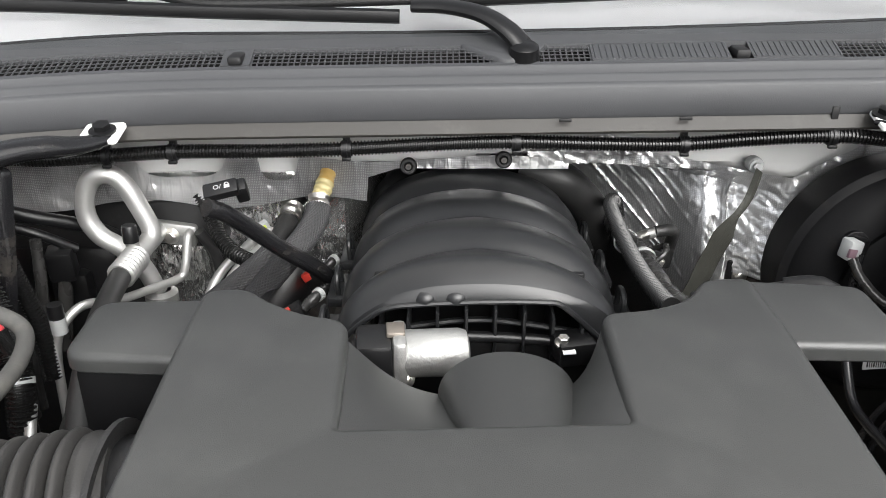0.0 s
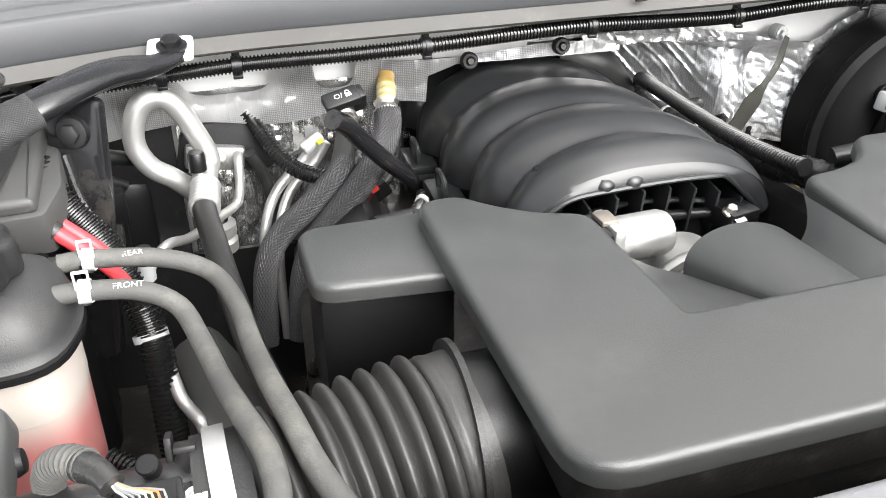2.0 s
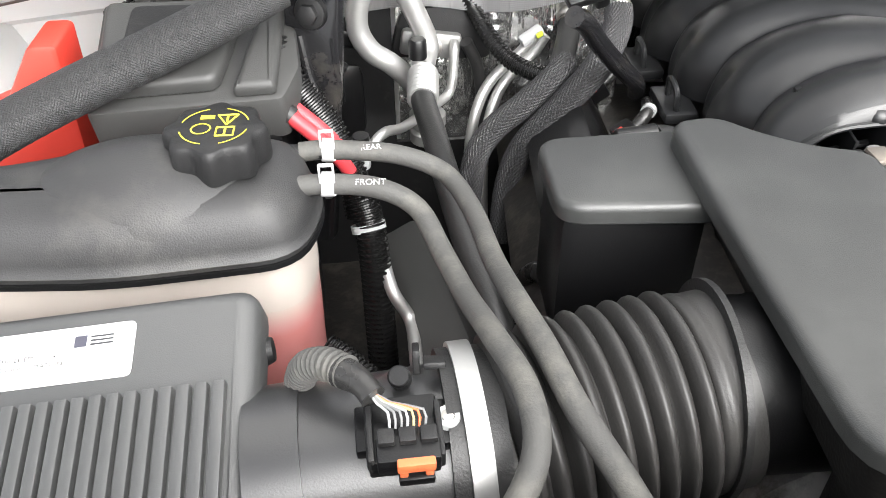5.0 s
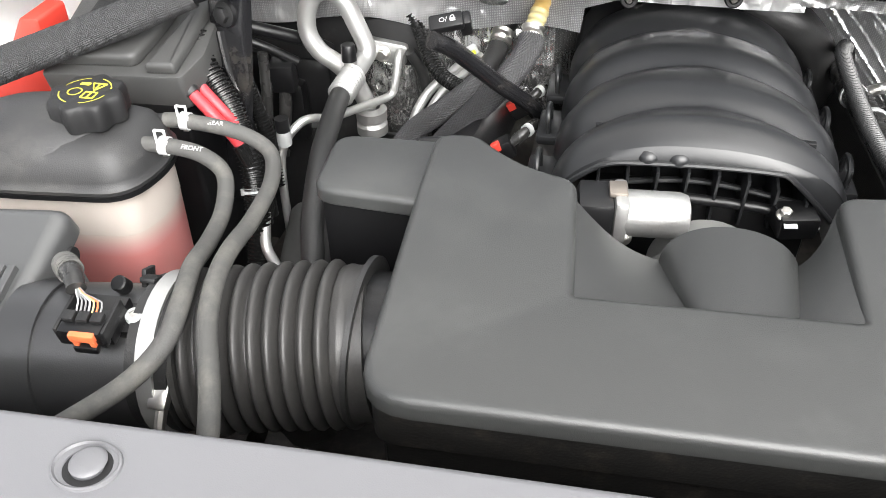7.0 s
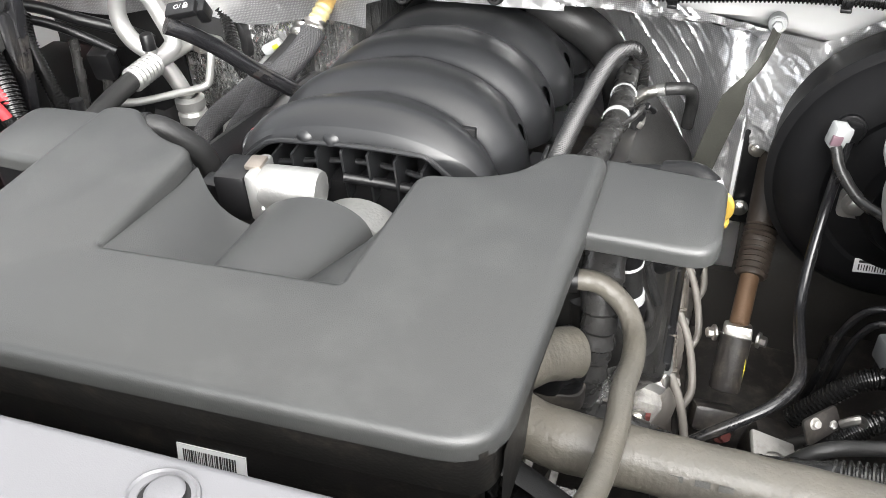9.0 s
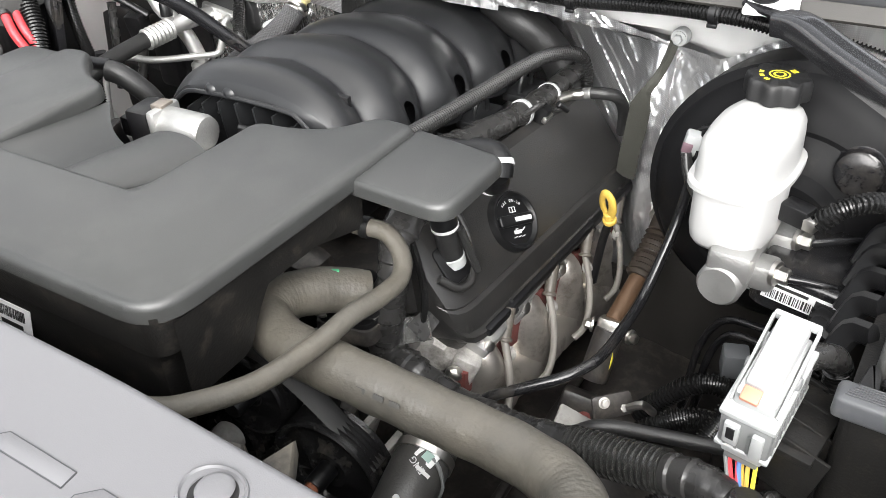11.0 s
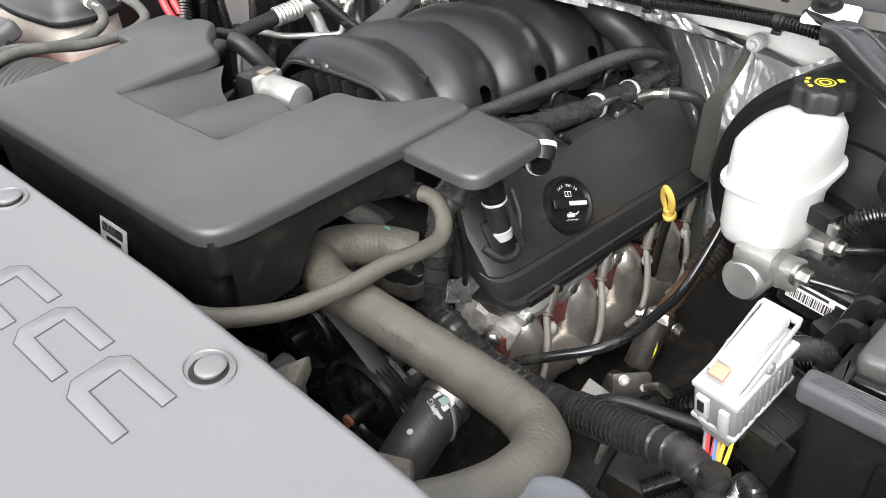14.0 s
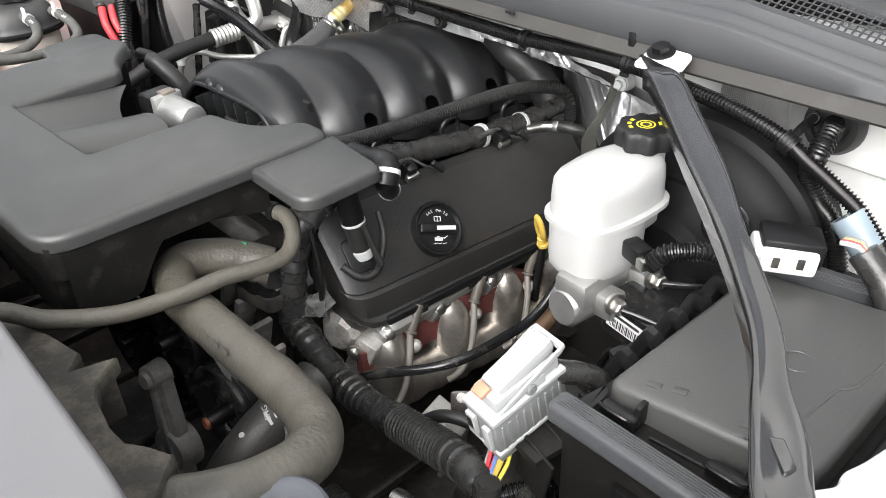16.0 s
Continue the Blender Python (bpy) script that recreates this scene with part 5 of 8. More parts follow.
pulley((0.165, 0.437, 0.885), 0.044, "black ribbed belt idler pulley")
pulley((0.10, 0.44, 0.79), 0.055, "black belt pulley in the shade")
pulley((0.02, 0.44, 0.80), 0.085, "large black crankshaft pulley in the shade")
belt = sweep([(0.300, 0.445, 0.850), (0.262, 0.445, 0.882), (0.215, 0.445, 0.915), (0.165, 0.445, 0.931), (0.10, 0.445, 0.88), (0.05, 0.445, 0.74), (0.15, 0.445, 0.78), (0.27, 0.445, 0.83)], 0.011, 8, 0.008, flat=0.25)
single("drive_belt", belt, mat("belt_rubber", (0.010, 0.010, 0.010), 0.5, var=0.2, bump=0.3), "black ribbed drive belt running over the pulleys", "drive belt")
tens = thing("belt_tensioner", (0.278, 0.365, 0.86), "cast aluminium belt tensioner arm, dusty", "belt tensioner")
arm_poly = rounded([(-0.011, -0.05), (0.011, -0.05), (0.013, 0.0), (0.009, 0.046), (-0.009, 0.046), (-0.012, 0.0)], 0.008)
tm2 = Matrix.Translation((0.161, 0.405, 0.778)) @ pose(0, 0, 0, 82, 0, 12) @ pose(0, 0, 0, 0, 0, 10) @ Matrix.Diagonal((1.5, 1.6, 1.2, 1))
part("arm", prism(arm_poly, edge(0.003, 0, 0.014, 2), tm2), M_ARM, tens)
part("rib", prism(rounded([(-0.004, -0.035), (0.004, -0.035), (0.003, 0.03), (-0.003, 0.03)], 0.002), edge(0.001, 0.014, 0.018, 2), tm2), M_ARM, tens)
part("boss", lathe([(0, 0.010), (0.010, 0.010), (0.011, 0.017), (0.016, 0.017), (0.0185, 0.013), (0.0195, -0.006)], tm2 @ Matrix.Translation((0, -0.024, 0)), 28), M_ARM, tens)
for v in (-0.042, 0.038):
    part("pivot", lathe([(0, 0.024), (0.006, 0.024), (0.007, 0.02), (0.010, 0.019), (0.011, 0.0)], tm2 @ Matrix.Translation((0, v, 0)), 20), M_ARM, tens)

# fan shroud edge and dusty bracket by the radiator
fan = thing("fan_shroud", (0.25, 0.28, 0.85), "dusty black plastic radiator fan shroud with a notched rim", "fan shroud")
rim_poly = [(-0.55, 0.235), (0.49, 0.235), (0.505, 0.262), (0.498, 0.274), (0.476, 0.296), (0.454, 0.286), (0.441, 0.277), (0.419, 0.276), (0.384, 0.282), (0.368, 0.290), (0.351, 0.314),
            (0.341, 0.281), (0.325, 0.295), (0.284, 0.287), (0.259, 0.277), (0.18, 0.272), (-0.55, 0.268)]
part("rim", prism(rim_poly, [(0.001, 1.028), (0, 1.030), (0, 1.043), (0.0015, 1.045)]), M_RIM, fan, "brown dusty notched rim")
part("rim_gusset", box((0.476, 0.276, 1.00), (0.006, 0.036, 0.06), 0.002), M_RIM, fan)
part("rim_gusset", box((0.345, 0.292, 1.005), (0.005, 0.034, 0.05), 0.002), M_RIM, fan)
part("wall", box((-0.05, 0.255, 0.86), (1.05, 0.012, 0.34), 0.004), M_DARK, fan)
rad = thing("radiator", (0.05, 0.14, 0.8), "dark radiator core behind the front panel", "radiator")
part("core", box((0.05, 0.14, 0.78), (1.2, 0.06, 0.60), 0.01), M_DARK, rad)

# ---- taped harness from the valve cover to the control unit ----
M_SHRINK = mat("glossy_wrap", (0.022, 0.022, 0.022), 0.24, var=0.3, vscale=50, bump=0.8, bscale=110)
M_HCOND = mat("dusty_conduit", (0.022, 0.022, 0.021), 0.2, var=0.3, bump=0.1, spec=0.9, dust=(0.05, 0.045, 0.038), dscale=60, damount=0.12)
harness = thing("wiring_harness", (0.35, 0.52, 0.9), "thick black taped wiring harness running along the engine", "wiring harness")
part("taped_run", sweep([(0.258, 0.60, 1.04), (0.262, 0.556, 1.024), (0.265, 0.538, 0.995), (0.262, 0.530, 0.955), (0.256, 0.528, 0.905), (0.300, 0.522, 0.893), (0.349, 0.518, 0.880), (0.40, 0.512, 0.886)], lambda s, n: 0.0145 + 0.0022 * ((s / 0.017 + 0.35 * math.sin(s * 61)) % 1.0) + 0.0012 * math.sin(s * 47), 18, 0.0021, wobble=0.14), M_TAPE, harness)
part("taped_run", sweep([(0.392, 0.513, 0.8845), (0.42, 0.511, 0.891), (0.46, 0.507, 0.904)], lambda s, n: 0.0160 + 0.0010 * ((s / 0.013) % 1.0), 20, 0.0018, wobble=0.10), M_SHRINK, harness, "glossy black wrapped section")
part("conduit", sweep([(0.455, 0.5075, 0.9025), (0.50, 0.502, 0.918), (0.535, 0.497, 0.931)], 0.0165, 22, rib=(0.0053, 0.0030)), M_HCOND, harness, "black corrugated conduit")
part("taped_end", sweep([(0.53, 0.498, 0.929), (0.566, 0.490, 0.942), (0.590, 0.483, 0.940)], lambda s, n: 0.0140 + 0.0016 * ((s / 0.014) % 1.0), 18, 0.002, wobble=0.2), M_TAPE, harness)
part("foil_tag", prism(rounded([(-0.016, -0.013), (0.016, -0.011), (0.015, 0.014), (-0.015, 0.012)], 0.001), [(0, 0), (0, 0.001)], aim((0.280, 0.541, 0.928), (0.35, -0.85, 0.35), 10)), M_FOIL, harness, "crumpled silver foil tag")
part("foil_tag", prism(rounded([(-0.012, -0.012), (0.012, -0.010), (0.012, 0.010), (-0.012, 0.012)], 0.001), [(0, 0), (0, 0.001)], aim((0.288, 0.545, 0.935), (0.75, -0.45, 0.45), 30)), M_TAPE, harness)
part("side_loop", sweep([(0.278, 0.55, 1.02), (0.288, 0.548, 0.985), (0.288, 0.548, 0.95), (0.282, 0.545, 0.92)], 0.0035, 8), M_CONDUIT, harness)

single("power_steering_pipe", sweep([(0.325, 0.538, 0.845), (0.354, 0.550, 0.8694), (0.384, 0.565, 0.884), (0.410, 0.583, 0.893), (0.426, 0.603, 0.898), (0.432, 0.625, 0.898), (0.4325, 0.67, 0.893), (0.433, 0.72, 0.893), (0.436, 0.755, 0.918), (0.441, 0.784, 0.957), (0.445, 0.797, 1.0), (0.448, 0.803, 1.03)], 0.0054, 14), M_GLOSS,
                  "glossy black steel pipe crossing beside the exhaust", "pipe")
single("coolant_return_pipe", sweep([(0.42, 0.557, 0.84), (0.4542, 0.5673, 0.868), (0.50, 0.585, 0.866), (0.56, 0.597, 0.870), (0.60, 0.60, 0.885)], 0.0068, 12), M_RUBBER, "black rubber pipe low in the bay", "pipe")

# ---- steering shaft ----
steer = thing("steering_shaft", (0.39, 0.8, 0.75), "steering shaft with brown rubber boot and copper-coloured joint", "steering shaft")
part("boot", sweep([(0.405, 0.96, 0.925), (0.398, 0.88, 0.858), (0.394, 0.832, 0.832)], lambda s, n: 0.020 - 0.004 * (s / n) + (0.002 * math.sin(s * 900) if s > 0.6 * n else 0), 24, 0.002), mat("brown_rubber", (0.028, 0.021, 0.016), 0.5, vscale=40), steer, "brown rubber boot")
part("shaft", rod((0.395, 0.85, 0.84), (0.388, 0.775, 0.806), 0.0105, 18), M_COPPER, steer, "copper-brown shaft")
part("yoke", box((0.388, 0.77, 0.800), (0.03, 0.022, 0.024), 0.004, (-25, 0, 0)), M_STEEL, steer)
part("joint", rod((0.388, 0.768, 0.80), (0.384, 0.735, 0.748), 0.0165, 20), M_DARK, steer)
part("paint_mark", sweep([(0.398, 0.752, 0.79), (0.400, 0.745, 0.775), (0.398, 0.738, 0.76)], 0.002, 6), M_YELINK, steer, "yellow paint line")
for x in (0.366, 0.410):
    part("clamp_bolt", bolt((x, 0.772, 0.795), (1 if x > 0.39 else -1, -0.3, 0.1), 0.006, 0.01), M_STEEL, steer)
part("lower_joint", box((0.378, 0.722, 0.715), (0.05, 0.03, 0.03), 0.006, (-30, 10, 10)), M_DARK, steer)
part("lower_bolt", bolt((0.388, 0.705, 0.71), (0.5, -0.6, 0.4), 0.007, 0.012), M_RUST, steer)

# frame rail and dark parts deep on that side
rail = thing("frame_rail", (0.5, 0.5, 0.5), "dusty black steel frame rail beside the engine", "frame rail")
part("beam", box((0.56, 0.5, 0.60), (0.10, 1.2, 0.16), 0.012), M_DARK, rail)
part("mount", box((0.48, 0.66, 0.70), (0.12, 0.14, 0.06), 0.012, (0, 12, 10)), M_DARK, rail)
rail2 = thing("frame_rail", (-0.47, 0.5, 0.5), "dusty black steel frame rail beside the engine", "frame rail")
part("beam", box((-0.47, 0.5, 0.60), (0.10, 1.2, 0.16), 0.012), M_DARK, rail2)

pad = thing("floor_pad", (0.46, 0.95, 0.7), "dark brown sound-deadening pad low on the firewall", "insulation")
part("pad", grid_sheet(steps(0.12, 0.76, 0.02), steps(0.42, 0.94, 0.02), lambda x, z: 0.925 + 0.08 * max(0, 0.81 - z) + 0.034 * min(1.0, max(0.0, (z - 0.79) / 0.03)) + (0.2 if x < 0.235 else 0.0) + 0.004 * noise.noise(Vector((x * 20, z * 20, 1))), 0.01, lambda x, z: x > 0.375 or z < 0.76), mat("deadening_pad", (0.02, 0.018, 0.016), 0.75, var=0.3, bump=0.4, bscale=300), pad)

# added dark tray with ribs and cups, hides the grey ground below the bay
tray = thing("added_dark_tray", (0.2, 0.6, 0.62), "grimy black tray added to hide the ground far below the engine", "splash shield")
bm = bmesh.new()
rows = [[bm.verts.new((x, y, 0.64 + 0.03 * noise.noise(Vector((x * 9, y * 9, 3))))) for x in steps(-0.66, 0.78, 0.03)] for y in steps(-0.18, 0.95, 0.03)]
for p, q in zip(rows, rows[1:]):
    for i in range(len(p) - 1):
        bm.faces.new((p[i], p[i + 1], q[i + 1], q[i]))
bmesh.ops.solidify(bm, geom=bm.faces[:], thickness=0.004)
part("sheet", bm, M_DARK, tray)
for k in range(9):
    part("stiffening_rib", box((-0.5 + 0.14 * k, 0.45, 0.668), (0.012, 0.85, 0.014), 0.004), M_DARK, tray)
for x, y in ((0.40, 0.40), (0.52, 0.55), (0.30, 0.36), (0.60, 0.40)):
    part("drain_cup", lathe([(0.012, 0.012), (0.026, 0.012), (0.030, 0.008), (0.032, -0.01)], aim((x, y, 0.672), (0, 0, 1)), 20), M_DARK, tray)

# ---- brake booster, master cylinder, reservoir ----
M_BOOSTER = mat("booster_paint", (0.008, 0.008, 0.0085), 0.42, spec=0.08, var=0.3, bump=0.06, bscale=200, dust=(0.022, 0.020, 0.018), dscale=18, damount=0.12)
booster = thing("brake_booster", (0.532, 0.87, 0.83), "round glossy black brake booster on the firewall", "brake booster")
BM = aim((0.532, 0.90, 0.967), (0, -1, 0.03))
part("drum", lathe([(0, -0.03), (0.12, -0.03), (0.139, -0.018), (0.1415, 0.03), (0.146, 0.036), (0.1465, 0.046), (0.142, 0.05), (0.138, 0.052), (0.134, 0.062), (0.118, 0.076), (0.095, 0.084), (0.090, 0.083), (0.080, 0.090), (0.060, 0.098), (0.052, 0.112), (0, 0.114)], BM, 72), M_BOOSTER, booster, sharp=28)
part("blank_plug", lathe([(0, 0.006), (0.018, 0.006), (0.021, 0.004), (0.022, -0.004), (0.024, -0.006)], aim((0.588, 0.812, 1.038), (0.05, -1, 0.15)), 28), M_GLOSS, booster)
part("mount_plate", box((0.382, 0.955, 0.887), (0.035, 0.012, 0.13), 0.004), M_BLACK, booster)
part("gasket", box((0.365, 0.962, 0.887), (0.012, 0.012, 0.15), 0.005), M_WHITE, booster)
for p in ((0.381, 0.948, 0.930), (0.374, 0.945, 0.848)):
    part("bolt", bolt(p, (0, -1, 0.1), 0.007, 0.008), M_STEEL, booster)
bl_paper = part("label", box((0.507, 0.8125, 0.886), (0.040, 0.0012, 0.017), 0.0003, (0, -4, 0)), M_PAPER, booster, "white barcode label")
for k in range(11):
    part("barcode_bar", box((0.492 + 0.0026 * k, 0.8117, 0.8835), (0.0008 + 0.0006 * (k % 3 == 0), 0.0006, 0.007), 0, (0, -4, 0)), M_INK, bl_paper)
part("printed_bar", box((0.502, 0.8117, 0.8912), (0.022, 0.0006, 0.003), 0, (0, -4, 0)), M_INK, bl_paper)
sensor = thing("vacuum_sensor", (0.44, 0.82, 1.03), "white and grey vacuum sensor plug in the booster face", "sensor")
part("grommet", rod((0.453, 0.840, 1.032), (0.449, 0.815, 1.036), 0.0135, 22), M_BLACK, sensor)
part("rust_ring", rod((0.453, 0.838, 1.032), (0.4525, 0.836, 1.0325), 0.0155, 22), M_COPPER, sensor, "rusty ring")
part("plug", box((0.439, 0.806, 1.034), (0.017, 0.018, 0.023), 0.003, (0, 10, 15)), M_CONN, sensor)
part("rear_body", box((0.450, 0.811, 1.035), (0.014, 0.014, 0.020), 0.002, (0, 10, 15)), M_BLACK, sensor)
part("seal", box((0.4365, 0.7965, 1.033), (0.010, 0.004, 0.010), 0.001, (0, 10, 15)), mat("violet_seal", (0.16, 0.10, 0.12), 0.5), sensor)
part("cable", sweep([(0.437, 0.795, 1.028), (0.445, 0.785, 1.01), (0.465, 0.77, 0.99), (0.49, 0.75, 0.985)], 0.0055, 12, 0.003, wobble=0.1), M_TAPE, sensor)
bstud = thing("booster_bracket", (0.455, 0.79, 0.985), "zinc steel bracket with a nut on the booster", "bracket")
part("plate", prism(rounded([(-0.022, -0.016), (0.022, -0.016), (0.022, 0.016), (-0.022, 0.016)], 0.008), [(0, 0), (0, 0.003)], aim((0.476, 0.807, 0.963), (0, -1, 0.1))), M_STEEL, bstud)
part("nut", bolt((0.470, 0.805, 0.964), (0, -1, 0.1), 0.009, 0.012), M_STEEL, bstud)

mc = thing("master_cylinder", (0.52, 0.73, 0.95), "bare cast aluminium brake master cylinder", "master cylinder")
part("barrel", lathe([(0, 0), (0.017, 0.0), (0.0200, 0.004), (0.0200, 0.03), (0.018, 0.034), (0.018, 0.13), (0.034, 0.132), (0.034, 0.145), (0, 0.145)], aim((0.513, 0.667, 0.980), (0.10, 1, -0.06)), 30), M_CAST, mc)
part("saddle", box((0.518, 0.715, 0.999), (0.038, 0.09, 0.03), 0.006), M_CAST, mc)
part("port_block", box((0.540, 0.700, 0.985), (0.03, 0.026, 0.026), 0.005), M_CAST, mc)
part("port_block", box((0.545, 0.752, 0.988), (0.03, 0.026, 0.026), 0.005), M_CAST, mc)
for p in ((0.552, 0.694, 0.992), (0.558, 0.748, 0.996)):
    part("union_nut", bolt(p, (1, -0.25, 0.1), 0.0075, 0.014), M_STEEL, mc)
part("flange_nut", bolt((0.566, 0.806, 0.969), (0.1, -1, 0.2), 0.010, 0.013), M_STEEL, mc)
part("flange", prism(rounded([(-0.05, -0.022), (0.05, -0.022), (0.05, 0.022), (-0.05, 0.022)], 0.02), edge(0.002, 0, 0.008, 2), aim((0.532, 0.808, 0.968), (0, -1, 0.03))), M_CAST, mc)
for pts in ([(0.560, 0.690, 0.992), (0.578, 0.696, 0.990), (0.600, 0.703, 0.986), (0.614, 0.714, 0.975), (0.617, 0.722, 0.94), (0.617, 0.73, 0.88)],
            [(0.566, 0.744, 0.996), (0.590, 0.760, 0.996), (0.612, 0.782, 0.990), (0.624, 0.798, 0.975), (0.626, 0.80, 0.93), (0.625, 0.80, 0.88)]):
    single("brake_line", sweep(pts, 0.0038, 12, 0.004), M_GLOSS, "thin black brake line at the master cylinder", "brake line", "brake lines")

res = thing("brake_fluid_reservoir", (0.515, 0.735, 1.01), "milky white plastic brake fluid reservoir", "brake fluid reservoir")
RP = [(0.469, 0.682), (0.531, 0.675), (0.545, 0.730), (0.545, 0.790), (0.488, 0.800), (0.467, 0.750)]
rp = rounded(RP, 0.024, 6)
up = prism(rp, [(0.002, 1.064), (0.003, 1.088), (0.004, 1.098), (0.008, 1.105), (0.018, 1.109)])
part("upper_half", up, M_RES, res, sharp=60)
part("seam", prism(rp, [(-0.001, 1.0585), (-0.003, 1.0595), (-0.003, 1.0640), (-0.001, 1.0650)]), M_RES, res)
lp = rounded([(0.472, 0.681), (0.532, 0.676), (0.545, 0.720), (0.542, 0.760), (0.475, 0.760)], 0.024, 6)
part("front_chamber", prism(lp, [(0.014, 1.001), (0.006, 1.003), (0.002, 1.009), (0.0, 1.02), (0, 1.0588)]), M_RES, res, sharp=60)
part("rear_chamber", prism(inset(rp, 0.006), [(0.006, 1.034), (0, 1.040), (0, 1.0588)]), M_RES, res, sharp=60)
part("neck", lathe([(0.021, -0.012), (0.0205, 0.02)], aim((0.509, 0.784, 1.098), (0, 0, 1)), 26), M_RES, res)
part("outlet", rod((0.515, 0.70, 1.0), (0.515, 0.70, 1.012), 0.012, 18), M_RES, res)
for p in ((0.494, 0.736, 1.1075), (0.518, 0.746, 1.1045)):
    part("vent_hole", lathe([(0, 0.0006), (0.0022, 0.0006), (0.0024, -0.001)], aim(p, (0, 0, 1)), 10), M_INK, res)
bcap, bcm = screw_cap((0.509, 0.784, 1.110), 0.0265, 0.0185, "black ribbed brake fluid cap with yellow print")
ring_print(bcap, bcm, 0.0075, 0.0092, 0, 360, M_YELINK)
ring_print(bcap, bcm, 0.0035, 0.0055, 0, 360, M_YELINK)
for a in (-30, 0, 30):
    part("printed_mark", prism([(-0.002, 0.0135), (0.002, 0.0135), (0.002, 0.017), (-0.002, 0.017)], [(0, 0.0002), (0, 0.0006)], bcm @ pose(0, 0, 0, 0, 0, a - 60)), M_YELINK, bcap)
part("printed_mark", prism([(-0.003, -0.017), (0.003, -0.017), (0.003, -0.012), (-0.003, -0.012)], [(0, 0.0002), (0, 0.0006)], bcm @ pose(0, 0, 0, 0, 0, -40)), M_YELINK, bcap)
lev = thing("level_sensor_plug", (0.56, 0.73, 1.03), "black fluid level sensor plug with a corrugated lead", "sensor plug")
part("plug", box((0.556, 0.718, 1.040), (0.026, 0.018, 0.018), 0.003, (0, 0, -20)), M_BLACK, lev)
part("lock", box((0.570, 0.712, 1.038), (0.012, 0.016, 0.012), 0.002, (0, 0, -20)), M_STEEL, lev)
part("lead", sweep([(0.574, 0.712, 1.038), (0.590, 0.716, 1.056), (0.612, 0.734, 1.058), (0.626, 0.760, 1.040), (0.630, 0.785, 1.005), (0.625, 0.80, 0.97)], 0.0080, 16, rib=(0.0045, 0.0022)), M_CONDUIT, lev)

module = thing("brake_module", (0.585, 0.74, 0.92), "black plastic brake control module with a barcode label", "control module")
mm = Matrix.Translation((0.583, 0.748, 0.966)) @ pose(0, 0, 0, -4, 4, -6)
bm = prism(rounded([(-0.045, -0.055), (0.045, -0.055), (0.045, 0.055), (-0.045, 0.055)], 0.018), edge(0.006, -0.02, 0.02, 3), mm)
part("case", bm, M_GLOSS, module)
mod_label = part("label", prism([(-0.032, -0.010), (0.030, -0.010), (0.030, 0.009), (-0.032, 0.009)], [(0, 0), (0, 0.0006)], mm @ Matrix.Translation((0, -0.0555, 0.002)) @ pose(0, 0, 0, 90, 0, 0)), M_PAPER, module, "white barcode label")
lm = mm @ Matrix.Translation((0, -0.0563, 0.0)) @ pose(0, 0, 0, 90, 0, 0)
random.seed(4)
x = -0.028
while x < 0.012:
    w = random.choice((0.0006, 0.001, 0.0016))
    part("barcode_bar", prism([(x, -0.006), (x + w, -0.006), (x + w, 0.003), (x, 0.003)], [(0, 0.0002), (0, 0.0004)], lm), M_INK, mod_label)
    x += w + random.choice((0.0007, 0.0012))
part("printed_bar", prism([(-0.028, 0.006), (0.006, 0.006), (0.006, 0.009), (-0.028, 0.009)], [(0, 0.0002), (0, 0.0004)], lm), M_INK, mod_label)
part("printed_bar", prism([(0.012, 0.003), (0.026, 0.003), (0.026, 0.0085), (0.012, 0.0085)], [(0, 0.0002), (0, 0.0004)], lm), M_INK, mod_label)
for k, (y, z) in enumerate(((0.64, 0.985), (0.665, 0.975), (0.69, 0.965))):
    part("cable_guide", box((0.605, y, z), (0.03, 0.018, 0.02), 0.004, (10, 0, -30)), M_BLACK, module)

# ---- big grey connector on its bracket ----
conn = thing("control_unit_plug", (0.59, 0.52, 0.98), "light grey multi-pin plug with locking lever", "electrical plug")
CMX = Matrix.Translation((0.586, 0.5215, 1.020)) @ pose(0, 0, 0, 12, 2, -6) @ Matrix.Diagonal((0.80, 0.86, 1.05, 1))


def cbox(name, c, s, material, bevel=0.002, turn=(0, 0, 0), label=""):
    bm = box(c, s, bevel, turn)
    bm.transform(CMX)
    return part(name, bm, material, conn, label)


cbox("base", (0, 0, -0.008), (0.044, 0.084, 0.036), M_CONN2, 0.003)
for k in range(9):
    cbox("ridge", (0.0224, -0.034 + 0.0085 * k, -0.010), (0.0018, 0.0030, 0.026), M_CONN2, 0.0006)
for k in range(4):
    cbox("ridge", (-0.015 + 0.010 * k, -0.0424, -0.014), (0.0030, 0.0018, 0.020), M_CONN2, 0.0006)
cbox("rim", (0, 0, 0.0105), (0.047, 0.087, 0.005), M_CONN, 0.0015)
cbox("rim", (0, 0, -0.0265), (0.047, 0.087, 0.004), M_CONN, 0.0015)
cbox("front_latch", (-0.010, -0.0445, -0.006), (0.013, 0.005, 0.022), M_CONN, 0.0015)
cbox("front_latch", (0.012, -0.0445, -0.010), (0.010, 0.005, 0.026), M_CONN, 0.0015)
cbox("slot", (-0.010, -0.0473, -0.004), (0.007, 0.001, 0.012), M_COWLDK, 0.0003)
cbox("upper_body", (0, 0.004, 0.018), (0.034, 0.074, 0.014), M_CONN, 0.003)
cbox("lever_cover", (0, 0.008, 0.029), (0.027, 0.066, 0.014), M_CONN, 0.004, (9, 0, 0), "pale grey lever cover")
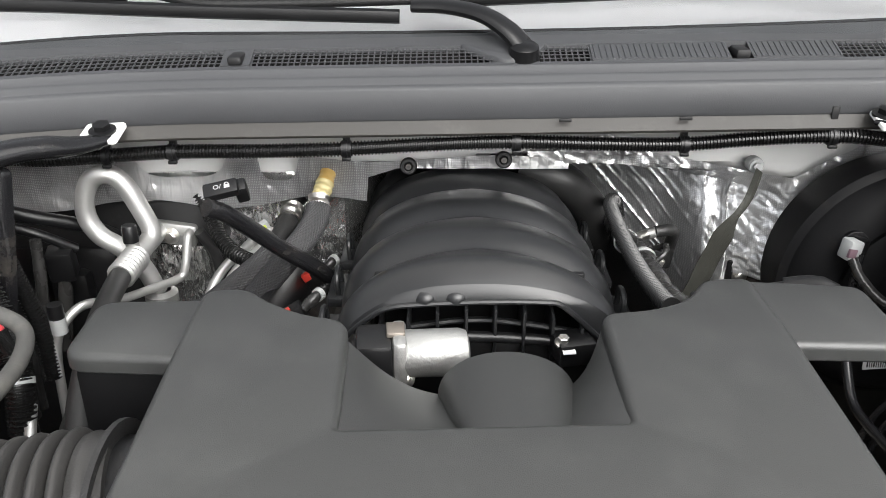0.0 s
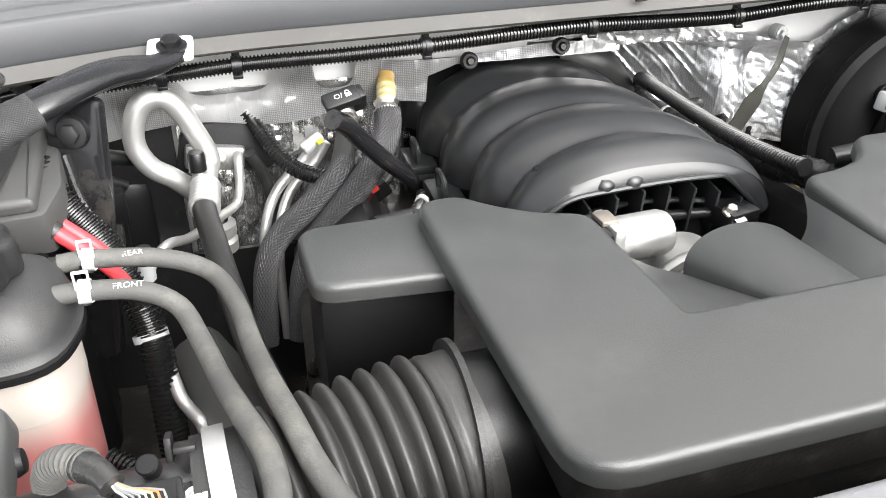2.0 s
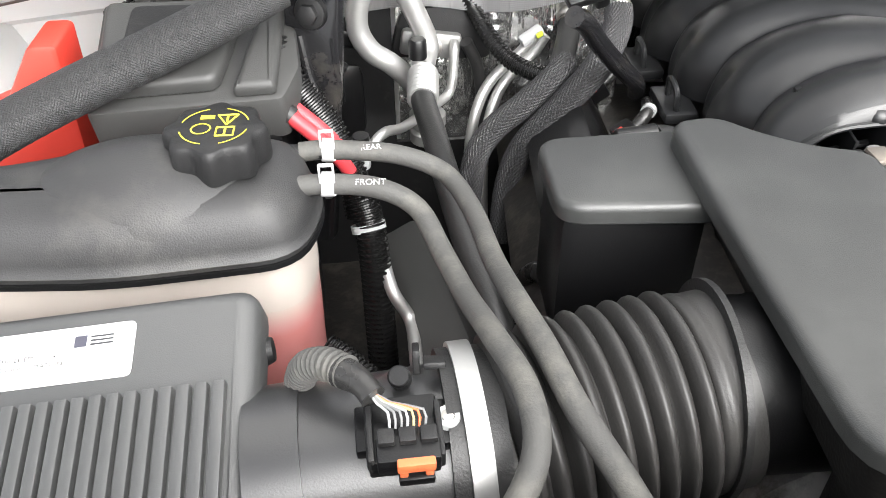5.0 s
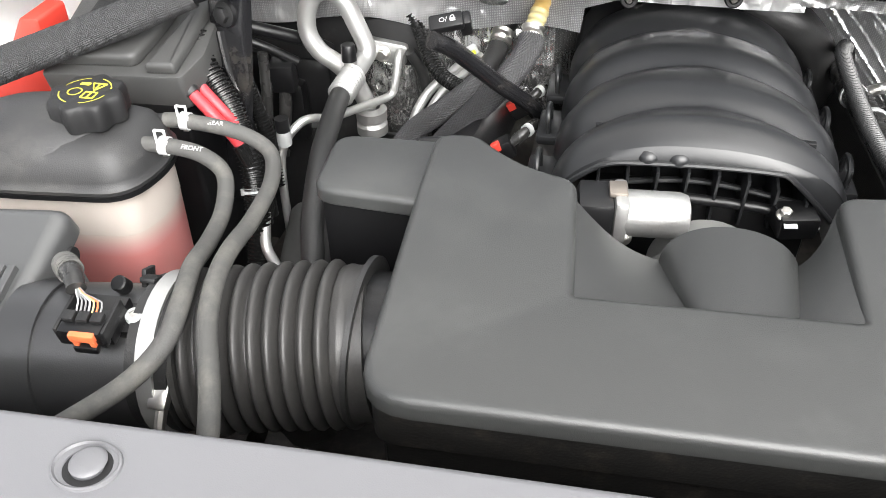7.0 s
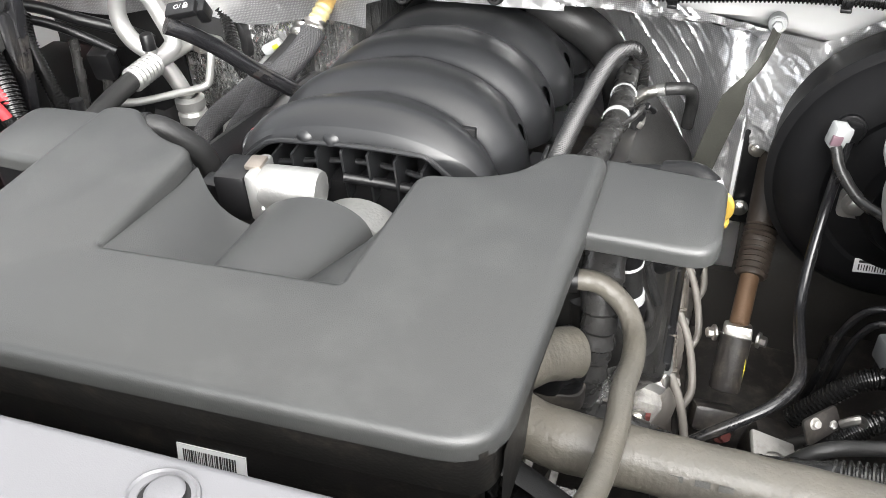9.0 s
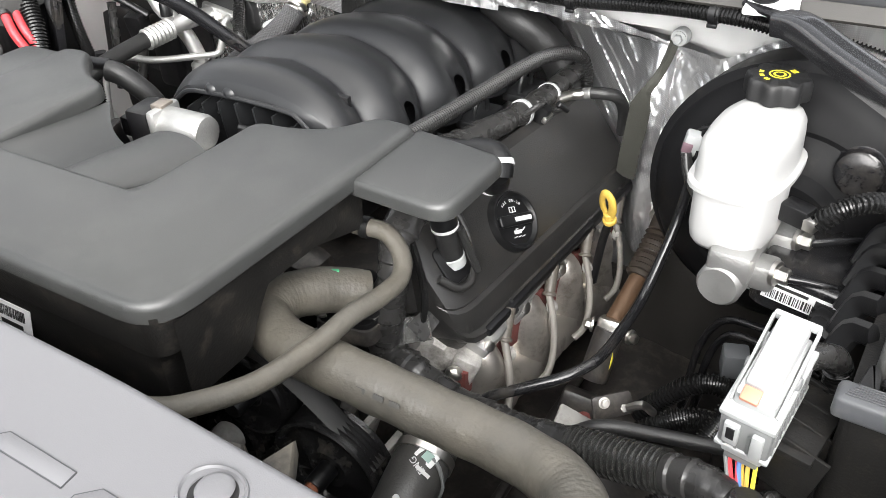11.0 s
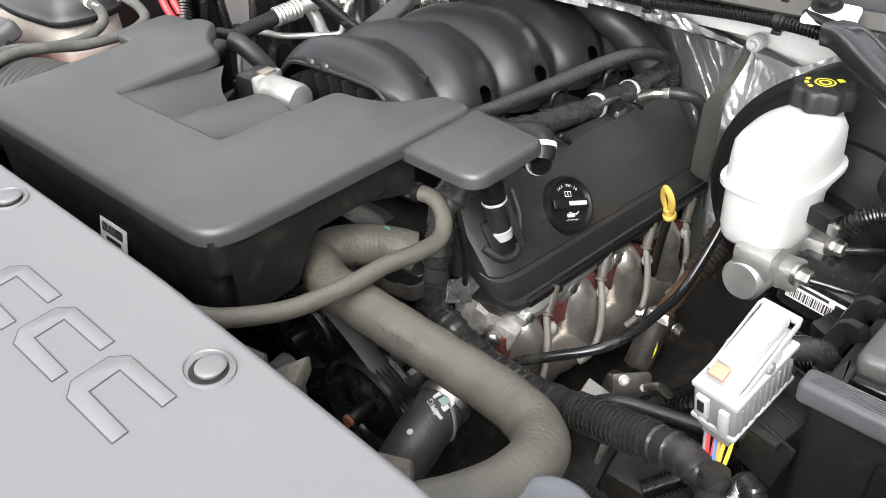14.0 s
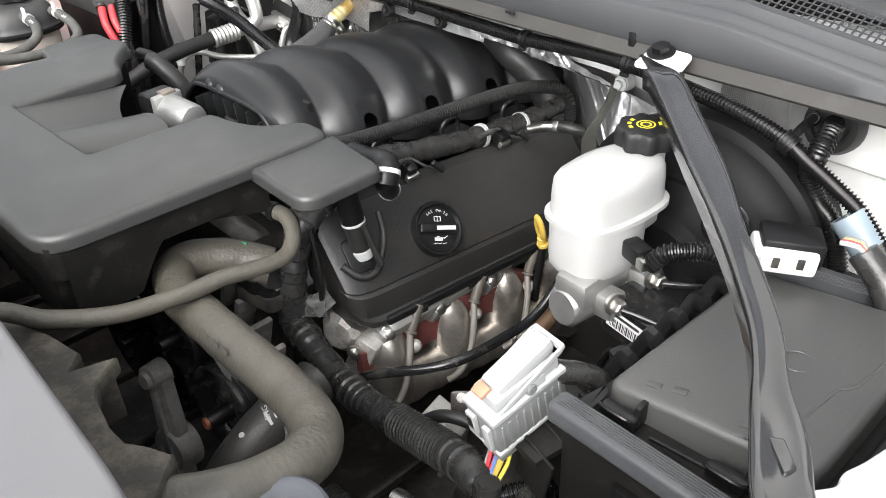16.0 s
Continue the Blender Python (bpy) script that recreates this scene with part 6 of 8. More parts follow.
for k in range(3):
    cbox("cover_rib", (-0.007 + 0.007 * k, 0.016, 0.0374), (0.0022, 0.042, 0.0022), M_CONN, 0.0008, (9, 0, 0))
for s in (-1, 1):
    cbox("lever_arm", (0.0192 * s, 0.006, 0.022), (0.0030, 0.078, 0.006), M_CONN, 0.0012, (14, 0, 0), "pale locking lever")
    cbox("lever_arm", (0.0192 * s, 0.010, 0.014), (0.0030, 0.022, 0.016), M_CONN, 0.0014)
    bm = rod((0.0185 * s, 0.004, 0.016), (0.0232 * s, 0.004, 0.016), 0.0052, 18)
    bm.transform(CMX)
    part("pivot", bm, M_CONN2, conn)
cbox("lever_bar", (0.0, 0.045, 0.0315), (0.040, 0.006, 0.006), M_CONN, 0.002)
cbox("orange_tab", (-0.004, -0.032, 0.0265), (0.015, 0.012, 0.004), mat("salmon_plastic", (0.50, 0.22, 0.14), 0.5), 0.001, (14, 0, 0), "salmon locking tab")
cbox("lower_collar", (0, -0.012, -0.031), (0.036, 0.056, 0.012), M_CONN, 0.002)
cbox("lower_collar", (0, -0.018, -0.041), (0.030, 0.040, 0.010), M_CONN2, 0.002)
for k, (m, dx) in enumerate(((M_REDW, -0.010), (M_REDW, -0.006), (M_YELLOW, 0.002), (M_YELLOW, 0.006), (M_YELINK, 0.010), (M_CONN2, -0.013), (mat("blue_wire", (0.1, 0.2, 0.5), 0.4), -0.002))):
    a = CMX @ Vector((dx, -0.024, -0.044))
    part("wire", sweep([a, a + Vector((0.002 * math.sin(k * 2.1), -0.007 + 0.002 * (k % 3), -0.012)), Vector((0.593 + 0.4 * dx, 0.480 - 0.003 * (k % 2), 0.944)), Vector((0.596, 0.476, 0.93))], 0.0017, 6), m, conn, "coloured wire")
part("taped_lead", sweep([(0.594, 0.481, 0.958), (0.595, 0.478, 0.945), (0.598, 0.472, 0.92), (0.606, 0.462, 0.88), (0.615, 0.45, 0.84), (0.64, 0.43, 0.80)], lambda s, n: 0.0105 + 0.0016 * ((s / 0.012) % 1.0), 14, 0.002, wobble=0.25), M_TAPE, conn)
part("rear_lead", sweep([tuple(CMX @ Vector((0.010, 0.036, 0.006))), (0.616, 0.575, 1.022), (0.622, 0.586, 1.005)], 0.0095, 14, 0.004, wobble=0.25), M_TAPE, conn)
part("rear_conduit", sweep([(0.621, 0.585, 1.008), (0.624, 0.585, 0.99), (0.62, 0.57, 0.95)], 0.0095, 16, rib=(0.0045, 0.0025)), M_CONDUIT, conn)
brk = thing("plug_bracket", (0.61, 0.52, 0.96), "dusty black plastic bracket with ribs holding the plug", "bracket")
part("shelf", box((0.607, 0.545, 0.985), (0.05, 0.08, 0.006), 0.001, (0, 0, -10)), M_COVERSIDE, brk)
for k in range(4):
    part("rib", box((0.615, 0.512 + 0.022 * k, 0.965), (0.034, 0.003, 0.05), 0.0008, (0, 12, -10)), M_COVERSIDE, brk)

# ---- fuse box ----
# black lid's base raised to grey for the sky it reflects; tub stays darker
M_FUSE = mat("fuse_lid_sheen_plastic", (0.054, 0.0545, 0.053), 0.42, spec=0.8, var=0.2, vscale=14, bump=0.25, bscale=900, dust=(0.06, 0.058, 0.053), dscale=18, damount=0.25)
fuse = thing("fuse_box", (0.72, 0.66, 0.85), "large black plastic fuse and relay box with ribbed grey edge", "fuse box")
SLOPE = Matrix(((1, 0, 0, 0), (0, 1, 0, 0), (0.09, 0, 1, -0.09 * 0.643), (0, 0, 0, 1)))
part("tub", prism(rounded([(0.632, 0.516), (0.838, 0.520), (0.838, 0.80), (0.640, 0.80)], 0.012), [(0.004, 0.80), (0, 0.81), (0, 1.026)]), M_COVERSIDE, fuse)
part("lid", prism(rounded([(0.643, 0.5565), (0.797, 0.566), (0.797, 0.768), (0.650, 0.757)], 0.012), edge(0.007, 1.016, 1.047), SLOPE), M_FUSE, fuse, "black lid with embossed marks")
part("tub_rim", sweep([(0.800, 0.548, 1.040), (0.812, 0.60, 1.048), (0.814, 0.70, 1.050), (0.810, 0.79, 1.050)], 0.0055, 10), M_BLACK, fuse)
M_EDGE = mat("blue_grey_plastic", (0.060, 0.062, 0.067), 0.42, var=0.15, vscale=30, dust=(0.10, 0.10, 0.10), dscale=30, damount=0.2)
part("edge_strip", box((0.7315, 0.5185, 1.0365), (0.213, 0.0215, 0.019), 0.0045, (0, 0, -0.9), 3), M_EDGE, fuse, "blue-grey ribbed edge")
for k in range(6):
    x0 = 0.630 + 0.0014 * k
    part("rib", box(((x0 + 0.834) / 2, 0.5140 + 0.0022 * k, 1.0461), (0.834 - x0, 0.0015, 0.0018), 0.0006, (0, 0, -0.9)), M_EDGE, fuse)
part("corner_fillet", prism(rounded([(0.634, 0.526), (0.650, 0.526), (0.648, 0.556), (0.640, 0.562)], 0.004), edge(0.003, 1.010, 1.040, 2)), M_BLACKM, fuse)
part("back_strip", prism(rounded([(0.644, 0.768), (0.838, 0.800), (0.838, 0.815), (0.640, 0.786)], 0.005), edge(0.004, 1.02, 1.052, 3)), M_EDGE, fuse, "blue-grey ribbed edge")
for k in range(4):
    part("rib", box((0.741, 0.7795 + 0.0036 * k, 1.0522), (0.19, 0.0018, 0.0016), 0.0006, (0, 0, 9.2)), M_EDGE, fuse)
for x, y in ((0.664, 0.546), (0.748, 0.549)):
    latch = part("latch", box((x, y, 1.034), (0.030, 0.010, 0.012), 0.003, (0, 0, 2)), M_BLACK, fuse)
    part("latch_wire", sweep([(x - 0.014, y - 0.004, 1.039), (x - 0.010, y - 0.009, 1.043), (x + 0.010, y - 0.009, 1.043), (x + 0.014, y - 0.004, 1.039)], 0.0016, 8), M_BLACK, latch)
    part("latch_hook", box((x + 0.012, y + 0.008, 1.038), (0.005, 0.012, 0.018), 0.001, (0, 0, 3)), M_BLACK, latch)
part("front_bead", sweep([(0.690, 0.546, 1.030), (0.735, 0.548, 1.032)], 0.0018, 8), M_BLACK, fuse)
for x, y, w, h in ((0.672, 0.574, 0.011, 0.006), (0.690, 0.580, 0.010, 0.007), (0.742, 0.578, 0.010, 0.006), (0.749, 0.570, 0.008, 0.007)):
    part("embossed_mark", box((x, y, 1.0474 + 0.09 * (x - 0.643)), (w, h, 0.0012), 0.0005, (0, -5, 12)), M_FUSE, fuse)
part("embossed_swirl", lathe([(0.010, 0.0), (0.0105, 0.0008), (0.0125, 0.0008), (0.013, 0.0)], Matrix.Translation((0.735, 0.662, 1.0555)), 24), M_FUSE, fuse)
part("lid_line", sweep([(0.765, 0.600, 1.0575), (0.770, 0.650, 1.058), (0.778, 0.660, 1.0588), (0.784, 0.735, 1.0592)], 0.0016, 8), M_FUSE, fuse)
part("sticker", box((0.722, 0.5070, 1.008), (0.030, 0.002, 0.0045), 0, (0, 0, -1)), M_PAPER, fuse, "white paper strip")
part("front_panel", box((0.76, 0.512, 0.955), (0.15, 0.008, 0.10), 0.002, (0, 0, -1)), M_BLACK, fuse)
for k in range(5):
    part("front_rib", box((0.715 + 0.022 * k, 0.508, 0.955), (0.003, 0.006, 0.08), 0.001, (0, 0, -1)), M_BLACK, fuse)
part("terminal", box((0.79, 0.506, 0.975), (0.045, 0.008, 0.006), 0.002, (0, 8, -2)), mat("copper_red", (0.45, 0.13, 0.08), 0.5), fuse, "red-brown terminal strip")
for k in range(5):
    part("cable_rib", sweep([(0.637, 0.60 + 0.035 * k, 1.03), (0.622, 0.61 + 0.035 * k, 1.02), (0.612, 0.60 + 0.035 * k, 0.99)], 0.0055, 8, flat=1.8), M_BLACK, fuse)

# ---- brace from the cowl to the fender ----
M_BRACE = mat("brace_paint", (0.012, 0.012, 0.013), 0.14, var=0.3, vscale=14, bump=0.12, bscale=60, spec=1.0, rvar=0.06, coat=0.6)
braceR = thing("cowl_brace", (0.6, 0.7, 1.1), "glossy black pressed steel brace from cowl to fender", "brace", "cowl braces")
spine = spline([(0.497, 0.812, 1.172), (0.517, 0.797, 1.175), (0.555, 0.762, 1.170), (0.6305, 0.687, 1.164), (0.678, 0.635, 1.161), (0.7125, 0.5985, 1.158), (0.747, 0.559, 1.154), (0.772, 0.521, 1.148), (0.7915, 0.497, 1.139), (0.803, 0.480, 1.132), (0.815, 0.463, 1.131)], 0.006)
bm = bmesh.new()
rows, gone = [], 0.0
for k, p in enumerate(spine):
    p = Vector(p)
    along = (Vector(spine[min(k + 1, len(spine) - 1)]) - Vector(spine[max(k - 1, 0)])).normalized()
    gone += (p - Vector(spine[k - 1])).length if k else 0.0
    side = along.cross(Vector((0, 0, 1))).normalized()
    up = side.cross(along)
    half = 0.0140 - 0.0045 * ramp((gone - 0.16) / 0.12) + 0.0060 * ramp((gone - 0.385) / 0.06)
    deep = 0.018 - 0.012 * ramp((gone - 0.36) / 0.08)
    dish = 0.0034 * ramp((gone - 0.24) / 0.10) - 0.0014
    rows.append([bm.verts.new(p + side * (half * a) + up * b) for a, b in ((-1.0, -deep), (-1.04, -0.004), (-0.98, -0.001), (-0.86, 0.0004), (-0.62, 0.0008 - 0.5 * dish), (-0.30, -dish), (0.30, -dish), (0.62, 0.0008 - 0.5 * dish), (0.86, 0.0004), (0.98, -0.001), (1.04, -0.004), (1.0, -deep))])
for a, b in zip(rows, rows[1:]):
    for i in range(12):
        bm.faces.new((a[i], a[(i + 1) % 12], b[(i + 1) % 12], b[i]))
bm.faces.new(rows[0][::-1])
bm.faces.new(rows[-1])
bmesh.ops.recalc_face_normals(bm, faces=bm.faces[:])
part("channel", bm, M_BRACE, braceR, sharp=70)
part("foot_bead", prism(rounded([(-0.011, -0.004), (0.011, -0.004), (0.009, 0.004), (-0.009, 0.004)], 0.002), edge(0.001, -0.003, 0.0005, 2), Matrix.Translation((0.795, 0.494, 1.1362)) @ pose(0, 0, 0, 0, 14, -38)), M_BRACE, braceR)
part("end_plate", box((0.482, 0.842, 1.161), (0.05, 0.03, 0.006), 0.003, (-10, 0, -35)), M_GLOSS, braceR)
tab_thing = thing("cowl_bracket", (0.47, 0.857, 1.165), "white painted bracket with a black bolt on the cowl", "bracket", "cowl brackets")
part("plate", prism(rounded([(-0.018, -0.024), (0.030, -0.020), (0.027, 0.012), (-0.016, 0.014)], 0.005), edge(0.002, 0, 0.005, 2), Matrix.Translation((0.474, 0.855, 1.163)) @ pose(0, 0, 0, 14, 0, 3)), M_WHITE, tab_thing)
part("bolt", bolt((0.471, 0.857, 1.167), (0, -0.2, 1), 0.0095, 0.010), M_BLACK, tab_thing, "black bolt")
tab2 = thing("cowl_bracket", (-0.359, 0.842, 1.155), "white painted bracket with a black bolt on the cowl", "bracket", "cowl brackets")
part("plate", prism(rounded([(-0.020, -0.016), (0.022, -0.018), (0.022, 0.020), (-0.020, 0.016)], 0.006), edge(0.002, 0, 0.005, 2), Matrix.Translation((-0.362, 0.845, 1.149)) @ pose(0, 0, 0, 16, 0, -3)), M_WHITE, tab2)
part("bolt", bolt((-0.359, 0.842, 1.154), (0, -0.2, 1), 0.0095, 0.010), M_BLACK, tab2, "black bolt")

# ---- odds and ends low in the bay ----
low = thing("ground_terminal", (0.50, 0.45, 0.80), "grey steel earth strap bracket with bolts low in the bay", "bracket")
part("plate", prism(rounded([(-0.030, -0.014), (0.028, -0.018), (0.032, 0.012), (-0.024, 0.016)], 0.006), edge(0.002, 0, 0.005, 2), Matrix.Translation((0.545, 0.452, 0.835)) @ pose(0, 0, 0, 35, 12, 20)), M_ARM, low)
part("tab", box((0.572, 0.456, 0.845), (0.012, 0.022, 0.030), 0.002, (20, 10, 20)), M_ARM, low)
for p in ((0.532, 0.446, 0.836), (0.560, 0.455, 0.840)):
    part("bolt", bolt(p, (0.2, -0.6, 0.8), 0.0065, 0.008), M_STEEL, low)
lp2 = thing("round_plug", (0.505, 0.475, 0.84), "round black plug with a ribbed sleeve low in the bay", "electrical plug")
part("body", rod((0.500, 0.478, 0.842), (0.530, 0.462, 0.850), 0.0125, 20), M_PULLEY, lp2)
part("sleeve", sweep([(0.470, 0.486, 0.828), (0.488, 0.482, 0.838), (0.504, 0.476, 0.843)], 0.0095, 16, rib=(0.004, 0.002)), M_HCOND, lp2)
part("ring", rod((0.520, 0.4675, 0.847), (0.525, 0.4648, 0.8485), 0.0142, 20), M_ARM, lp2)
single("corrugated_conduit", sweep([(0.40, 0.455, 0.80), (0.45, 0.448, 0.812), (0.50, 0.436, 0.818), (0.56, 0.42, 0.812), (0.62, 0.40, 0.80)], 0.011, 16, rib=(0.005, 0.0028)), M_HCOND, "dusty corrugated conduit low beside the radiator hose", "conduit")
single("corrugated_conduit", sweep([(0.60, 0.52, 0.90), (0.612, 0.512, 0.925), (0.622, 0.505, 0.90), (0.632, 0.50, 0.85)], 0.0095, 16, rib=(0.0045, 0.0024)), M_HCOND, "dusty corrugated conduit below the grey plug", "conduit")
single("low_hose", sweep([(0.42, 0.40, 0.76), (0.46, 0.40, 0.79), (0.52, 0.405, 0.79), (0.57, 0.41, 0.765), (0.60, 0.415, 0.70)], 0.014, 18), M_RUBBER, "black rubber hose deep beside the radiator", "hose")
lb = thing("stamped_bracket", (0.41, 0.57, 0.80), "dusty stamped steel bracket below the exhaust manifold", "bracket")
part("plate", box((0.425, 0.585, 0.822), (0.045, 0.05, 0.006), 0.002, (10, 25, 12)), M_ARM, lb)
part("upright", box((0.446, 0.582, 0.800), (0.006, 0.05, 0.045), 0.002, (10, 12, 12)), M_ARM, lb)
part("bolt", bolt((0.425, 0.578, 0.828), (0.3, -0.2, 0.9), 0.007, 0.009), M_STEEL, lb)

wcap = thing("washer_reservoir", (0.557, 0.329, 1.02), "washer fluid filler with a blue-grey flip-top lid", "reservoir")
M_WCAP = mat("blue_grey_cap", (0.085, 0.090, 0.105), 0.45, var=0.12, vscale=20, bump=0.15)
wm = aim((0.557, 0.327, 1.004), (0.10, -0.12, 1))
lid = part("lid", lathe([(0, 0.0225), (0.024, 0.0225), (0.0255, 0.0235), (0.0300, 0.0235), (0.0325, 0.0215), (0.0335, 0.017), (0.0335, 0.002), (0.032, 0.0), (0, 0.0)], wm, 48), M_WCAP, wcap)
part("lifting_tab", prism(rounded([(-0.052, -0.012), (-0.028, -0.014), (-0.028, 0.014), (-0.052, 0.012)], 0.006), edge(0.003, 0.006, 0.018, 3), wm @ pose(0, 0, 0, 0, 0, -28)), M_WCAP, wcap)
for x, y, w, h in ((-0.006, 0.004, 0.012, 0.007), (0.010, -0.004, 0.009, 0.005), (-0.004, -0.010, 0.010, 0.003)):
    part("embossed_mark", prism(rounded([(x - w / 2, y - h / 2), (x + w / 2, y - h / 2), (x + w / 2, y + h / 2), (x - w / 2, y + h / 2)], 0.001), [(0, 0.0225), (0.0003, 0.0232)], wm), M_WCAP, lid)
part("neck", sweep([(0.556, 0.328, 1.006), (0.558, 0.332, 0.97), (0.575, 0.335, 0.90), (0.60, 0.335, 0.80), (0.60, 0.335, 0.72)], 0.024, 24, 0.008), M_BLACKM, wcap)


# ---- hoses and fittings on the coolant tank ----
def clamp_at(p, along, group="tank hose clamps"):
    m = aim(p, along)
    c = thing("spring_clamp", p, "bright white-metal spring clamp on a tank hose", "hose clamp", group)
    part("band", lathe([(0.0073, -0.004), (0.0084, -0.004), (0.0084, 0.004), (0.0073, 0.004), (0.0073, -0.004)], m, 22), M_WHITEINK, c)
    q = Vector(p) + Vector((0, -0.004, 0.006))
    for dx in (-0.0045, 0.0045):
        part("upright", box(q + Vector((dx, 0, 0)), (0.0014, 0.003, 0.024), 0.0005), M_WHITEINK, c)
    for dz in (-0.0115, 0.0, 0.0115):
        part("cross_bar", box(q + Vector((0, 0, dz)), (0.0100, 0.003, 0.0015), 0.0005), M_WHITEINK, c)
    part("tongue", box(q + Vector((0, 0.001, -0.009)), (0.005, 0.003, 0.012), 0.0008), M_STEEL, c)
    return c


TANK_A = [(-0.447, 0.5965, 1.081), (-0.426, 0.598, 1.081), (-0.379, 0.599, 1.074), (-0.346, 0.588, 1.064), (-0.330, 0.549, 1.060), (-0.322, 0.487, 1.066), (-0.315, 0.432, 1.081), (-0.307, 0.390, 1.088), (-0.297, 0.352, 1.084), (-0.281, 0.315, 1.075), (-0.270, 0.285, 1.066), (-0.262, 0.25, 1.05)]
TANK_B = [(-0.447, 0.552, 1.083), (-0.424, 0.553, 1.083), (-0.392, 0.550, 1.080), (-0.367, 0.538, 1.071), (-0.353, 0.501, 1.063), (-0.342, 0.451, 1.070), (-0.332, 0.405, 1.084), (-0.321, 0.365, 1.088), (-0.320, 0.334, 1.080), (-0.336, 0.307, 1.068), (-0.37, 0.276, 1.055), (-0.41, 0.245, 1.04)]
for pts, word in ((TANK_A, "REAR"), (TANK_B, "FRONT")):
    h = thing("tank_hose", pts[1], "grey-black rubber hose from the coolant tank with white print", "hose", "coolant tank hoses")
    run = part("hose", sweep(pts, 0.0070, 18, 0.005), M_RUBBERG, h)
    a, b = Vector(pts[1]), Vector(pts[2])
    q = a.lerp(b, 0.62 if word == "REAR" else 0.85)
    text("print", word, 0.0062, Matrix.Translation(q + Vector((0, -0.0032, 0.0064))) @ pose(0, 0, 0, 28, 0, -3 if word == "FRONT" else 2), M_WHITEINK, run)
    clamp_at(Vector(pts[1]) + Vector((-0.001, 0, 0)), (1, 0, -0.05))
    part("spigot", rod(Vector(pts[0]) + Vector((-0.012, 0, 0.0)), Vector(pts[0]) + Vector((0.02, 0, 0)), 0.0058, 16), M_BLACKM, tank)
for z in (1.066, 1.073, 1.058):
    part("moulded_mark", box((-0.4462, 0.528, z), (0.002, 0.010, 0.0022), 0.0005), M_COWL, tank)

# label and sensor on the air box and flow meter
label_m = lid_m @ Matrix.Translation((-0.577, 0.431, 0.0004))
sticker = thing("emission_label", (-0.58, 0.44, 1.06), "white paper emission information sticker on the air box lid", "sticker")
paper = part("paper", prism(rounded([(-0.10, -0.019), (0.050, -0.019), (0.050, 0.015), (-0.10, 0.015)], 0.004), [(0, 0), (0, 0.0007)], label_m), M_PAPER, sticker)
text("print", "VEHICLE EMISSION", 0.0042, label_m @ Matrix.Translation((-0.011, -0.0015, 0.0006)), M_INK, paper)
text("print", "CONTROL INFORMATION", 0.0042, label_m @ Matrix.Translation((-0.014, -0.0068, 0.0006)), M_INK, paper)
for x, y, w in ((0.030, -0.010, 0.014), (0.004, -0.0135, 0.020)):
    part("printed_bar", prism([(x - w / 2, y - 0.0004), (x + w / 2, y - 0.0004), (x + w / 2, y + 0.0004), (x - w / 2, y + 0.0004)], [(0, 0.0008), (0, 0.0011)], label_m), M_CONN, paper)
part("logo_square", prism([(0.016, 0.002), (0.023, 0.002), (0.023, 0.009), (0.016, 0.009)], [(0, 0.0008), (0, 0.0011)], label_m), mat("dark_grey_ink", (0.06, 0.06, 0.08), 0.5), paper)
for k in range(3):
    part("printed_bar", prism([(0.025, 0.0025 + 0.0024 * k), (0.038, 0.0025 + 0.0024 * k), (0.038, 0.0035 + 0.0024 * k), (0.025, 0.0035 + 0.0024 * k)], [(0, 0.0008), (0, 0.0011)], label_m), M_COWL, paper)

maf_s = thing("air_flow_sensor", (-0.385, 0.36, 1.06), "black air flow sensor with a plugged connector and orange lock", "sensor")
SM = Matrix.Translation((-0.3805, 0.360, 1.066)) @ pose(0, 0, 0, 8, 0, 3)


def sbox(name, c, s, material, bevel=0.0015, turn=(0, 0, 0), label=""):
    bm = box(c, s, bevel, turn)
    bm.transform(SM)
    return part(name, bm, material, maf_s, label)


sbox("base_plate", (0.0, 0.004, -0.003), (0.050, 0.026, 0.008), M_BLACK)
sbox("body", (-0.002, -0.002, 0.004), (0.036, 0.034, 0.012), M_BLACK)
sbox("socket", (-0.002, -0.014, 0.010), (0.034, 0.022, 0.014), M_BLACK)
sbox("plug", (0.0, -0.020, 0.015), (0.030, 0.014, 0.012), M_BLACK)
for k in range(3):
    sbox("clip", (-0.010 + 0.010 * k, -0.015, 0.0225), (0.008, 0.008, 0.004), M_BLACKM, 0.0008)
sbox("side_rail", (-0.0175, -0.010, 0.014), (0.003, 0.030, 0.012), M_BLACKM, 0.001)
sbox("side_rail", (0.0155, -0.010, 0.014), (0.003, 0.030, 0.012), M_BLACKM, 0.001)
sbox("orange_lock", (0.003, -0.0275, 0.0175), (0.018, 0.005, 0.007), M_ORANGE, 0.0010, (0, 0, 0), "orange locking tab")
sbox("orange_leg", (-0.003, -0.0275, 0.012), (0.004, 0.004, 0.006), M_ORANGE, 0.0008)
sbox("orange_leg", (0.009, -0.0275, 0.012), (0.004, 0.004, 0.006), M_ORANGE, 0.0008)
sbox("front_lip", (0.003, -0.0275, 0.0065), (0.017, 0.007, 0.006), M_BLACK, 0.0012)
bm = lathe([(0.0035, 0.004), (0.0060, 0.004), (0.0065, 0.003), (0.0065, -0.006)], SM @ Matrix.Translation((0.0215, 0.004, 0.001)), 18)
part("screw_ring", bm, M_CONN, maf_s)
part("screw", bolt(SM @ Vector((0.0215, 0.004, 0.002)), SM.to_3x3() @ Vector((0, 0, 1)), 0.0035, 0.003), M_CLAY, maf_s)
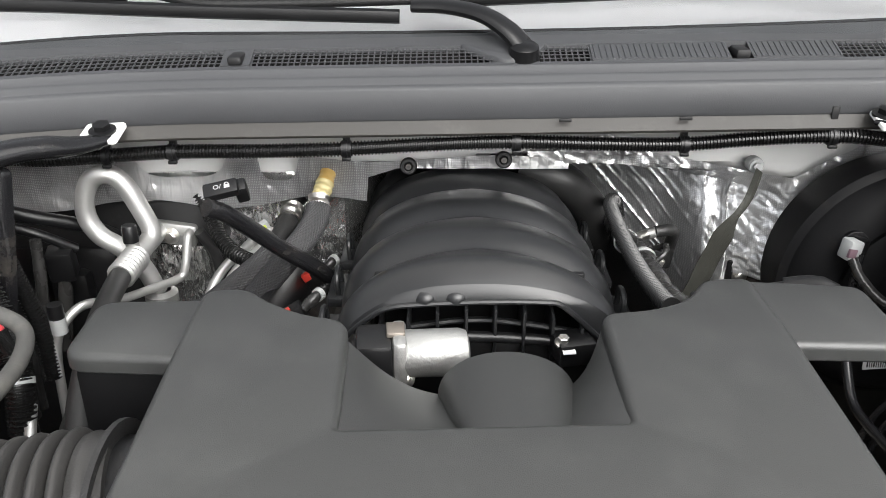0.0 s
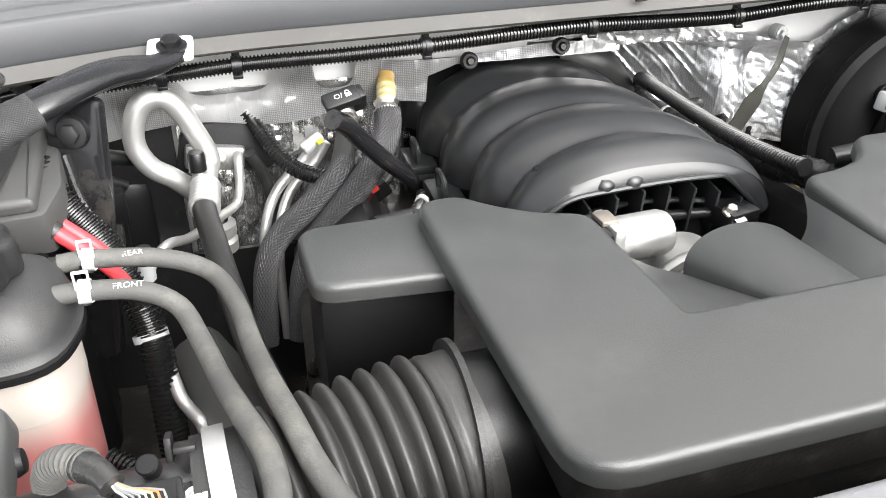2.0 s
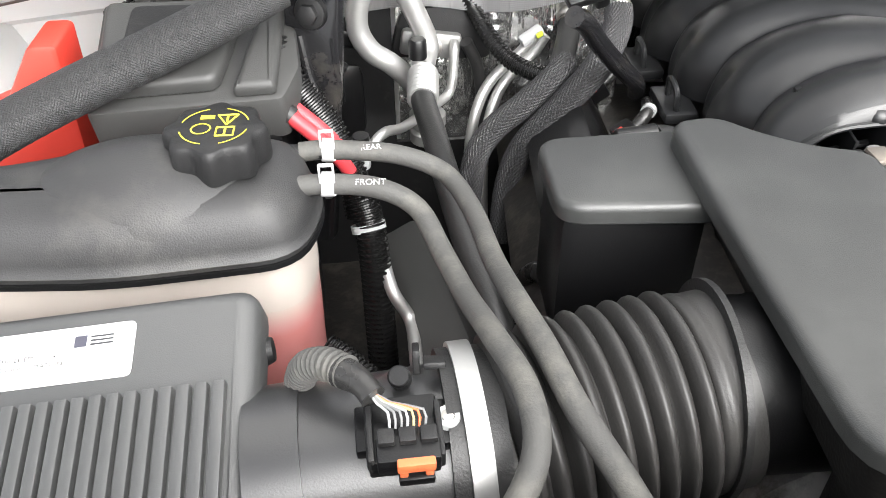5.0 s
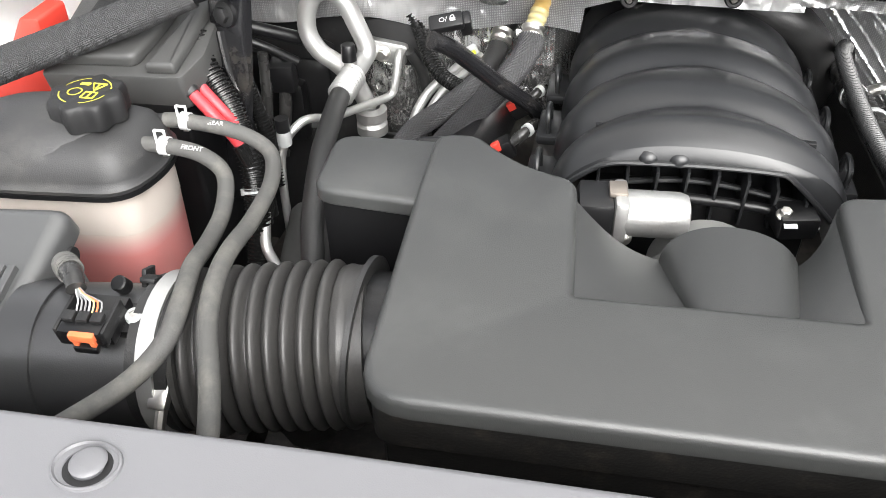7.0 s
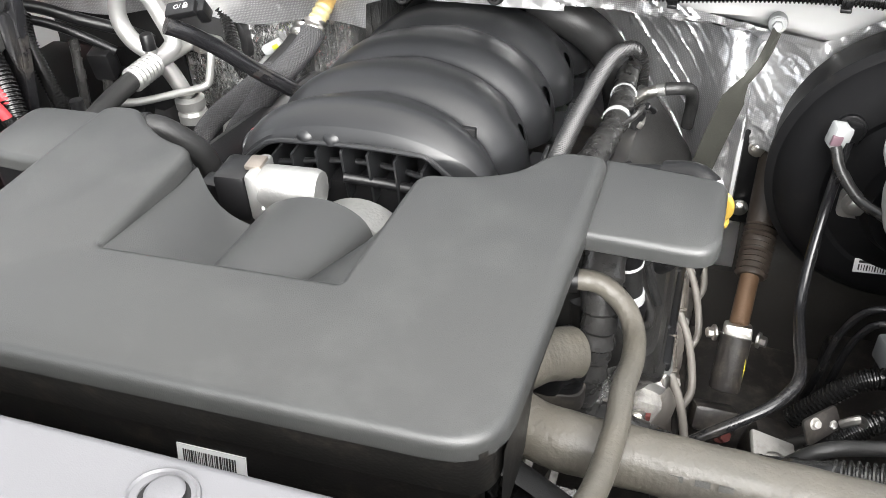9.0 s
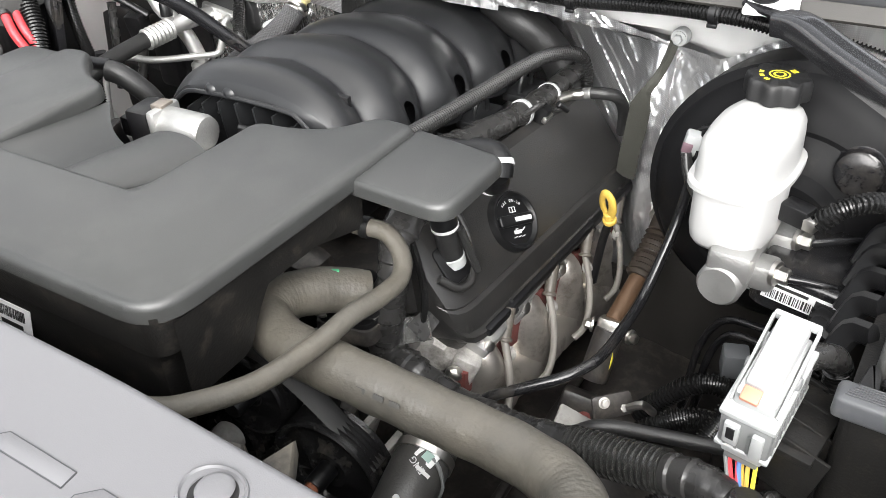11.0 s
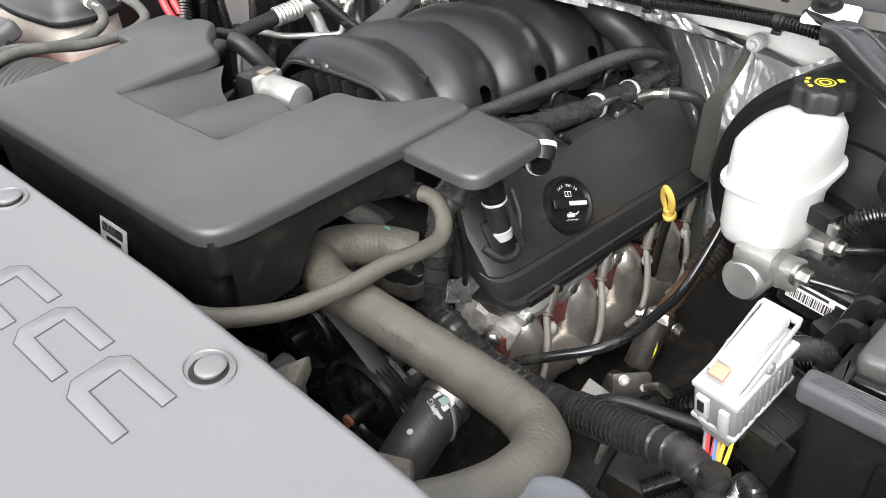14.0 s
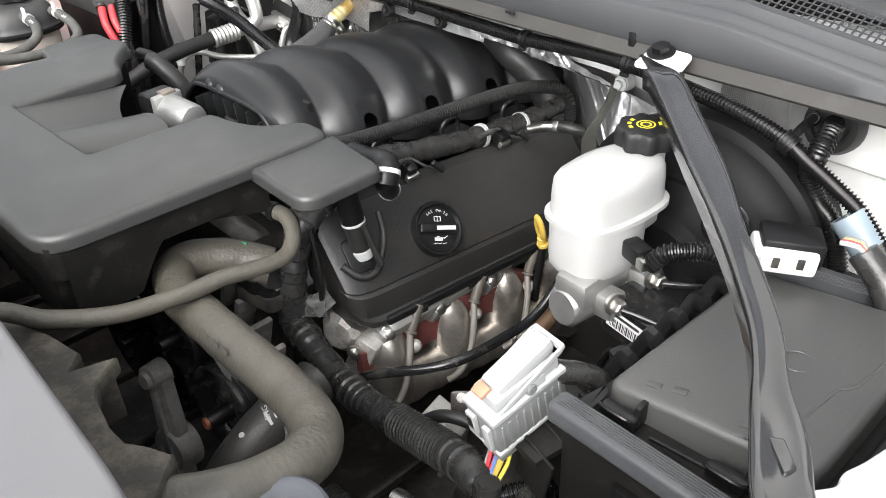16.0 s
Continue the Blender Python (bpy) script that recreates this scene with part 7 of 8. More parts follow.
for k in range(7):
    a = SM @ Vector((-0.008 + 0.0028 * k, -0.010, 0.021))
    part("wire", sweep([a, a + Vector((-0.0005, 0.006, 0.005)), Vector((-0.3935 + 0.0012 * k, 0.359, 1.090)), Vector((-0.398, 0.367, 1.092))], 0.0007, 6), (M_CONN, M_CONN2, M_CONN2, M_CONN, M_BEIGE, M_ORANGE, M_CONN2)[k], maf_s)
part("taped_neck", sweep([(-0.395, 0.362, 1.091), (-0.401, 0.370, 1.093), (-0.411, 0.380, 1.091)], 0.0070, 14, 0.002, wobble=0.3), M_TAPE, maf_s)
part("lead", sweep([(-0.408, 0.378, 1.092), (-0.419, 0.388, 1.088), (-0.430, 0.398, 1.076), (-0.437, 0.408, 1.055), (-0.440, 0.415, 1.03)], 0.0082, 16, rib=(0.004, 0.0014)), M_RUBBERG, maf_s, "grey taped lead")
part("pipe_stub", rod((-0.382, 0.394, 1.066), (-0.383, 0.388, 1.076), 0.0060, 18), M_BLACK, maf)
part("duct_tab", box((-0.3735, 0.41, 1.062), (0.004, 0.014, 0.018), 0.001, (-25, 0, 0)), M_BLACKM, maf)
part("duct_tab", box((-0.364, 0.4, 1.072), (0.012, 0.012, 0.004), 0.001, (-25, 0, 0)), M_BLACKM, maf)

# ---- battery box, cables, brace on that side ----
batt = thing("battery_box", (-0.58, 0.75, 0.9), "dark grey plastic battery box with a stepped lid", "battery box")
bl_m = Matrix.Translation((0, 0.665, 1.087)) @ pose(0, 0, 0, 13, 0, 0) @ Matrix.Translation((0, -0.665, 0))
part("lid", prism(rounded([(-0.609, 0.654), (-0.463, 0.664), (-0.452, 0.70), (-0.462, 0.79), (-0.62, 0.79)], 0.006), edge(0.004, -0.04, 0.0, 2), bl_m), M_BATT, batt)
part("raised_panel", prism(rounded([(-0.602, 0.668), (-0.512, 0.674), (-0.505, 0.72), (-0.50, 0.775), (-0.612, 0.775)], 0.01), edge(0.006, 0.0, 0.014, 3), bl_m), M_BATT, batt)
part("side_rail", prism(rounded([(-0.500, 0.666), (-0.468, 0.668), (-0.466, 0.775), (-0.484, 0.775)], 0.004), edge(0.006, 0.0, 0.012, 3), bl_m), M_BATT, batt)
part("panel_mark", prism(rounded([(-0.588, 0.72), (-0.54, 0.725), (-0.535, 0.765), (-0.588, 0.765)], 0.008), [(0, 0.014), (0.001, 0.0150)], bl_m), M_BLACKM, batt)
part("tub", prism(rounded([(-0.604, 0.662), (-0.470, 0.672), (-0.462, 0.72), (-0.468, 0.785), (-0.615, 0.785)], 0.006), [(0, 0.80), (0, 1.06)]), M_BLACK, batt)
redbox = thing("terminal_cover", (-0.63, 0.63, 1.0), "bright red plastic battery terminal cover", "terminal cover")
part("cover", prism(rounded([(-0.727, 0.95), (-0.645, 0.95), (-0.640, 1.112), (-0.662, 1.112), (-0.700, 1.055), (-0.727, 1.045)], 0.005), edge(0.003, 0, 0.05, 2), Matrix.Translation((0, 0.765, 0)) @ pose(0, 0, 0, 90, 0, 0)), M_RED, redbox)
part("skirt", box((-0.686, 0.714, 0.985), (0.086, 0.006, 0.03), 0.002), M_RED, redbox)
for k, dy in enumerate((0.0, 0.016)):
    c = thing("battery_cable", (-0.44, 0.67, 1.03), "red battery cable with a black end sleeve", "battery cable", "red battery cables")
    pts = [(-0.478, 0.684 + dy, 1.078), (-0.461, 0.678 + dy, 1.062), (-0.437, 0.669 + dy, 1.042), (-0.419, 0.672 + dy, 1.012), (-0.405, 0.67 + dy, 0.97)]
    part("cable", sweep(pts, 0.0062, 12), M_REDW, c)
    part("sleeve", sweep(pts[:2], 0.0085, 14), M_RUBBER, c)
    part("lower_sleeve", sweep([pts[3], pts[4], (-0.40, 0.66 + dy, 0.92)], 0.0085, 14), M_CONDUIT, c)
lc = thing("corrugated_conduit", (-0.41, 0.67, 0.95), "black corrugated wiring conduit with a pale cable tie", "conduit")
part("conduit", sweep([(-0.476, 0.735, 1.098), (-0.465, 0.717, 1.077), (-0.435, 0.699, 1.038), (-0.412, 0.675, 0.985), (-0.404, 0.655, 0.946), (-0.402, 0.632, 0.88), (-0.40, 0.60, 0.80)], 0.0125, 18, rib=(0.0046, 0.0026)), M_CONDUIT, lc)
part("cable_tie", sweep([(-0.4075, 0.6655, 0.9625), (-0.4065, 0.6625, 0.957)], 0.0152, 18, 0.003), M_CONN, lc, "pale cable tie")
single("corrugated_conduit", sweep([(-0.470, 0.79, 1.08), (-0.455, 0.772, 1.055), (-0.44, 0.765, 1.01), (-0.43, 0.765, 0.96), (-0.425, 0.76, 0.90)], 0.0085, 14, rib=(0.004, 0.002)), M_CONDUIT, "black corrugated wiring conduit beside the bracket", "conduit")
single("corrugated_conduit", sweep([(-0.44, 0.555, 0.93), (-0.425, 0.545, 0.925), (-0.40, 0.52, 0.915), (-0.38, 0.48, 0.91)], 0.008, 14, rib=(0.004, 0.002)), M_CONDUIT, "black corrugated conduit low beside the tank", "conduit")
pil = thing("support_bracket", (-0.44, 0.75, 1.0), "glossy black stamped steel bracket with a large bolt", "bracket")
part("plate", prism(rounded([(-0.016, -0.19), (0.012, -0.19), (0.022, -0.02), (0.024, 0.05), (-0.026, 0.05), (-0.024, -0.03)], 0.008), edge(0.003, 0, 0.012, 2), Matrix.Translation((-0.440, 0.752, 1.095)) @ pose(0, 0, 0, 80, 0, -18)), M_GLOSS, pil)
part("stamped_loop", sweep([(-0.455, 0.744, 1.10), (-0.448, 0.735, 1.06), (-0.436, 0.731, 1.04), (-0.426, 0.731, 1.055), (-0.427, 0.738, 1.10)], 0.0035, 8), M_GLOSS, pil)
part("washer", lathe([(0, 0.003), (0.0135, 0.003), (0.0145, 0)], aim((-0.443, 0.745, 1.119), (-0.3, -0.95, 0.15)), 24), M_BLACK, pil)
part("bolt", bolt((-0.4435, 0.743, 1.1195), (-0.3, -0.95, 0.15), 0.0085, 0.010), M_BLACKM, pil)
braceL = thing("cowl_brace", (-0.5, 0.7, 1.1), "black steel brace in a woven mesh sleeve, cowl to fender", "brace", "cowl braces")
part("tube", sweep([(-0.352, 0.84, 1.147), (-0.378, 0.812, 1.148), (-0.415, 0.772, 1.156), (-0.455, 0.727, 1.153), (-0.49, 0.708, 1.142)], lambda s, n: 0.010 + 0.009 * min(1, s / 0.06), 20, 0.005, flat=0.6), M_GLOSS, braceL)
part("mesh_sleeve", sweep([(-0.462, 0.721, 1.150), (-0.51, 0.699, 1.135), (-0.555, 0.680, 1.121), (-0.60, 0.660, 1.108), (-0.66, 0.628, 1.090), (-0.73, 0.585, 1.065)], lambda s, n: 0.0185 + 0.0035 * min(1, s / 0.06), 26, 0.005, flat=0.72), M_RUBBER, braceL, "dark mesh sleeve")
tagged(part("mesh_threads", braided([(-0.462, 0.721, 1.150), (-0.51, 0.699, 1.135), (-0.555, 0.680, 1.121), (-0.60, 0.660, 1.108), (-0.66, 0.628, 1.090), (-0.73, 0.585, 1.065)], lambda s, n: 0.0187 + 0.0035 * min(1, s / 0.06), 40, 0.10, 0.72, 0.0005), M_MESH, braceL), "woven threads", kind="stuff")
single("washer_tube", sweep([(-0.50, 0.875, 1.118), (-0.505, 0.845, 1.135), (-0.53, 0.815, 1.135), (-0.56, 0.80, 1.12), (-0.60, 0.80, 1.10)], 0.010, 14, wobble=0.05), M_TAPE, "black taped lead behind the brace", "lead")

# ---- air conditioning pipes ----
ac = thing("air_conditioning_pipe", (-0.37, 0.88, 1.0), "bare aluminium air conditioning pipe bent in a loop", "air conditioning pipe")
part("loop", sweep([(-0.352, 0.848, 1.002), (-0.346, 0.878, 1.008), (-0.343, 0.890, 1.020), (-0.356, 0.892, 1.054), (-0.365, 0.892, 1.073), (-0.3755, 0.891, 1.086), (-0.3885, 0.889, 1.0895), (-0.403, 0.887, 1.082), (-0.412, 0.885, 1.061), (-0.4125, 0.884, 1.037), (-0.401, 0.884, 1.015), (-0.381, 0.886, 0.999), (-0.361, 0.890, 0.974), (-0.348, 0.895, 0.935)], 0.0112, 20, 0.004), M_ALU, ac)
part("branch", rod((-0.349, 0.868, 1.004), (-0.352, 0.945, 0.998), 0.0115, 20), M_ALU, ac)
part("neck", rod((-0.3535, 0.857, 1.003), (-0.3545, 0.855, 1.026), 0.0075, 16), M_ALU, ac)
part("service_cap", lathe([(0, 0.020), (0.007, 0.020), (0.0085, 0.018), (0.009, 0.0), (0, 0)], aim((-0.3545, 0.855, 1.021), (0, 0, 1)), 18, lobes=12, depth=0.03), M_BLACK, ac, "black service cap")
part("lower_union", lathe([(0.012, 0), (0.020, 0.002), (0.020, 0.014), (0.016, 0.018), (0.020, 0.022), (0.020, 0.034), (0.012, 0.038)], aim((-0.345, 0.895, 0.900), (0, 0, 1)), 24), M_CAST, ac, "cast aluminium union")
part("flange_block", box((-0.338, 0.940, 0.995), (0.066, 0.014, 0.030), 0.005, (0, 8, 0)), M_CAST, ac)
part("flange_bolt", bolt((-0.336, 0.933, 0.993), (0, -1, 0.15), 0.007, 0.010), M_STEEL, ac)
part("crimp", sweep([(-0.350, 0.850, 1.003), (-0.3525, 0.805, 1.001)], lambda s, n: 0.0148 + 0.0011 * math.cos(s * 900), 22, 0.001), M_ALU, ac, "ribbed aluminium crimp")
part("hose", sweep([(-0.352, 0.812, 1.002), (-0.352, 0.80, 1.001), (-0.346, 0.748, 1.000), (-0.338, 0.685, 0.993), (-0.325, 0.613, 0.972), (-0.312, 0.569, 0.955), (-0.30, 0.52, 0.925)], 0.0118, 20, 0.006), M_RUBBER, ac, "black rubber hose")
thinp = thing("liquid_line", (-0.36, 0.87, 0.95), "thin bare aluminium liquid line with a black valve cap", "pipe")
part("pipe", sweep([(-0.312, 0.945, 0.997), (-0.313, 0.925, 0.995), (-0.316, 0.912, 0.965), (-0.322, 0.905, 0.950), (-0.342, 0.875, 0.952), (-0.372, 0.825, 0.960), (-0.390, 0.797, 0.972), (-0.402, 0.783, 0.968), (-0.415, 0.772, 0.950), (-0.420, 0.765, 0.92), (-0.418, 0.755, 0.86), (-0.41, 0.74, 0.80)], 0.0052, 14, 0.004), M_ALU, thinp)
part("valve", rod((-0.414, 0.772, 0.95), (-0.413, 0.770, 0.972), 0.0085, 16), M_CONN, thinp)
part("valve_cap", lathe([(0, 0.016), (0.008, 0.016), (0.0085, 0.0), (0, 0)], aim((-0.413, 0.770, 0.970), (0, 0, 1)), 16), M_BLACK, thinp)
gask = thing("evaporator_seal", (-0.33, 0.96, 1.0), "dark foam seal plate behind the pipe flange", "seal")
part("plate", prism(rounded([(-0.058, -0.030), (0.055, -0.036), (0.058, 0.012), (0.030, 0.030), (-0.045, 0.024)], 0.014), edge(0.004, 0, 0.016, 2), aim((-0.325, 0.957, 1.008), (0, -1, 0.05))), M_BLACKM, gask)

single("heater_return_pipe", sweep([(-0.398, 0.66, 0.935), (-0.389, 0.630, 0.914), (-0.375, 0.618, 0.890), (-0.372, 0.575, 0.889), (-0.37, 0.53, 0.86)], 0.0058, 14), M_ALU, "bare aluminium pipe bending below the tank hoses", "pipe")
single("support_rail", box((-0.335, 0.60, 0.86), (0.05, 0.30, 0.09), 0.012, (0, -25, 12)), M_BATT, "dark grey plastic rail below the tank hoses", "rail")

# ---- heater hoses ----
def crimp_at(parent, a, b, r):
    return part("crimp", sweep([a, b], lambda s, n: r + 0.0012 * math.cos(s * 600), 20, 0.001), M_STEEL, parent, "steel crimp ring")


hh1 = thing("heater_hose", (-0.22, 0.9, 0.95), "black heater hose in a braided sleeve", "heater hose", "heater hoses")
part("connector", sweep([(-0.181, 0.958, 1.034), (-0.186, 0.947, 1.024)], lambda s, n: 0.011 + 0.002 * math.cos(s * 300), 18, 0.002), M_BLACK, hh1)
crimp_at(hh1, (-0.186, 0.949, 1.025), (-0.188, 0.931, 1.016), 0.0130)
part("hose_end", sweep([(-0.188, 0.934, 1.017), (-0.192, 0.915, 1.009), (-0.204, 0.880, 0.995)], 0.0122, 18), M_RUBBER, hh1)
S1 = [(-0.200, 0.885, 0.996), (-0.212, 0.867, 0.988), (-0.245, 0.857, 0.962), (-0.280, 0.850, 0.934), (-0.300, 0.835, 0.90), (-0.31, 0.81, 0.82)]
part("sleeve", sweep(S1, 0.0128, 20, 0.005), M_RUBBER, hh1, "black sleeve")
tagged(part("braid", braided(S1, 0.0130, 24, 0.16, 1.0, 0.0005), M_BRAID, hh1), "woven grey-black threads", kind="stuff")
hh2 = thing("heater_hose", (-0.18, 0.83, 0.98), "black heater hose in a braided sleeve with amber coupling", "heater hose", "heater hoses")
part("coupling", sweep([(-0.1385, 0.940, 1.072), (-0.1415, 0.925, 1.063)], lambda s, n: 0.0098 + 0.0006 * math.cos(s * 500), 20, 0.002), M_AMBER, hh2, "amber plastic coupling")
part("coupling_ring", sweep([(-0.1412, 0.926, 1.064), (-0.145, 0.907, 1.052)], lambda s, n: 0.0108 + 0.0007 * math.cos(s * 700), 20, 0.001), M_BEIGE, hh2, "pale yellow coupling")
crimp_at(hh2, (-0.1452, 0.908, 1.053), (-0.1465, 0.894, 1.041), 0.0132)
S2 = [(-0.146, 0.899, 1.045), (-0.148, 0.886, 1.036), (-0.157, 0.868, 1.023), (-0.178, 0.846, 1.002), (-0.212, 0.842, 0.962), (-0.245, 0.840, 0.922), (-0.262, 0.83, 0.88), (-0.27, 0.81, 0.82)]
part("sleeve", sweep(S2, 0.0140, 22, 0.005), M_RUBBER, hh2, "black sleeve")
tagged(part("braid", braided(S2, 0.0142, 26, 0.17, 1.0, 0.0005), M_BRAID, hh2), "woven grey-black threads", kind="stuff")
for k, dx in enumerate((0.0, 0.017)):
    single("heater_pipe", sweep([(-0.222 + dx * 0.6, 0.938, 1.0), (-0.243 + dx, 0.936, 0.978), (-0.275 + dx, 0.925, 0.95), (-0.293 + dx, 0.905, 0.915), (-0.30 + dx, 0.89, 0.86), (-0.30 + dx, 0.87, 0.78)], 0.0062, 14), M_ALU, "thin bare metal heater pipe", "pipe", "heater pipes")
clipg = thing("pipe_clip", (-0.228, 0.940, 1.0), "small pale clip with yellow paint marks", "clip")
part("body", box((-0.228, 0.936, 1.001), (0.028, 0.012, 0.012), 0.003, (10, -25, 20)), M_CONN, clipg)
part("paint", box((-0.220, 0.929, 1.005), (0.008, 0.003, 0.006), 0.001, (10, -25, 20)), mat("lime_paint", (0.55, 0.65, 0.05), 0.5), clipg)
single("corrugated_conduit", sweep([(-0.300, 0.945, 1.044), (-0.292, 0.942, 1.033), (-0.281, 0.928, 1.017), (-0.269, 0.910, 1.002), (-0.252, 0.893, 0.991), (-0.234, 0.880, 0.987), (-0.215, 0.87, 0.985)], 0.0090, 16, rib=(0.0044, 0.0013)), M_CONDUIT, "black corrugated conduit looping below the firewall", "conduit")

# black breather with printed tag
ob = thing("breather_tube", (-0.2, 0.78, 1.05), "glossy black breather tube with a printed connector", "breather tube")
om = Matrix.Translation((-0.217, 0.756, 1.121)) @ pose(0, 0, 0, 28, -10, 12) @ Matrix.Diagonal((0.9, 0.9, 0.8, 1))
bm = box((0, 0, 0), (0.038, 0.020, 0.012), 0.003)
bm.transform(om)
ob_tag = part("connector", bm, M_BLACK, ob)
bm = box((0.020, 0.004, -0.014), (0.014, 0.018, 0.026), 0.003)
bm.transform(om)
part("latch", bm, M_BLACK, ob)
text("print", "O/", 0.0085, om @ Matrix.Translation((-0.003, 0.0, 0.0062)), M_WHITEINK, ob_tag)
part("printed_lock", prism([(0.0045, -0.003), (0.0105, -0.003), (0.0105, 0.0012), (0.0045, 0.0012)], [(0, 0.0061), (0, 0.0066)], om), M_WHITEINK, ob_tag)
bm = sweep([(0.0055, 0.0010, 0.0064), (0.0057, 0.0034, 0.0064), (0.0075, 0.0044, 0.0064), (0.0093, 0.0034, 0.0064), (0.0095, 0.0010, 0.0064)], 0.0005, 6)
bm.transform(om)
part("printed_shackle", bm, M_WHITEINK, ob_tag)
part("tube", sweep([(-0.228, 0.738, 1.110), (-0.215, 0.752, 1.098), (-0.197, 0.778, 1.070), (-0.170, 0.803, 1.034), (-0.148, 0.823, 1.008), (-0.136, 0.835, 0.992), (-0.13, 0.85, 0.975)], 0.0092, 16), M_GLOSS, ob)

# left bank details in the depth
single("ignition_cover", box((-0.205, 0.82, 0.935), (0.075, 0.40, 0.05), 0.012, (-5.7, -38, 0)), M_BLACK, "black cover over the far bank of cylinders", "engine part")
for y, z in ((0.768, 0.976), (0.896, 0.955)):
    c = thing("injector_plug", (-0.165, y, z), "small black plug with a red lock", "electrical plug", "injector plugs")
    part("body", box((-0.158, y + 0.008, z - 0.006), (0.022, 0.020, 0.022), 0.003, (0, -30, 10)), M_BLACK, c)
    part("red_lock", box((-0.166, y, z), (0.010, 0.008, 0.010), 0.001, (0, -30, 10)), M_RED, c, "red lock")
    part("lead", sweep([(-0.15, y + 0.01, z), (-0.135, y + 0.02, z + 0.012), (-0.128, y + 0.05, z + 0.005)], 0.006, 10, 0.004, wobble=0.2), M_TAPE, c)
    part("band", sweep([(-0.136, y + 0.019, z + 0.0115), (-0.133, y + 0.024, z + 0.0118)], 0.0075, 12, 0.002), M_CONN, c)
pl = thing("breather_elbow", (-0.15, 0.63, 1.0), "black rubber breather elbow behind the engine cover", "hose")
part("elbow", sweep([(-0.185, 0.622, 1.060), (-0.174, 0.626, 1.057), (-0.160, 0.634, 1.043), (-0.148, 0.644, 1.020), (-0.142, 0.652, 0.98)], 0.0125, 18), M_RUBBER, pl)
part("nozzle", rod((-0.215, 0.622, 1.064), (-0.183, 0.625, 1.066), 0.0075, 14), M_BLACK, pl)

pad2 = thing("floor_pad", (-0.3, 0.95, 0.7), "dark sound-deadening pad low on the firewall", "insulation")
part("pad", grid_sheet(steps(-0.62, 0.0, 0.02), steps(0.45, 1.035, 0.02), lambda x, z: 0.935 + 0.08 * max(0, 0.875 - z) + 0.014 * (z > 0.875) + 0.004 * noise.noise(Vector((x * 20, z * 20, 1))), 0.006, lambda x, z: z < 0.875 or x < -0.375), M_BLACKM, pad2)

# dark filling of the bay behind the tank and under the pipes
fill = thing("heater_box", (-0.6, 0.96, 0.9), "black plastic blower housing at the firewall", "housing")
part("shell", box((-0.56, 0.965, 0.90), (0.30, 0.05, 0.15), 0.02), M_BLACK, fill)
part("rib", box((-0.47, 0.935, 0.90), (0.05, 0.03, 0.09), 0.01), M_BLACK, fill)
plug1 = thing("harness_plug", (-0.445, 0.86, 0.96), "black multi-pin harness plug near the firewall", "electrical plug")
part("body", box((-0.447, 0.872, 0.985), (0.030, 0.026, 0.040), 0.004, (10, 0, 10)), M_BLACK, plug1)
part("lead", sweep([(-0.447, 0.870, 0.965), (-0.450, 0.865, 0.93), (-0.455, 0.85, 0.88)], 0.008, 12, 0.004, wobble=0.2), M_TAPE, plug1)
single("cable_run", sweep([(-0.60, 0.84, 1.07), (-0.52, 0.86, 1.06), (-0.47, 0.87, 1.045), (-0.42, 0.90, 1.02), (-0.40, 0.92, 1.0)], 0.008, 12), M_BLACK, "black cable run across the firewall corner", "cable")
single("cable_run", sweep([(-0.60, 0.83, 1.055), (-0.52, 0.85, 1.046), (-0.47, 0.86, 1.03), (-0.43, 0.88, 1.0)], 0.006, 12), M_BLACK, "black cable run across the firewall corner", "cable")
single("cable_run", sweep([(-0.455, 0.84, 1.03), (-0.455, 0.83, 0.97), (-0.46, 0.82, 0.90)], 0.0065, 12, 0.004, wobble=0.15), M_TAPE, "black taped cable dropping beside the bracket", "cable")
single("cable_run", sweep([(-0.30, 0.93, 1.0), (-0.285, 0.94, 0.96), (-0.28, 0.93, 0.90), (-0.285, 0.90, 0.82)], 0.007, 12), M_RUBBER, "black cable in front of the foil", "cable")


# ---- throttle body ----
thr = thing("throttle_valve", (0.03, 0.58, 1.0), "cast aluminium throttle body with a silver motor", "throttle body")
part("motor", lathe([(0, 0), (0.018, 0), (0.0195, 0.002), (0.0195, 0.047), (0.0175, 0.053), (0.012, 0.055), (0, 0.055)], aim((-0.034, 0.568, 1.052), (1, 0.10, -0.02)), 28), M_CAST, thr)
part("motor_flange", box((-0.035, 0.568, 1.050), (0.012, 0.040, 0.046), 0.004, (0, 0, 5)), M_CAST, thr)
part("top_clip", box((-0.038, 0.571, 1.0725), (0.015, 0.019, 0.005), 0.0015, (0, 0, 5)), mat("beige_zinc", (0.26, 0.23, 0.20), 0.4, 0.7), thr)
part("housing", box((-0.055, 0.566, 1.048), (0.030, 0.040, 0.046), 0.005, (0, 0, 5)), M_BLACK, thr)
part("bore_ring", sweep([(0.043 + 0.052 * math.cos(a), 0.545, 0.988 + 0.052 * math.sin(a)) for a in (math.pi * 2 * k / 36 for k in range(37))], 0.0075, 12, 0.006, flat=1.4), M_CAST, thr)
part("bore_ring", sweep([(0.043 + 0.050 * math.cos(a), 0.530, 0.990 + 0.050 * math.sin(a)) for a in (math.pi * 2 * k / 36 for k in range(37))], 0.006, 12, 0.006), M_STEEL, thr)
part("body", rod((0.043, 0.535, 0.986), (0.043, 0.596, 0.986), 0.048, 32), M_CAST, thr)
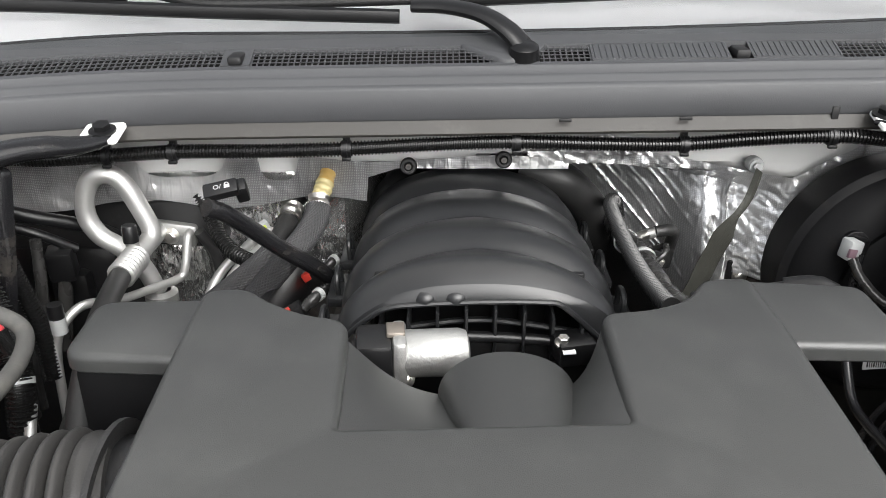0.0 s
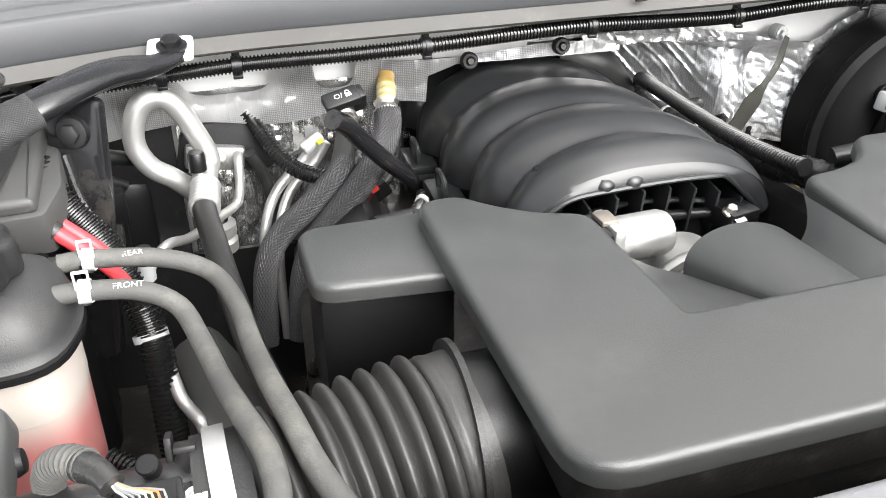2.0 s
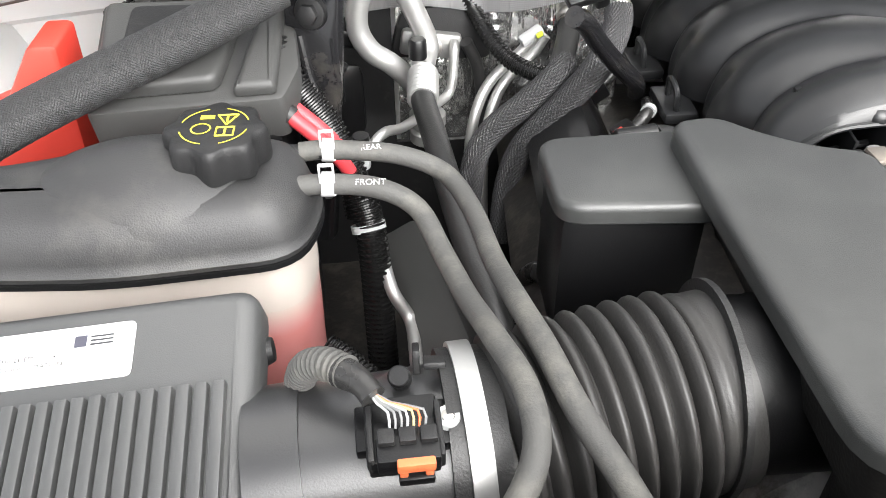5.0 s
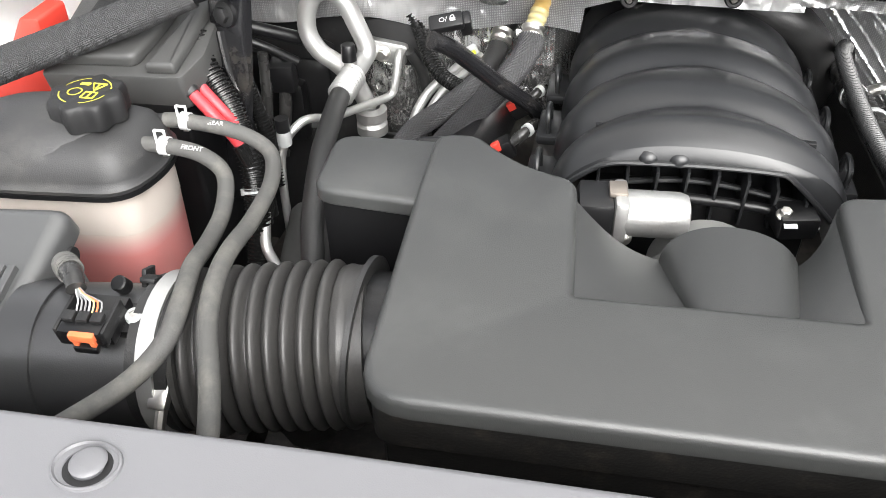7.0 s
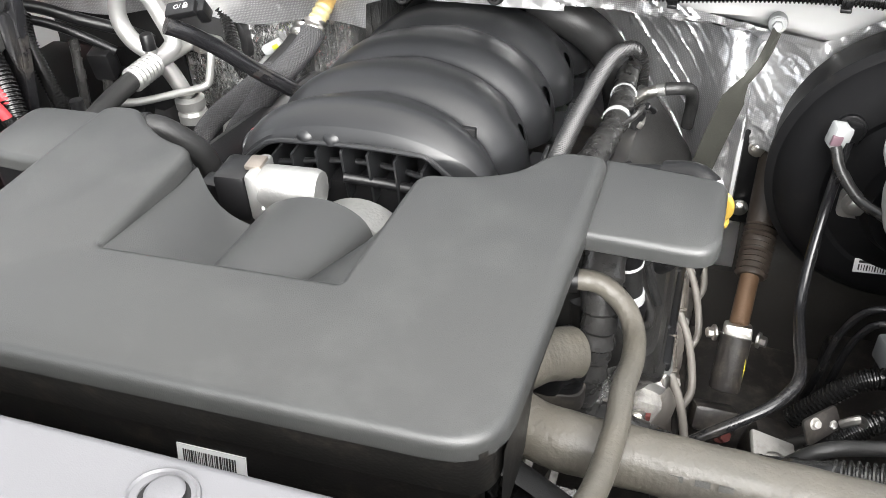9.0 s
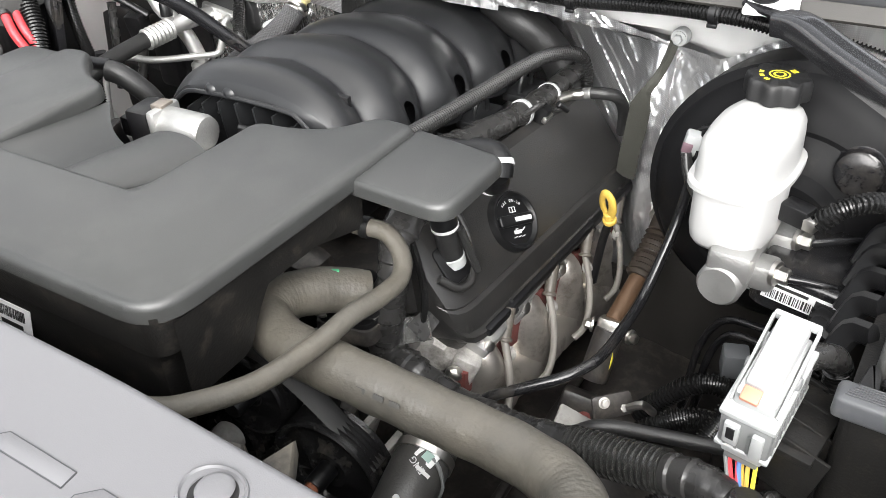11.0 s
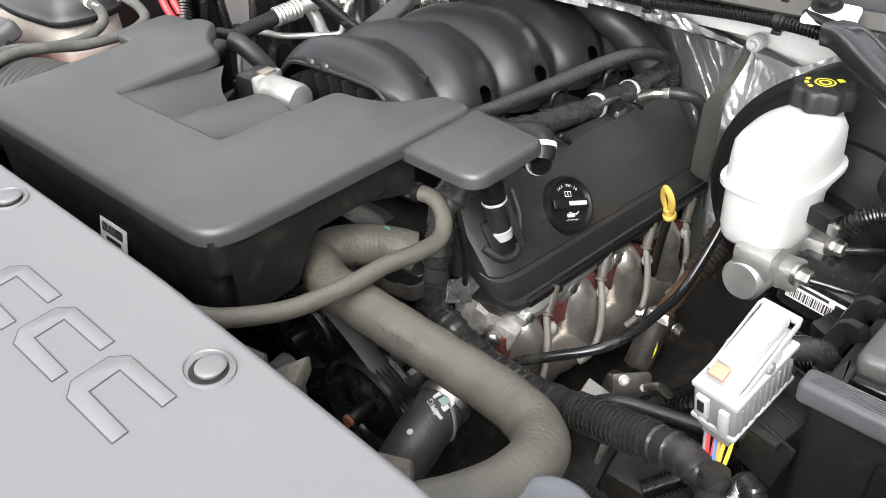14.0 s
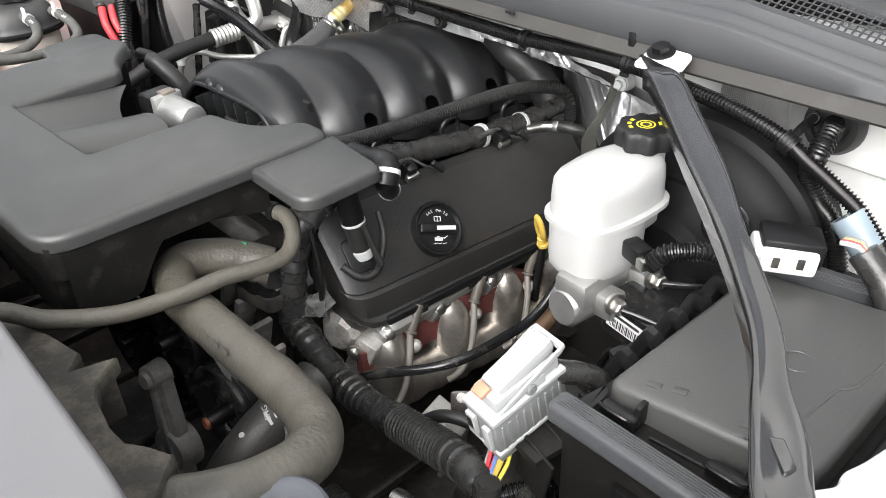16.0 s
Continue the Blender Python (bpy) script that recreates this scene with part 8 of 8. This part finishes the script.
part("screw", bolt((-0.030, 0.556, 1.036), (0, -1, 0.3), 0.005, 0.006), M_STEEL, thr)
tb_plug = thing("throttle_plug", (-0.07, 0.565, 1.03), "black throttle plug with a small red lock", "electrical plug")
part("body", box((-0.078, 0.564, 1.044), (0.024, 0.022, 0.022), 0.003), M_BLACK, tb_plug)
part("red_lock", box((-0.090, 0.560, 1.048), (0.004, 0.006, 0.006), 0.001), M_RED, tb_plug)
bsens = thing("map_sensor", (0.115, 0.62, 1.03), "black sensor with a steel bolt beside the throttle", "sensor")
part("body", box((0.112, 0.610, 1.032), (0.034, 0.030, 0.022), 0.004, (0, 0, 12)), M_BLACK, bsens)
part("bolt", bolt((0.102, 0.603, 1.040), (0, -0.2, 1), 0.0050, 0.008), M_STEEL, bsens)
part("label", box((0.106, 0.5925, 1.0385), (0.011, 0.006, 0.001), 0, (20, 0, 8)), M_PAPER, bsens)
single("injector_lead", sweep([(0.02, 0.615, 1.040), (0.06, 0.622, 1.034), (0.10, 0.622, 1.030), (0.135, 0.615, 1.020)], 0.005, 10), M_BLACK, "black lead in the mouth of the intake manifold", "lead")

# ---- fuel rail wiring beside the manifold ----
M_RCOND = mat("grey_conduit", (0.016, 0.016, 0.016), 0.32, var=0.25, vscale=40, bump=0.1)
rc = thing("corrugated_conduit", (0.2, 0.85, 1.0), "grey-black corrugated conduit along the intake manifold", "conduit")
part("conduit", sweep([(0.202, 0.640, 1.055), (0.200, 0.665, 1.050), (0.198, 0.728, 1.042), (0.199, 0.80, 1.036), (0.203, 0.90, 1.030), (0.210, 0.965, 1.023), (0.224, 1.010, 1.010), (0.234, 1.022, 0.985), (0.236, 1.018, 0.94)], 0.0080, 18, rib=(0.0040, 0.0020)), M_RCOND, rc)
fh = thing("injector_harness", (0.215, 0.85, 1.0), "black taped injector harness with pale cable ties", "wiring harness")
part("taped_run", sweep([(0.232, 0.635, 1.045), (0.222, 0.68, 1.030), (0.222, 0.74, 1.016), (0.226, 0.80, 1.006), (0.229, 0.86, 0.998), (0.226, 0.92, 0.990), (0.222, 0.97, 0.986), (0.222, 1.03, 0.985)], 0.0135, 18, 0.004, wobble=0.28), M_TAPE, fh)
for a, b in (((0.2285, 0.848, 1.0), (0.2288, 0.853, 0.9992)), ((0.2255, 0.926, 0.988), (0.2252, 0.931, 0.9873))):
    part("cable_tie", sweep([a, b], 0.0155, 18, 0.002), M_CONN, fh, "pale cable tie")
for y in (0.712, 0.868):
    q = thing("fuel_injector_plug", (0.25, y, 0.99), "black injector plug with a steel clip", "electrical plug", "injector plugs on rail")
    part("body", box((0.246, y, 1.016 + drop(y)), (0.016, 0.015, 0.024), 0.003, (0, 25, 0)), M_BLACK, q)
    part("clip", box((0.253, y, 1.012 + drop(y)), (0.006, 0.018, 0.008), 0.001, (0, 25, 0)), M_STEEL, q)
    part("lead", sweep([(0.234, y - 0.03, 1.022 + drop(y)), (0.248, y - 0.030, 1.034 + drop(y)), (0.254, y - 0.014, 1.038 + drop(y)), (0.247, y, 1.028 + drop(y))], 0.0034, 8), M_TAPE, q)
for k, y in enumerate((0.735, 0.885)):
    z = 1.018 + drop(y)
    w = thing("injector_wire", (0.245, y, z), "thin black looped wire beside the injector harness", "wire", "injector wires")
    d = (0.009, 0.012)[k]
    part("wire", sweep([(0.228, y - 0.030 + d, z + 0.006), (0.240, y - 0.012, z + 0.008 + 0.3 * d), (0.254, y + 0.004 - d, z + 0.004), (0.260, y + 0.016, z - 0.008)], 0.0020, 8), M_TAPE, w)
    part("splice", rod((0.255, y + 0.006, z + 0.004), (0.263, y + 0.018, z - 0.008), 0.0042, 10), M_BLACK, w)
fl = thing("fuel_line", (0.27, 0.94, 0.98), "bare metal fuel line union behind the valve cover", "fuel line")
part("union", rod((0.258, 0.960, 0.983), (0.270, 0.9585, 0.987), 0.0072, 18), M_CAST, fl)
part("rubber_end", sweep([(0.269, 0.9587, 0.987), (0.285, 0.962, 0.988), (0.297, 0.975, 0.980), (0.300, 0.992, 0.955), (0.298, 1.0, 0.92)], 0.0078, 14), M_RUBBER, fl, "black rubber hose end")
part("pipe", sweep([(0.236, 0.925, 0.985), (0.244, 0.950, 0.982), (0.262, 0.960, 0.984)], 0.0065, 14), M_STEEL, fl)
elbow = thing("breather_connector", (0.3, 0.62, 1.07), "glossy black elbow connector with white rings behind the cover", "connector")
part("pipe", sweep([(0.235, 0.646, 1.058), (0.262, 0.640, 1.064), (0.305, 0.629, 1.076)], 0.0105, 18), M_BLACK, elbow)
part("head", sweep([(0.296, 0.631, 1.073), (0.314, 0.626, 1.078), (0.325, 0.618, 1.078), (0.328, 0.612, 1.068)], 0.0142, 18), M_BLACK, elbow)
part("ring", sweep([(0.3245, 0.6185, 1.0785), (0.3265, 0.616, 1.075)], 0.0150, 20, 0.002), M_WHITEINK, elbow, "white ring")
part("lower_pipe", sweep([(0.328, 0.613, 1.069), (0.324, 0.620, 1.056), (0.308, 0.634, 1.044), (0.285, 0.648, 1.036)], 0.0105, 16), M_BLACK, elbow)
part("lower_ring", sweep([(0.312, 0.630, 1.047), (0.308, 0.634, 1.044)], 0.0116, 18, 0.002), M_WHITEINK, elbow, "white ring")
single("vacuum_duct", sweep([(0.10, 1.012, 1.056), (0.146, 1.003, 1.044), (0.175, 1.012, 1.020), (0.200, 1.020, 0.985), (0.214, 1.018, 0.94), (0.222, 1.008, 0.88)], 0.024, 20), M_RUBBER, "thick black rubber duct behind the manifold", "duct")

# ---- conduit along the cowl ----
cw = thing("corrugated_conduit", (0, 0.88, 1.12), "glossy black corrugated conduit clipped under the cowl", "conduit")
part("conduit", sweep([(-0.62, 0.79, 1.10), (-0.56, 0.845, 1.108), (-0.494, 0.873, 1.113), (-0.439, 0.880, 1.110), (-0.305, 0.884, 1.1175), (-0.20, 0.880, 1.120), (-0.109, 0.877, 1.1235), (0.0, 0.878, 1.129), (0.079, 0.879, 1.131), (0.18, 0.884, 1.127), (0.267, 0.886, 1.126), (0.34, 0.882, 1.133), (0.397, 0.876, 1.138), (0.451, 0.866, 1.141), (0.511, 0.866, 1.134), (0.552, 0.866, 1.129), (0.600, 0.866, 1.117), (0.631, 0.866, 1.101), (0.661, 0.865, 1.086), (0.691, 0.862, 1.069), (0.73, 0.855, 1.03), (0.75, 0.85, 0.99)], 0.0074, 14, rib=(0.0038, 0.0018)), M_CONDUIT, cw)
for x, y, z in ((-0.376, 0.883, 1.113), (-0.302, 0.884, 1.1175), (-0.107, 0.877, 1.1235), (0.081, 0.879, 1.131), (0.269, 0.886, 1.126), (0.425, 0.871, 1.140)):
    c = thing("conduit_clip", (x, y, z), "black plastic clip holding the conduit under the cowl", "clip", "conduit clips")
    part("band", sweep([(x - 0.005, y, z), (x + 0.005, y, z)], 0.0095, 14, 0.002), M_BLACK, c)
    part("band", sweep([(x - 0.0015, y, z), (x + 0.0015, y, z)], 0.0108, 14, 0.001), M_BLACK, c)
    part("post", box((x, y + 0.004, z + 0.018), (0.008, 0.006, 0.030), 0.001), M_BLACK, c)
    part("foot", box((x, y - 0.006, z - 0.010), (0.010, 0.005, 0.004), 0.001), M_BLACK, c)
holder = thing("conduit_holder", (0.605, 0.87, 1.115), "black plastic holder fixing the conduit to the firewall", "clip")
part("band", sweep([(0.603, 0.866, 1.116), (0.615, 0.866, 1.110)], 0.0108, 16, 0.003, rib=(0.004, 0.001)), M_BLACK, holder)
part("arm", sweep([(0.611, 0.868, 1.118), (0.612, 0.885, 1.124), (0.607, 0.915, 1.120), (0.600, 0.938, 1.108)], 0.0042, 10), M_BLACK, holder)
part("head", rod((0.604, 0.925, 1.116), (0.598, 0.945, 1.104), 0.0065, 14), M_BLACK, holder)
side = thing("firewall_grommet", (0.645, 0.925, 1.09), "black rubber grommet with a conduit entering the white panel", "grommet")
part("ring", lathe([(0, 0.006), (0.018, 0.006), (0.020, 0.010), (0.027, 0.010), (0.030, 0.003), (0.030, -0.004)], aim((0.622, 0.935, 1.112), (-0.1, -1, 0.15)), 28), M_RUBBER, side)
part("conduit", sweep([(0.622, 0.934, 1.112), (0.632, 0.900, 1.118), (0.634, 0.878, 1.106), (0.630, 0.880, 1.082), (0.642, 0.880, 1.058), (0.662, 0.878, 1.040), (0.68, 0.87, 1.0)], 0.0098, 16, rib=(0.004, 0.0014)), M_CONDUIT, side)
wc = thing("body_plug", (0.69, 0.72, 1.09), "black and white body harness plug beside the fuse box", "electrical plug")
M_WPLUG = mat("white_plug_plastic", (0.55, 0.55, 0.54), 0.4, var=0.05, vscale=30)
part("body", box((0.672, 0.762, 1.080), (0.050, 0.034, 0.024), 0.004, (0, 4, 35)), M_BLACK, wc)
part("white_side", box((0.680, 0.7455, 1.075), (0.046, 0.010, 0.022), 0.004, (0, 4, 35)), M_WPLUG, wc, "white locking side")
for a, b in ((0.6740, 0.7355), (0.690, 0.7465)):
    part("slot", box((a, b, 1.076), (0.006, 0.002, 0.010), 0.0008, (0, 4, 35)), M_DARK, wc)
part("white_end", box((0.653, 0.744, 1.077), (0.010, 0.028, 0.018), 0.003, (0, 4, 35)), M_WPLUG, wc)
for k, m in enumerate((M_WHITEINK, M_REDW, M_BEIGE, M_CONN2)):
    part("wire", sweep([(0.706, 0.773 + 0.003 * k, 1.092), (0.718, 0.780 + 0.003 * k, 1.090), (0.728, 0.782, 1.082)], 0.002, 6), m, wc)
part("lead", sweep([(0.722, 0.782, 1.086), (0.745, 0.780, 1.066), (0.78, 0.765, 1.03)], 0.012, 14, 0.004, wobble=0.3), M_TAPE, wc)
tag = thing("wrapped_sleeve", (0.70, 0.80, 1.05), "clear blue-tinted plastic tag wrapped round a conduit", "tag")
part("film", sweep([(0.679, 0.858, 1.068), (0.704, 0.856, 1.045)], 0.016, 16, 0.01), mat("clear_film", (0.22, 0.27, 0.31), 0.2, var=0.2), tag)

# stud and hanging strap on the firewall
stud = thing("ground_stud", (0.374, 0.935, 1.083), "white painted stud on the firewall with a hanging strap", "stud")
part("washer", lathe([(0, 0.004), (0.009, 0.004), (0.010, 0.002), (0.010, -0.010)], aim((0.374, 0.940, 1.083), (0, -1, 0.1)), 20), M_CONN, stud)
part("bolt", bolt((0.374, 0.936, 1.083), (0, -1, 0.1), 0.0055, 0.008), M_CONN, stud)
bm = bmesh.new()
pts = spline([(0.3735, 0.930, 1.082), (0.370, 0.928, 1.066), (0.363, 0.926, 1.046), (0.352, 0.925, 1.026), (0.345, 0.930, 1.005), (0.339, 0.940, 0.975), (0.330, 0.952, 0.93), (0.322, 0.965, 0.885)], 0.006)
w = [0.0032 + 0.0088 * min(1.0, max(0.0, (k - 8) / 4)) for k in range(len(pts))]
va = [bm.verts.new(p + Vector((-w[k], -0.006 + 0.001 * math.sin(0.7 * k), 0.003))) for k, p in enumerate(pts)]
vc = [bm.verts.new(p + Vector((0, -0.009, 0))) for k, p in enumerate(pts)]
vb = [bm.verts.new(p + Vector((w[k], -0.006 + 0.001 * math.cos(0.7 * k), -0.003))) for k, p in enumerate(pts)]
for i in range(len(pts) - 1):
    bm.faces.new((va[i], vc[i], vc[i + 1], va[i + 1]))
    bm.faces.new((vc[i], vb[i], vb[i + 1], vc[i + 1]))
bmesh.ops.recalc_face_normals(bm, faces=bm.faces[:])
bmesh.ops.solidify(bm, geom=bm.faces[:], thickness=0.002)
part("strap", bm, M_OLIVE, stud, "olive-grey braided strap", sharp=60)

# ---- panel pins and raised emblem on the radiator panel ----
M_PIN = mat("pin_plastic", (0.13, 0.13, 0.137), 0.5, var=0.1, vscale=60, bump=0.1)
for x, y in ((-0.286, 0.208), (0.116, 0.224), (0.399, 0.219), (0.62, 0.19)):
    pn = thing("panel_pin", (x, y, SH), "round grey push pin in an oval recess", "push pin", "panel pins")
    part("dish", lathe([(0.0105, 0.0004), (0.0139, 0.0006), (0.0148, 0.0018), (0.0158, 0.0014), (0.0162, 0.0)], Matrix.Translation((x, y, SH)) @ Matrix.Diagonal((1.12, 0.92, 1, 1)), 36), M_PIN, pn)
    # near-black ring, set off centre, stands in for shade round the pin
    part("gap_shade", lathe([(0.0078, 0.0007), (0.0112, 0.0007), (0.0115, 0.0003)], Matrix.Translation((x + 0.0012, y - 0.0008, SH)) @ Matrix.Diagonal((1.08, 1.0, 1, 1)), 32), M_COWLDK, pn)
    part("pin", lathe([(0, 0.0066), (0.0066, 0.0066), (0.0082, 0.0056), (0.0089, 0.004), (0.0076, 0.0026), (0.0076, 0.0)], Matrix.Translation((x + 0.001, y + 0.001, SH)) @ Matrix.Diagonal((1.05, 1.05, 0.6, 1)), 32), M_PIN, pn)


for x0 in (0.238, 0.307, 0.376):
    for q in ([(-0.022, 0.195), (0.028, 0.195), (0.029, 0.1855), (-0.016, 0.185), (-0.013, 0.1645), (0.031, 0.164), (0.032, 0.1545), (-0.018, 0.154), (-0.029, 0.162), (-0.031, 0.186), (-0.022, 0.195)],):
        shape = part("raised_shape", prism([(x0 + a, b) for a, b in q[:-1]], [(0, SH - 0.0005), (0, SH + 0.0003), (0.0004, SH + 0.0006)]), M_GREYPL, shroud)
        # thin darker bars imitate the shadow line of a groove round each shape
        for (ax, ay), (bx, by) in zip(q, q[1:]):
            part("groove_shadow_bar", sweep([(x0 + ax, ay, SH + 0.0002), (x0 + bx, by, SH + 0.0002)], 0.0005, 6, 0.05), M_COWL, shape)

# barcode label on the front of the resonator
bc = thing("barcode_label", (0.07, 0.30, 1.05), "white barcode sticker on the front of the resonator", "sticker")
bcm2 = Matrix.Translation((0.066, 0.3085, 1.029)) @ pose(0, 0, 0, 76, 0, 1.5) @ Matrix.Diagonal((0.85, 0.85, 1, 1))
bc_paper = part("paper", prism([(-0.028, -0.014), (0.028, -0.014), (0.028, 0.014), (-0.028, 0.014)], [(0, 0), (0, 0.0007)], bcm2), M_PAPER, bc)
random.seed(7)
x = -0.023
while x < 0.020:
    ww = random.choice((0.0006, 0.001, 0.0016))
    part("barcode_bar", prism([(x, -0.001), (x + ww, -0.001), (x + ww, 0.010), (x, 0.010)], [(0, 0.0008), (0, 0.0010)], bcm2), M_INK, bc_paper)
    x += ww + random.choice((0.0007, 0.0012))
part("printed_bar", prism([(-0.015, -0.010), (0.016, -0.010), (0.016, -0.005), (-0.015, -0.005)], [(0, 0.0008), (0, 0.0010)], bcm2), M_INK, bc_paper)

# ---- wipers ----
def on_glass(x, y, lift=0.0):
    return Vector((x, y, 1.2315 + bay_slope(x) + (y - 0.957 + 0.10 * (abs(x - 0.05) / 0.85) ** 2) * 0.575 + lift))


wp = thing("wiper", (0.09, 0.93, 1.22), "black wiper arm and blade resting on the windscreen", "wiper", "wipers")
part("pivot", lathe([(0, 0.030), (0.010, 0.030), (0.016, 0.026), (0.019, 0.0)], aim((0.090, 0.927, 1.203), (0, -0.3, 1)), 24), M_BLACK, wp)
part("arm", sweep([(0.092, 0.927, 1.222), (0.075, 0.938, 1.240), (0.045, 0.955, 1.256), (0.005, 0.972, 1.262), (-0.035, 0.980, 1.262)], lambda s, n: 0.0175 - 0.004 * s / n, 16, flat=0.55), M_BLACK, wp)
part("rod", sweep([on_glass(-0.030, 0.985, 0.020), on_glass(-0.15, 0.985, 0.016), on_glass(-0.27, 0.982, 0.014), on_glass(-0.32, 0.990, 0.014), on_glass(-0.37, 1.005, 0.012)], 0.0055, 10), M_BLACKM, wp)
part("blade", sweep([on_glass(-0.70, 0.945, 0.010), on_glass(-0.5, 0.972, 0.008), on_glass(-0.3, 0.978, 0.008), on_glass(-0.05, 0.976, 0.008)], 0.0065, 8, flat=1.3), M_BLACK, wp)
part("carrier", box(on_glass(-0.395, 0.985, 0.014), (0.06, 0.014, 0.014), 0.003, (25, 0, 6)), M_BLACK, wp)
wp2 = thing("wiper", (0.7, 0.93, 1.24), "black wiper arm and blade resting on the windscreen", "wiper", "wipers")
part("rod", sweep([on_glass(0.62, 0.95, 0.02), on_glass(0.50, 0.972, 0.016), on_glass(0.36, 0.995, 0.014), on_glass(0.27, 1.012, 0.012)], 0.0065, 10), M_BLACKM, wp2)
part("blade", sweep([on_glass(0.70, 0.985, 0.008), on_glass(0.45, 1.00, 0.008), on_glass(0.2, 1.005, 0.008), on_glass(-0.02, 1.0, 0.008)], 0.0065, 8, flat=1.3), M_BLACK, wp2)
part("arm", sweep([on_glass(0.78, 0.93, 0.02), on_glass(0.70, 0.94, 0.022), on_glass(0.62, 0.95, 0.020)], 0.013, 14, flat=0.55), M_BLACKM, wp2)

# ---- dark clutter deep in the bay ----
alt = thing("alternator", (-0.13, 0.42, 0.9), "grimy alternator casing below the intake duct", "alternator")
part("case", rod((-0.12, 0.36, 0.93), (-0.12, 0.50, 0.93), 0.07, 28, 0.01), M_CLAY, alt)
for k in range(10):
    a = 2 * math.pi * k / 10
    part("slot_rib", box((-0.12 + 0.05 * math.cos(a), 0.357, 0.93 + 0.05 * math.sin(a)), (0.006, 0.01, 0.03), 0.001, (0, -math.degrees(a) + 90, 0)), M_DARK, alt)
part("rear_cap", rod((-0.12, 0.345, 0.93), (-0.12, 0.36, 0.93), 0.03, 20), M_BLACK, alt)
for x, y, z, dx, dz in ((-0.30, 0.47, 0.90, 0.06, -0.1), (-0.33, 0.52, 0.89, 0.10, -0.12), (-0.24, 0.60, 0.90, -0.05, -0.15)):
    single("cable_run", sweep([(x, y, z), (x + dx / 2, y + 0.05, z + 0.01), (x + dx, y + 0.1, z + dz)], 0.009, 12, 0.005, wobble=0.1), M_TAPE, "black taped cable low in the bay", "cable", "low cables")
for x, y, z, dx, dy, dz in ((0.46, 0.62, 0.80, 0.10, 0.05, 0.02), (0.45, 0.70, 0.76, 0.12, 0.02, 0.05), (0.50, 0.56, 0.78, 0.08, 0.10, 0.0), (0.54, 0.60, 0.86, 0.05, 0.12, 0.03)):
    single("corrugated_conduit", sweep([(x, y, z), (x + dx / 2, y + dy / 2, z + dz + 0.015), (x + dx, y + dy, z + dz)], 0.010, 14, rib=(0.0044, 0.0022)), M_CONDUIT, "black corrugated conduit low in the bay", "conduit", "low conduits")
relay = thing("relay", (0.53, 0.742, 0.81), "small dark grey relay block on a bracket", "relay")
part("case", box((0.530, 0.742, 0.838), (0.026, 0.024, 0.030), 0.003, (0, 0, 20)), mat("slate_plastic", (0.10, 0.105, 0.11), 0.5), relay)
part("foot", box((0.530, 0.742, 0.816), (0.018, 0.018, 0.020), 0.003, (0, 0, 20)), M_BLACK, relay)
swp = thing("sensor_bracket", (0.47, 0.58, 0.9), "small steel bracket with rusty bolts beside the exhaust", "bracket")
part("plate", prism(rounded([(-0.02, -0.012), (0.02, -0.010), (0.018, 0.012), (-0.02, 0.012)], 0.004), edge(0.001, 0, 0.003, 2), aim((0.455, 0.600, 0.865), (0.6, -0.6, 0.5))), M_DARK, swp)
part("bolt", bolt((0.448, 0.595, 0.870), (0.6, -0.6, 0.5), 0.004, 0.006), M_CLAY, swp)
part("bolt", bolt((0.463, 0.606, 0.862), (0.6, -0.6, 0.5), 0.004, 0.006), M_CLAY, swp)
part("clip_arm", sweep([(0.47, 0.60, 0.87), (0.482, 0.60, 0.88), (0.49, 0.61, 0.865)], 0.004, 8), M_STEEL, swp)
cup = thing("washer_filler", (0.56, 0.30, 0.95), "grey plastic filler neck under the panel edge", "filler neck")
part("neck", rod((0.545, 0.285, 0.93), (0.548, 0.280, 1.03), 0.028, 28), M_GREYPL, cup)
single("brake_pipe", sweep([(0.475, 0.79, 0.70), (0.481, 0.78, 0.762), (0.488, 0.778, 0.819), (0.507, 0.775, 0.858), (0.545, 0.772, 0.865), (0.583, 0.768, 0.862), (0.63, 0.76, 0.85)], 0.0042, 10), M_GLOSS, "thin black brake pipe bending under the booster", "brake pipe", "brake pipes")
single("brake_pipe", sweep([(0.490, 0.785, 0.70), (0.494, 0.775, 0.762), (0.500, 0.772, 0.812), (0.515, 0.770, 0.845), (0.545, 0.767, 0.850), (0.583, 0.763, 0.846), (0.63, 0.755, 0.832)], 0.0042, 10), M_GLOSS, "thin black brake pipe bending under the booster", "brake pipe", "brake pipes")
single("fuel_hose", sweep([(0.430, 0.67, 0.725), (0.447, 0.68, 0.737), (0.507, 0.68, 0.783), (0.55, 0.68, 0.818), (0.575, 0.68, 0.847), (0.60, 0.68, 0.87)], 0.0075, 12), M_RUBBER, "black rubber hose low behind the exhaust", "hose")
